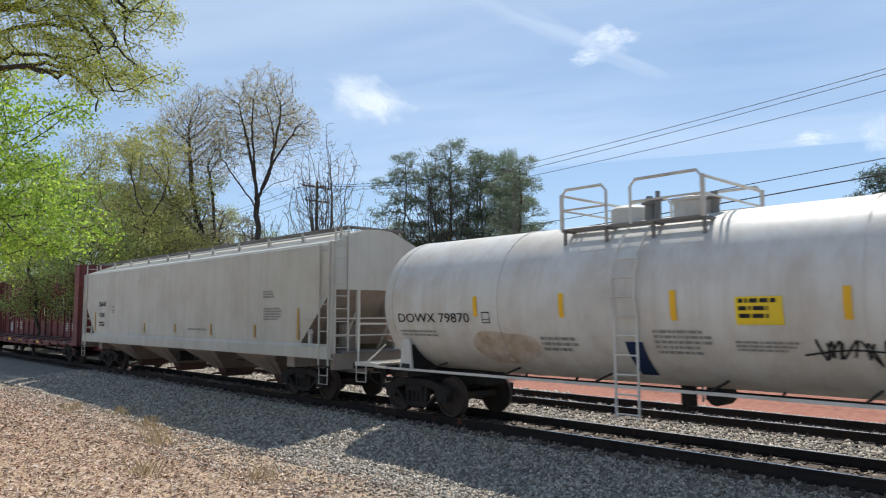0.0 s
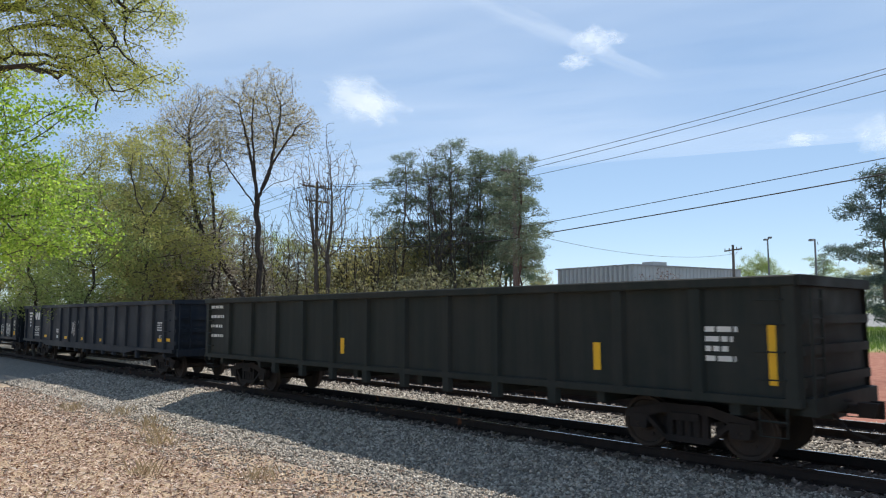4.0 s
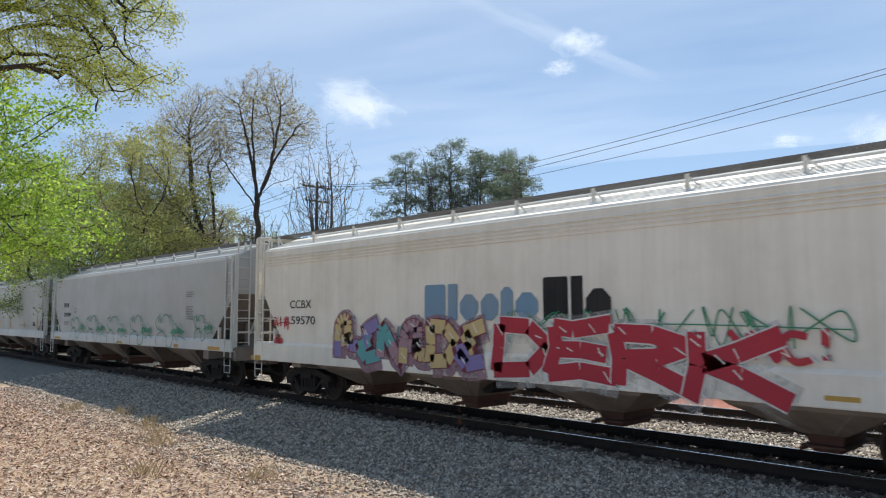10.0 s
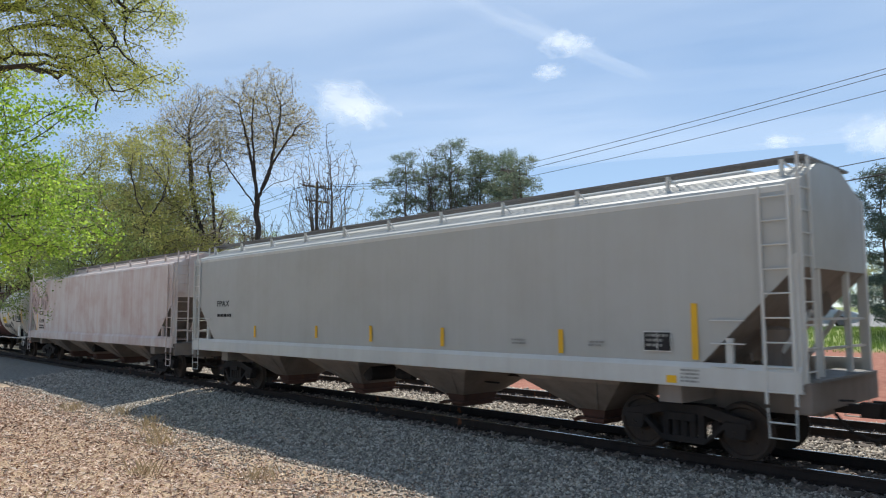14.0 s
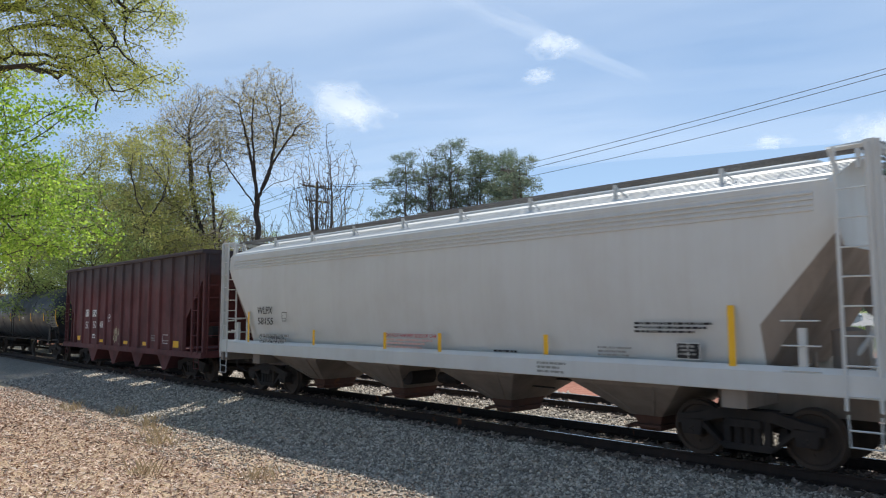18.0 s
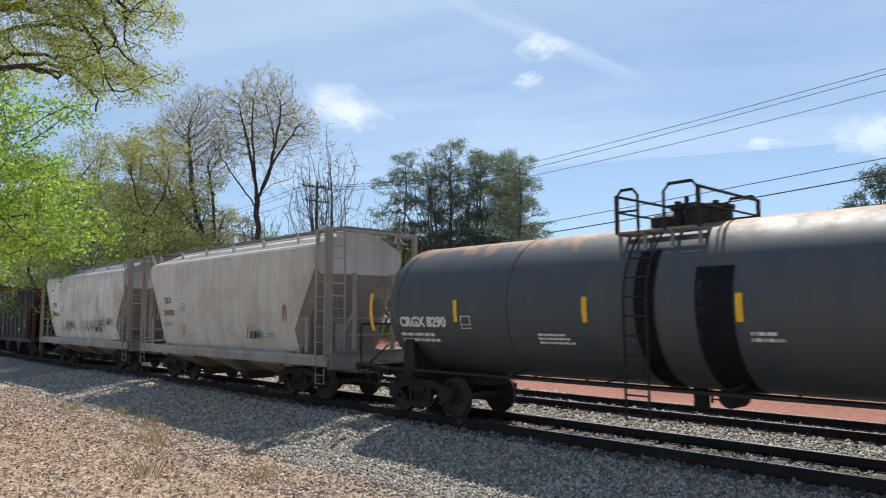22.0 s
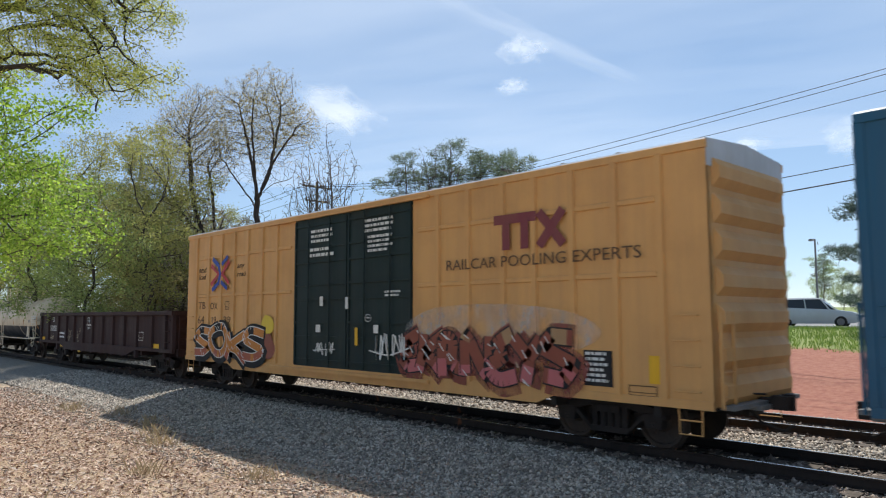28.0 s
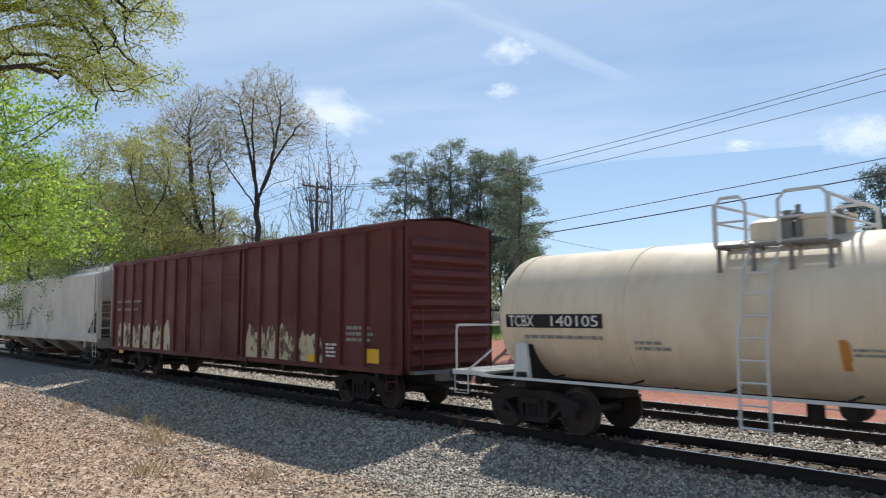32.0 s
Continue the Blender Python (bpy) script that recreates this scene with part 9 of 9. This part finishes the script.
# slate tank car
tar_band(tank_q, -0.42, -0.04, 0.90, 3.39, TAR)
tar_band(tank_q, 0.68, 1.30, 0.99, 3.06, TAR)
txt(tank_q, -6.62, 2.03, 1.54, 0.24, "CRGX 8290", WHITE_MARK, fat=0.01)
outline(tank_q, -4.62, -4.33, 2.01, 2.28, WHITE_MARK)
strip(tank_q, -7.77, -7.58, 1.93, 2.83, YELLOW)
strip(tank_q, -4.82, -4.70, 2.15, 2.62, YELLOW)
strip(tank_q, -1.49, -1.37, 2.16, 2.62, YELLOW)
lines(tank_q, -6.65, -5.21, 1.65, 1.90, 2, WHITE_MARK)
lines(tank_q, -2.58, -1.75, 1.71, 1.94, 3, WHITE_MARK)
lined_plate(tank_q, 6.32, 7.41, 2.00, 2.53, FADED_CREAM)
outline(tank_q, 5.64, 6.19, 1.62, 1.94, WHITE_MARK)
strip(tank_q, 7.64, 7.83, 1.91, 2.82, YELLOW)
strip(tank_q, 4.69, 4.80, 2.15, 2.62, YELLOW)
strip(tank_q, 1.32, 1.47, 2.18, 2.62, YELLOW)
lines(tank_q, 1.53, 2.03, 1.84, 2.03, 2, WHITE_MARK)
# short covered hoppers
txt(hop_r, -4.22, 2.76, 0.63, 0.21, "TILX", BLACK_MARK)
txt(hop_r, -4.20, 2.31, 0.85, 0.21, "30478", BLACK_MARK)
outline(hop_r, -2.66, -2.41, 2.49, 2.75, BLACK_MARK)
strip(hop_r, -4.80, -4.65, 2.15, 2.58, RUST_STRIP)
strip(hop_r, 2.04, 2.21, 1.62, 1.99, RUST_STRIP)
strip(hop_r, -2.48, -2.33, 1.64, 1.99, RUST_STRIP)
plate(hop_r, 2.25, 2.71, 1.61, 1.85, BLACK_MARK)
lines(hop_r, 2.93, 3.56, 1.64, 1.80, 2, GREY_MARK)
lines(hop_r, -4.13, -3.41, 1.92, 2.07, 2, GREY_MARK)
strip(hop_r, 4.09, 4.21, 2.14, 2.61, RUST_STRIP)
txt(hop_s, -4.15, 2.76, 0.59, 0.21, "TILX", BLACK_MARK)
txt(hop_s, -4.14, 2.31, 0.86, 0.20, "30460", BLACK_MARK)
outline(hop_s, -2.62, -2.35, 2.52, 2.76, BLACK_MARK)
strip(hop_s, -4.72, -4.59, 2.13, 2.63, DULL_YELLOW)
strip(hop_s, -2.42, -2.19, 1.58, 1.98, DULL_YELLOW)
plate(hop_s, 2.34, 2.77, 1.61, 1.84, BLACK_MARK)
lines(hop_s, -4.11, -3.58, 1.57, 1.73, 2, GREY_MARK)
scrawl(hop_s, -2.09, -0.47, 1.55, 2.09, PAINT_UMBER, 71, 5, width=0.022)
scrawl(hop_s, -1.90, -0.90, 1.62, 2.16, PAINT_UMBER, 76, 4, width=0.018)
scrawl(hop_s, 0.02, 2.14, 1.56, 2.08, PAINT_UMBER, 72, 6, width=0.016)
scrawl(hop_s, 1.30, 2.30, 1.55, 2.16, BLACK_MARK, 73, 3, width=0.014)
scrawl(hop_s, 2.72, 3.40, 1.74, 2.26, BLACK_MARK, 74, 4, width=0.02)
for x0, x1, z0, z1 in ((-1.50, -1.42, 2.25, 3.45), (-1.04, -0.98, 2.26, 3.50), (1.22, 1.32, 2.18, 3.70), (2.39, 2.47, 2.25, 3.55), (-2.52, -2.44, 2.50, 3.30), (3.70, 3.82, 2.3, 3.6)):
    smear(hop_s, x0 + 0.015, x1 - 0.015, z0, z1, DRIP)
part("seam_batten", Geo().box(-4.2, 4.4, -1.578, -1.560, 2.13, 2.16), DINGY, hop_s, "welded seam along the side")
scrawl(hop_s, 3.77, 4.15, 1.86, 2.25, BLACK_MARK, 75, 4, width=0.022)
# charcoal open hopper
txt(coal_t, -5.71, 2.44, 0.48, 0.30, "WF", WHITE_MARK)
txt(coal_t, -4.66, 2.44, 0.44, 0.30, "RX", WHITE_MARK)
txt(coal_t, -5.78, 1.85, 0.67, 0.32, "922", WHITE_MARK)
txt(coal_t, -4.78, 1.87, 0.66, 0.31, "757", WHITE_MARK)
brand_block(coal_t, -4.82, -4.79, 2.43, 2.76, WHITE_MARK)
brand_block(coal_t, -4.05, -4.02, 2.43, 2.76, WHITE_MARK)
lines(coal_t, -5.67, -5.34, 1.42, 1.64, 2, WHITE_MARK)
lines(coal_t, -4.75, -4.25, 1.42, 1.67, 2, WHITE_MARK)
strip(coal_t, -6.05, -5.92, 1.33, 2.21, YELLOW)
strip(coal_t, -3.26, -3.12, 1.44, 1.79, YELLOW)
strip(coal_t, -0.62, -0.44, 1.28, 1.75, YELLOW)
strip(coal_t, 0.31, 0.50, 1.27, 1.77, YELLOW)
strip(coal_t, 2.95, 3.12, 1.31, 1.80, YELLOW)
strip(coal_t, 5.88, 6.03, 1.29, 2.22, YELLOW)
outline(coal_t, 5.32, 5.81, 1.72, 2.06, WHITE_MARK)
lines(coal_t, 4.05, 4.53, 1.44, 1.66, 2, WHITE_MARK)
# rusty box car
for x0, x1, z1, coat in ((-7.5, -5.6, 1.75, CREAM_FLAKE), (-5.7, -3.2, 1.95, GREY_FLAKE), (-4.6, -1.9, 1.60, CREAM_FLAKE), (1.4, 3.4, 1.85, CREAM_FLAKE), (2.6, 4.6, 1.98, CREAM_FLAKE), (3.9, 6.3, 2.0, CREAM_FLAKE), (5.6, 7.6, 2.25, GREY_FLAKE), (4.4, 6.6, 1.5, CREAM_FLAKE)):
    peeled(box_u, x0, x1, 0.97, z1, coat)
strip(box_u, 2.14, 2.38, 1.16, 2.07, DULL_YELLOW)
strip(box_u, 3.73, 3.92, 1.49, 2.05, DULL_YELLOW)
strip(box_u, -2.47, -2.31, 1.41, 2.08, DULL_YELLOW)
outline(box_u, 6.21, 6.67, 1.72, 2.01, WHITE_MARK)
outline(box_u, -4.74, -4.28, 1.78, 2.16, WHITE_MARK)
lines(box_u, -7.06, -6.62, 1.71, 2.48, 3, WHITE_MARK)
smear(box_u, 6.38, 7.54, 1.82, 2.41, SOOT)
# blue box car
txt(box_v, -5.85, 2.63, 0.41, 0.23, "LR", WHITE_MARK)
txt(box_v, -4.99, 2.61, 0.23, 0.23, "S", WHITE_MARK)
txt(box_v, -5.82, 2.16, 0.36, 0.23, "10", WHITE_MARK)
txt(box_v, -4.95, 2.16, 0.31, 0.23, "01", WHITE_MARK)
txt(box_v, -4.07, 2.15, 0.30, 0.22, "61", WHITE_MARK)
outline(box_v, -3.20, -2.91, 2.40, 2.66, WHITE_MARK)
txt(box_v, -3.11, 2.44, 0.10, 0.10, "F", WHITE_MARK)
txt(box_v, -6.61, 1.54, 0.41, 0.09, "LD LMT", WHITE_MARK)
txt(box_v, -5.81, 1.55, 0.37, 0.09, "215400", WHITE_MARK)
txt(box_v, -6.62, 1.39, 0.38, 0.09, "LT  WT", WHITE_MARK)
txt(box_v, -5.78, 1.40, 0.35, 0.09, "70600", WHITE_MARK)
strip(box_v, -7.08, -6.20, 0.86, 1.01, YELLOW)
strip(box_v, -5.01, -4.52, 0.90, 1.04, YELLOW)
strip(box_v, -2.86, -2.37, 0.86, 0.99, YELLOW)
strip(box_v, -5.83, -5.42, 1.19, 1.38, YELLOW)
strip(box_v, -2.46, -2.14, 2.90, 3.01, WHITE_MARK)
strip(box_v, -2.43, -2.17, 2.68, 2.79, WHITE_MARK)
strip(box_v, -2.47, -2.19, 2.52, 2.64, WHITE_MARK)
strip(box_v, -2.44, -2.11, 2.37, 2.48, WHITE_MARK)
txt(box_v, -0.78, 4.56, 0.74, 0.09, "CLOSE AND LOCK", WHITE_MARK, on=1.57)
txt(box_v, -0.87, 4.45, 0.91, 0.09, "BOTH DOORS BEFORE", WHITE_MARK, on=1.57)
lines(box_v, -0.91, 0.09, 3.86, 4.29, 4, WHITE_MARK, on=1.57)
lines(box_v, -1.51, -1.09, 2.58, 2.88, 4, WHITE_MARK)
txt(box_v, -2.45, 1.14, 0.20, 0.09, "70K", WHITE_MARK)
lines(box_v, -3.69, -2.24, 0.63, 0.80, 1, WHITE_MARK)
scrawl(box_v, -6.77, -6.52, 1.99, 3.06, GREY_MARK, 81, 3)
ring(box_v, -0.31, -0.15, 1.75, 1.92, WHITE_MARK, on=1.57)
lines(box_v, -0.06, 0.16, 1.82, 2.37, 4, WHITE_MARK, on=1.57)
# mustard box car
brand_block(box_v, 3.59, 4.20, 3.60, 4.20, WHITE_MARK)
brand_block(box_v, 4.72, 5.22, 3.57, 4.16, WHITE_MARK)
brand_block(box_v, 5.62, 6.02, 3.55, 4.12, WHITE_MARK)
brand_block(box_v, 6.34, 6.81, 3.52, 4.09, WHITE_MARK)
txt(box_w, 3.63, 3.25, 4.73, 0.22, "RAILCAR POOLING EXPERTS", SEPIA_MARK, on=1.57)
brand_block(box_w, 5.02, 6.12, 4.10, 4.29, PAINT_MAROON, 1.57)
for x in (5.24, 5.72):
    brand_block(box_w, x, x + 0.20, 3.58, 4.10, PAINT_MAROON, 1.57)
for turn in (0, 1):
    g = Geo()
    ribbon(g, [(6.18, 3.60 + 0.66 * turn), (6.75, 4.26 - 0.66 * turn)], 0.19, -0.002 - 0.002 * turn)
    laid("brand_mark", box_w, g.mesh("brand_mark"), PAINT_MAROON, 1.57)
txt(box_w, -8.65, 3.75, 0.57, 0.16, "next", BLACK_MARK, shear=0.3)
txt(box_w, -8.63, 3.52, 0.51, 0.18, "load", BLACK_MARK, shear=0.3)
txt(box_w, -5.94, 3.74, 0.47, 0.16, "any", BLACK_MARK, shear=0.3)
txt(box_w, -5.95, 3.52, 0.59, 0.17, "road", BLACK_MARK, shear=0.3)
crossed_arrows(box_w, -7.63, -6.38, 3.12, 4.19, PAINT_RED, on=1.57)
txt(box_w, -8.65, 2.53, 0.54, 0.23, "TB", SEPIA_MARK)
txt(box_w, -7.74, 2.51, 0.51, 0.22, "OX", SEPIA_MARK)
txt(box_w, -8.65, 2.04, 0.46, 0.25, "64", SEPIA_MARK)
txt(box_w, -7.60, 2.05, 0.28, 0.23, "19", SEPIA_MARK)
txt(box_w, -6.79, 2.06, 0.48, 0.22, "39", SEPIA_MARK)
outline(box_w, -6.69, -6.42, 2.50, 2.76, BLACK_MARK)
strip(box_w, -8.72, -8.46, 0.92, 1.65, YELLOW)
strip(box_w, -6.38, -6.22, 1.17, 1.66, YELLOW)
strip(box_w, 8.41, 8.64, 1.16, 1.62, YELLOW)
strip(box_w, 6.29, 6.45, 1.20, 1.64, YELLOW)
lined_plate(box_w, 7.11, 7.71, 1.05, 1.67, BLACK_MARK)
outline(box_w, 8.02, 8.55, 0.94, 1.12, SEPIA_MARK)
smear(box_w, 1.9, 7.4, 1.3, 2.55, MIST_WHITE, 1.568)
bubble(box_w, 2.11, 6.95, 0.92, 2.12, (PAINT_TAN, PAINT_BRICK, PAINT_PINK), BLACK_MARK, (7, 2, 6, 9, 7, 8, 0), 83, MIST_RED, 1.57, 0.06, 0.30)
bubble(box_w, -8.65, -4.15, 0.85, 2.10, (BLACK_MARK, PAINT_ORANGE, PAINT_RUSTRED), WHITE_MARK, (0, 1, 2, 0), 84, BLACK_MARK, 1.57, 0.05)
smear(box_w, -4.22, -3.62, 1.74, 2.34, PAINT_YELLOW, 1.57)
smear(box_w, -4.20, -3.50, 1.02, 1.72, PAINT_BRICK, 1.57)
lines(box_w, -1.67, -0.55, 4.19, 4.59, 3, WHITE_MARK, on=1.575)
lines(box_w, -1.71, -0.59, 3.80, 4.10, 2, WHITE_MARK, on=1.575)
lines(box_w, 0.73, 1.82, 4.28, 4.65, 3, WHITE_MARK, on=1.575)
lines(box_w, 0.85, 1.83, 3.79, 4.24, 4, WHITE_MARK, on=1.575)
strip(box_w, -1.22, -1.06, 2.55, 2.80, WHITE_MARK, on=1.575)
strip(box_w, -0.07, 0.05, 2.46, 2.76, WHITE_MARK, on=1.575)
strip(box_w, 0.34, 0.46, 1.56, 2.00, YELLOW, on=1.575)
strip(box_w, -1.39, -1.18, 1.86, 2.06, WHITE_MARK, on=1.575)
strip(box_w, 1.09, 1.27, 1.87, 2.07, WHITE_MARK, on=1.575)
scrawl(box_w, -1.46, -0.55, 1.25, 1.62, WHITE_MARK, 86, 4, on=1.575)
scrawl(box_w, 0.98, 2.34, 1.23, 1.88, WHITE_MARK, 87, 5, on=1.575)
ring(box_w, 0.75, 1.00, 2.14, 2.33, WHITE_MARK, on=1.575)
lines(box_w, 1.52, 2.18, 2.71, 2.88, 2, WHITE_MARK, on=1.575)
# dark brown gondola
txt(gon_x, -6.53, 2.01, 0.28, 0.26, "CR", WHITE_MARK)
txt(gon_x, -6.91, 1.57, 1.11, 0.27, "582053", WHITE_MARK)
strip(gon_x, -8.26, -7.81, 1.04, 1.25, YELLOW)
strip(gon_x, -5.10, -4.63, 0.82, 0.97, YELLOW)
strip(gon_x, -2.35, -1.97, 0.64, 0.77, YELLOW)
txt(gon_x, -1.10, 2.16, 0.30, 0.10, "COIL", WHITE_MARK)
txt(gon_x, -1.12, 2.03, 0.40, 0.10, "STEEL", WHITE_MARK)
txt(gon_x, -1.21, 1.86, 0.65, 0.10, "LOADING", WHITE_MARK)
txt(gon_x, -1.07, 1.71, 0.35, 0.10, "ONLY", WHITE_MARK)
scrawl(gon_x, -6.86, -6.32, 1.04, 1.54, FADED_CREAM, 91, 2, width=0.018)
scrawl(gon_x, -4.01, -3.35, 1.04, 1.71, FADED_CREAM, 92, 2, width=0.018)
scrawl(gon_x, -2.59, -2.08, 1.08, 1.81, FADED_CREAM, 93, 2, width=0.018)
lines(gon_x, -5.30, -4.38, 1.17, 1.53, 2, WHITE_MARK)
outline(gon_x, 5.13, 5.59, 1.35, 1.68, WHITE_MARK)
strip(gon_x, 6.61, 7.14, 1.04, 1.26, YELLOW)
# ivory tank cars
strip(tank_y, -5.02, -3.48, 1.78, 2.04, BLACK_MARK)
txt(tank_y, -4.98, 1.80, 1.40, 0.20, "TCBX 2060", WHITE_MARK, 0.006)
strip(tank_y, 6.72, 6.86, 1.60, 2.45, ORANGE_STRIP)
strip(tank_y, 3.91, 4.05, 1.70, 2.14, ORANGE_STRIP)
strip(tank_y, 1.57, 1.67, 1.71, 2.16, ORANGE_STRIP)
strip(tank_y, -1.24, -1.17, 1.72, 2.14, ORANGE_STRIP)
strip(tank_y, -3.32, -3.22, 1.71, 2.14, ORANGE_STRIP)
outline(tank_y, 4.49, 4.95, 1.38, 1.68, WHITE_MARK)
lines(tank_y, 5.60, 6.71, 1.79, 2.31, 5, WHITE_MARK)
lines(tank_y, 6.08, 6.63, 2.03, 2.22, 1, BLACK_MARK)
scrawl(tank_y, 5.04, 5.44, 1.93, 2.13, GREY_MARK, 95, 4)
strip(tank_z, -5.35, -3.07, 2.05, 2.31, BLACK_MARK)
txt(tank_z, -5.27, 2.07, 0.63, 0.22, "TCBX", WHITE_MARK, 0.006)
txt(tank_z, -4.22, 2.08, 1.06, 0.20, "140105", WHITE_MARK, 0.006)
lines(tank_z, -4.91, -3.06, 1.79, 1.91, 1, GREY_MARK)
lines(tank_z, -2.47, -1.77, 1.64, 1.84, 2, GREY_MARK)
strip(tank_z, 0.78, 0.90, 1.49, 1.93, ORANGE_STRIP)
strip(tank_z, 6.00, 6.15, 1.70, 2.53, ORANGE_STRIP)
strip(tank_z, 3.70, 3.82, 1.44, 1.90, ORANGE_STRIP)
strip(tank_z, 0.81, 0.92, 1.63, 1.90, ORANGE_STRIP)
plate(tank_z, 4.16, 4.66, 1.56, 1.82, BLACK_MARK)
lined_plate(tank_z, 4.86, 5.94, 2.02, 2.58, GREY_MARK)
lines(tank_z, 0.96, 3.57, 1.67, 1.81, 2, GREY_MARK)
# dark red box car
peeled(box_z, -8.73, -6.73, 0.98, 2.02, FADED_CREAM)
peeled(box_z, -6.73, -5.03, 0.98, 1.97, FADED_CREAM)
peeled(box_z, -5.03, -3.47, 0.98, 2.08, FADED_CREAM)
peeled(box_z, 2.19, 3.38, 0.98, 1.95, FADED_CREAM)
peeled(box_z, 3.38, 4.62, 0.98, 1.99, FADED_CREAM)
peeled(box_z, 4.63, 6.30, 0.98, 1.82, FADED_CREAM)
strip(box_z, 8.14, 8.69, 1.15, 1.49, YELLOW)
strip(box_z, 5.58, 6.18, 0.93, 1.27, YELLOW)
strip(box_z, -8.50, -8.05, 0.80, 1.03, YELLOW)
lines(box_z, 6.46, 6.94, 1.19, 1.58, 4, WHITE_MARK)
lines(box_z, 7.36, 8.73, 1.59, 2.03, 3, GREY_MARK)
strip(box_z, -1.25, 0.10, 2.89, 3.17, GREY_MARK)
lines(box_z, -8.88, -6.27, 2.30, 2.93, 2, GREY_MARK)
scrawl(hop_aa, -6.46, -1.00, 1.22, 2.64, BLACK_MARK, 97, 6)


# ---- movement ----
def motions():
    times = [float(t) for t in range(33)]
    for car, centre in TRAIN:
        walk(car, [(t, pose(centre + train_at(t), TRACK_Y, 0)) for t in times])
    for ob, p, q, turn in CLOUDS:
        walk(ob, [(0.0, Matrix.Translation(p) @ turn), (32.0, Matrix.Translation(q) @ turn)])
    # all wheelsets turn alike, so the leading and the trailing ones of every truck share their turning
    turning = {}
    for wheel, e in WHEELSETS:
        if e not in turning:
            rows = [(k / FPS, Matrix.Translation((e * AXLE, 0, WHEEL_R)) @ Matrix.Rotation(train_at(k / FPS) / WHEEL_R, 4, "Y")) for k in range(32 * FPS + 1)]
            walk(wheel, rows)
            turning[e] = wheel.animation_data
        else:
            wheel.rotation_mode = "QUATERNION"
            keys = wheel.animation_data_create()
            keys.action = turning[e].action
            keys.action_slot = turning[e].action_slot


motions()
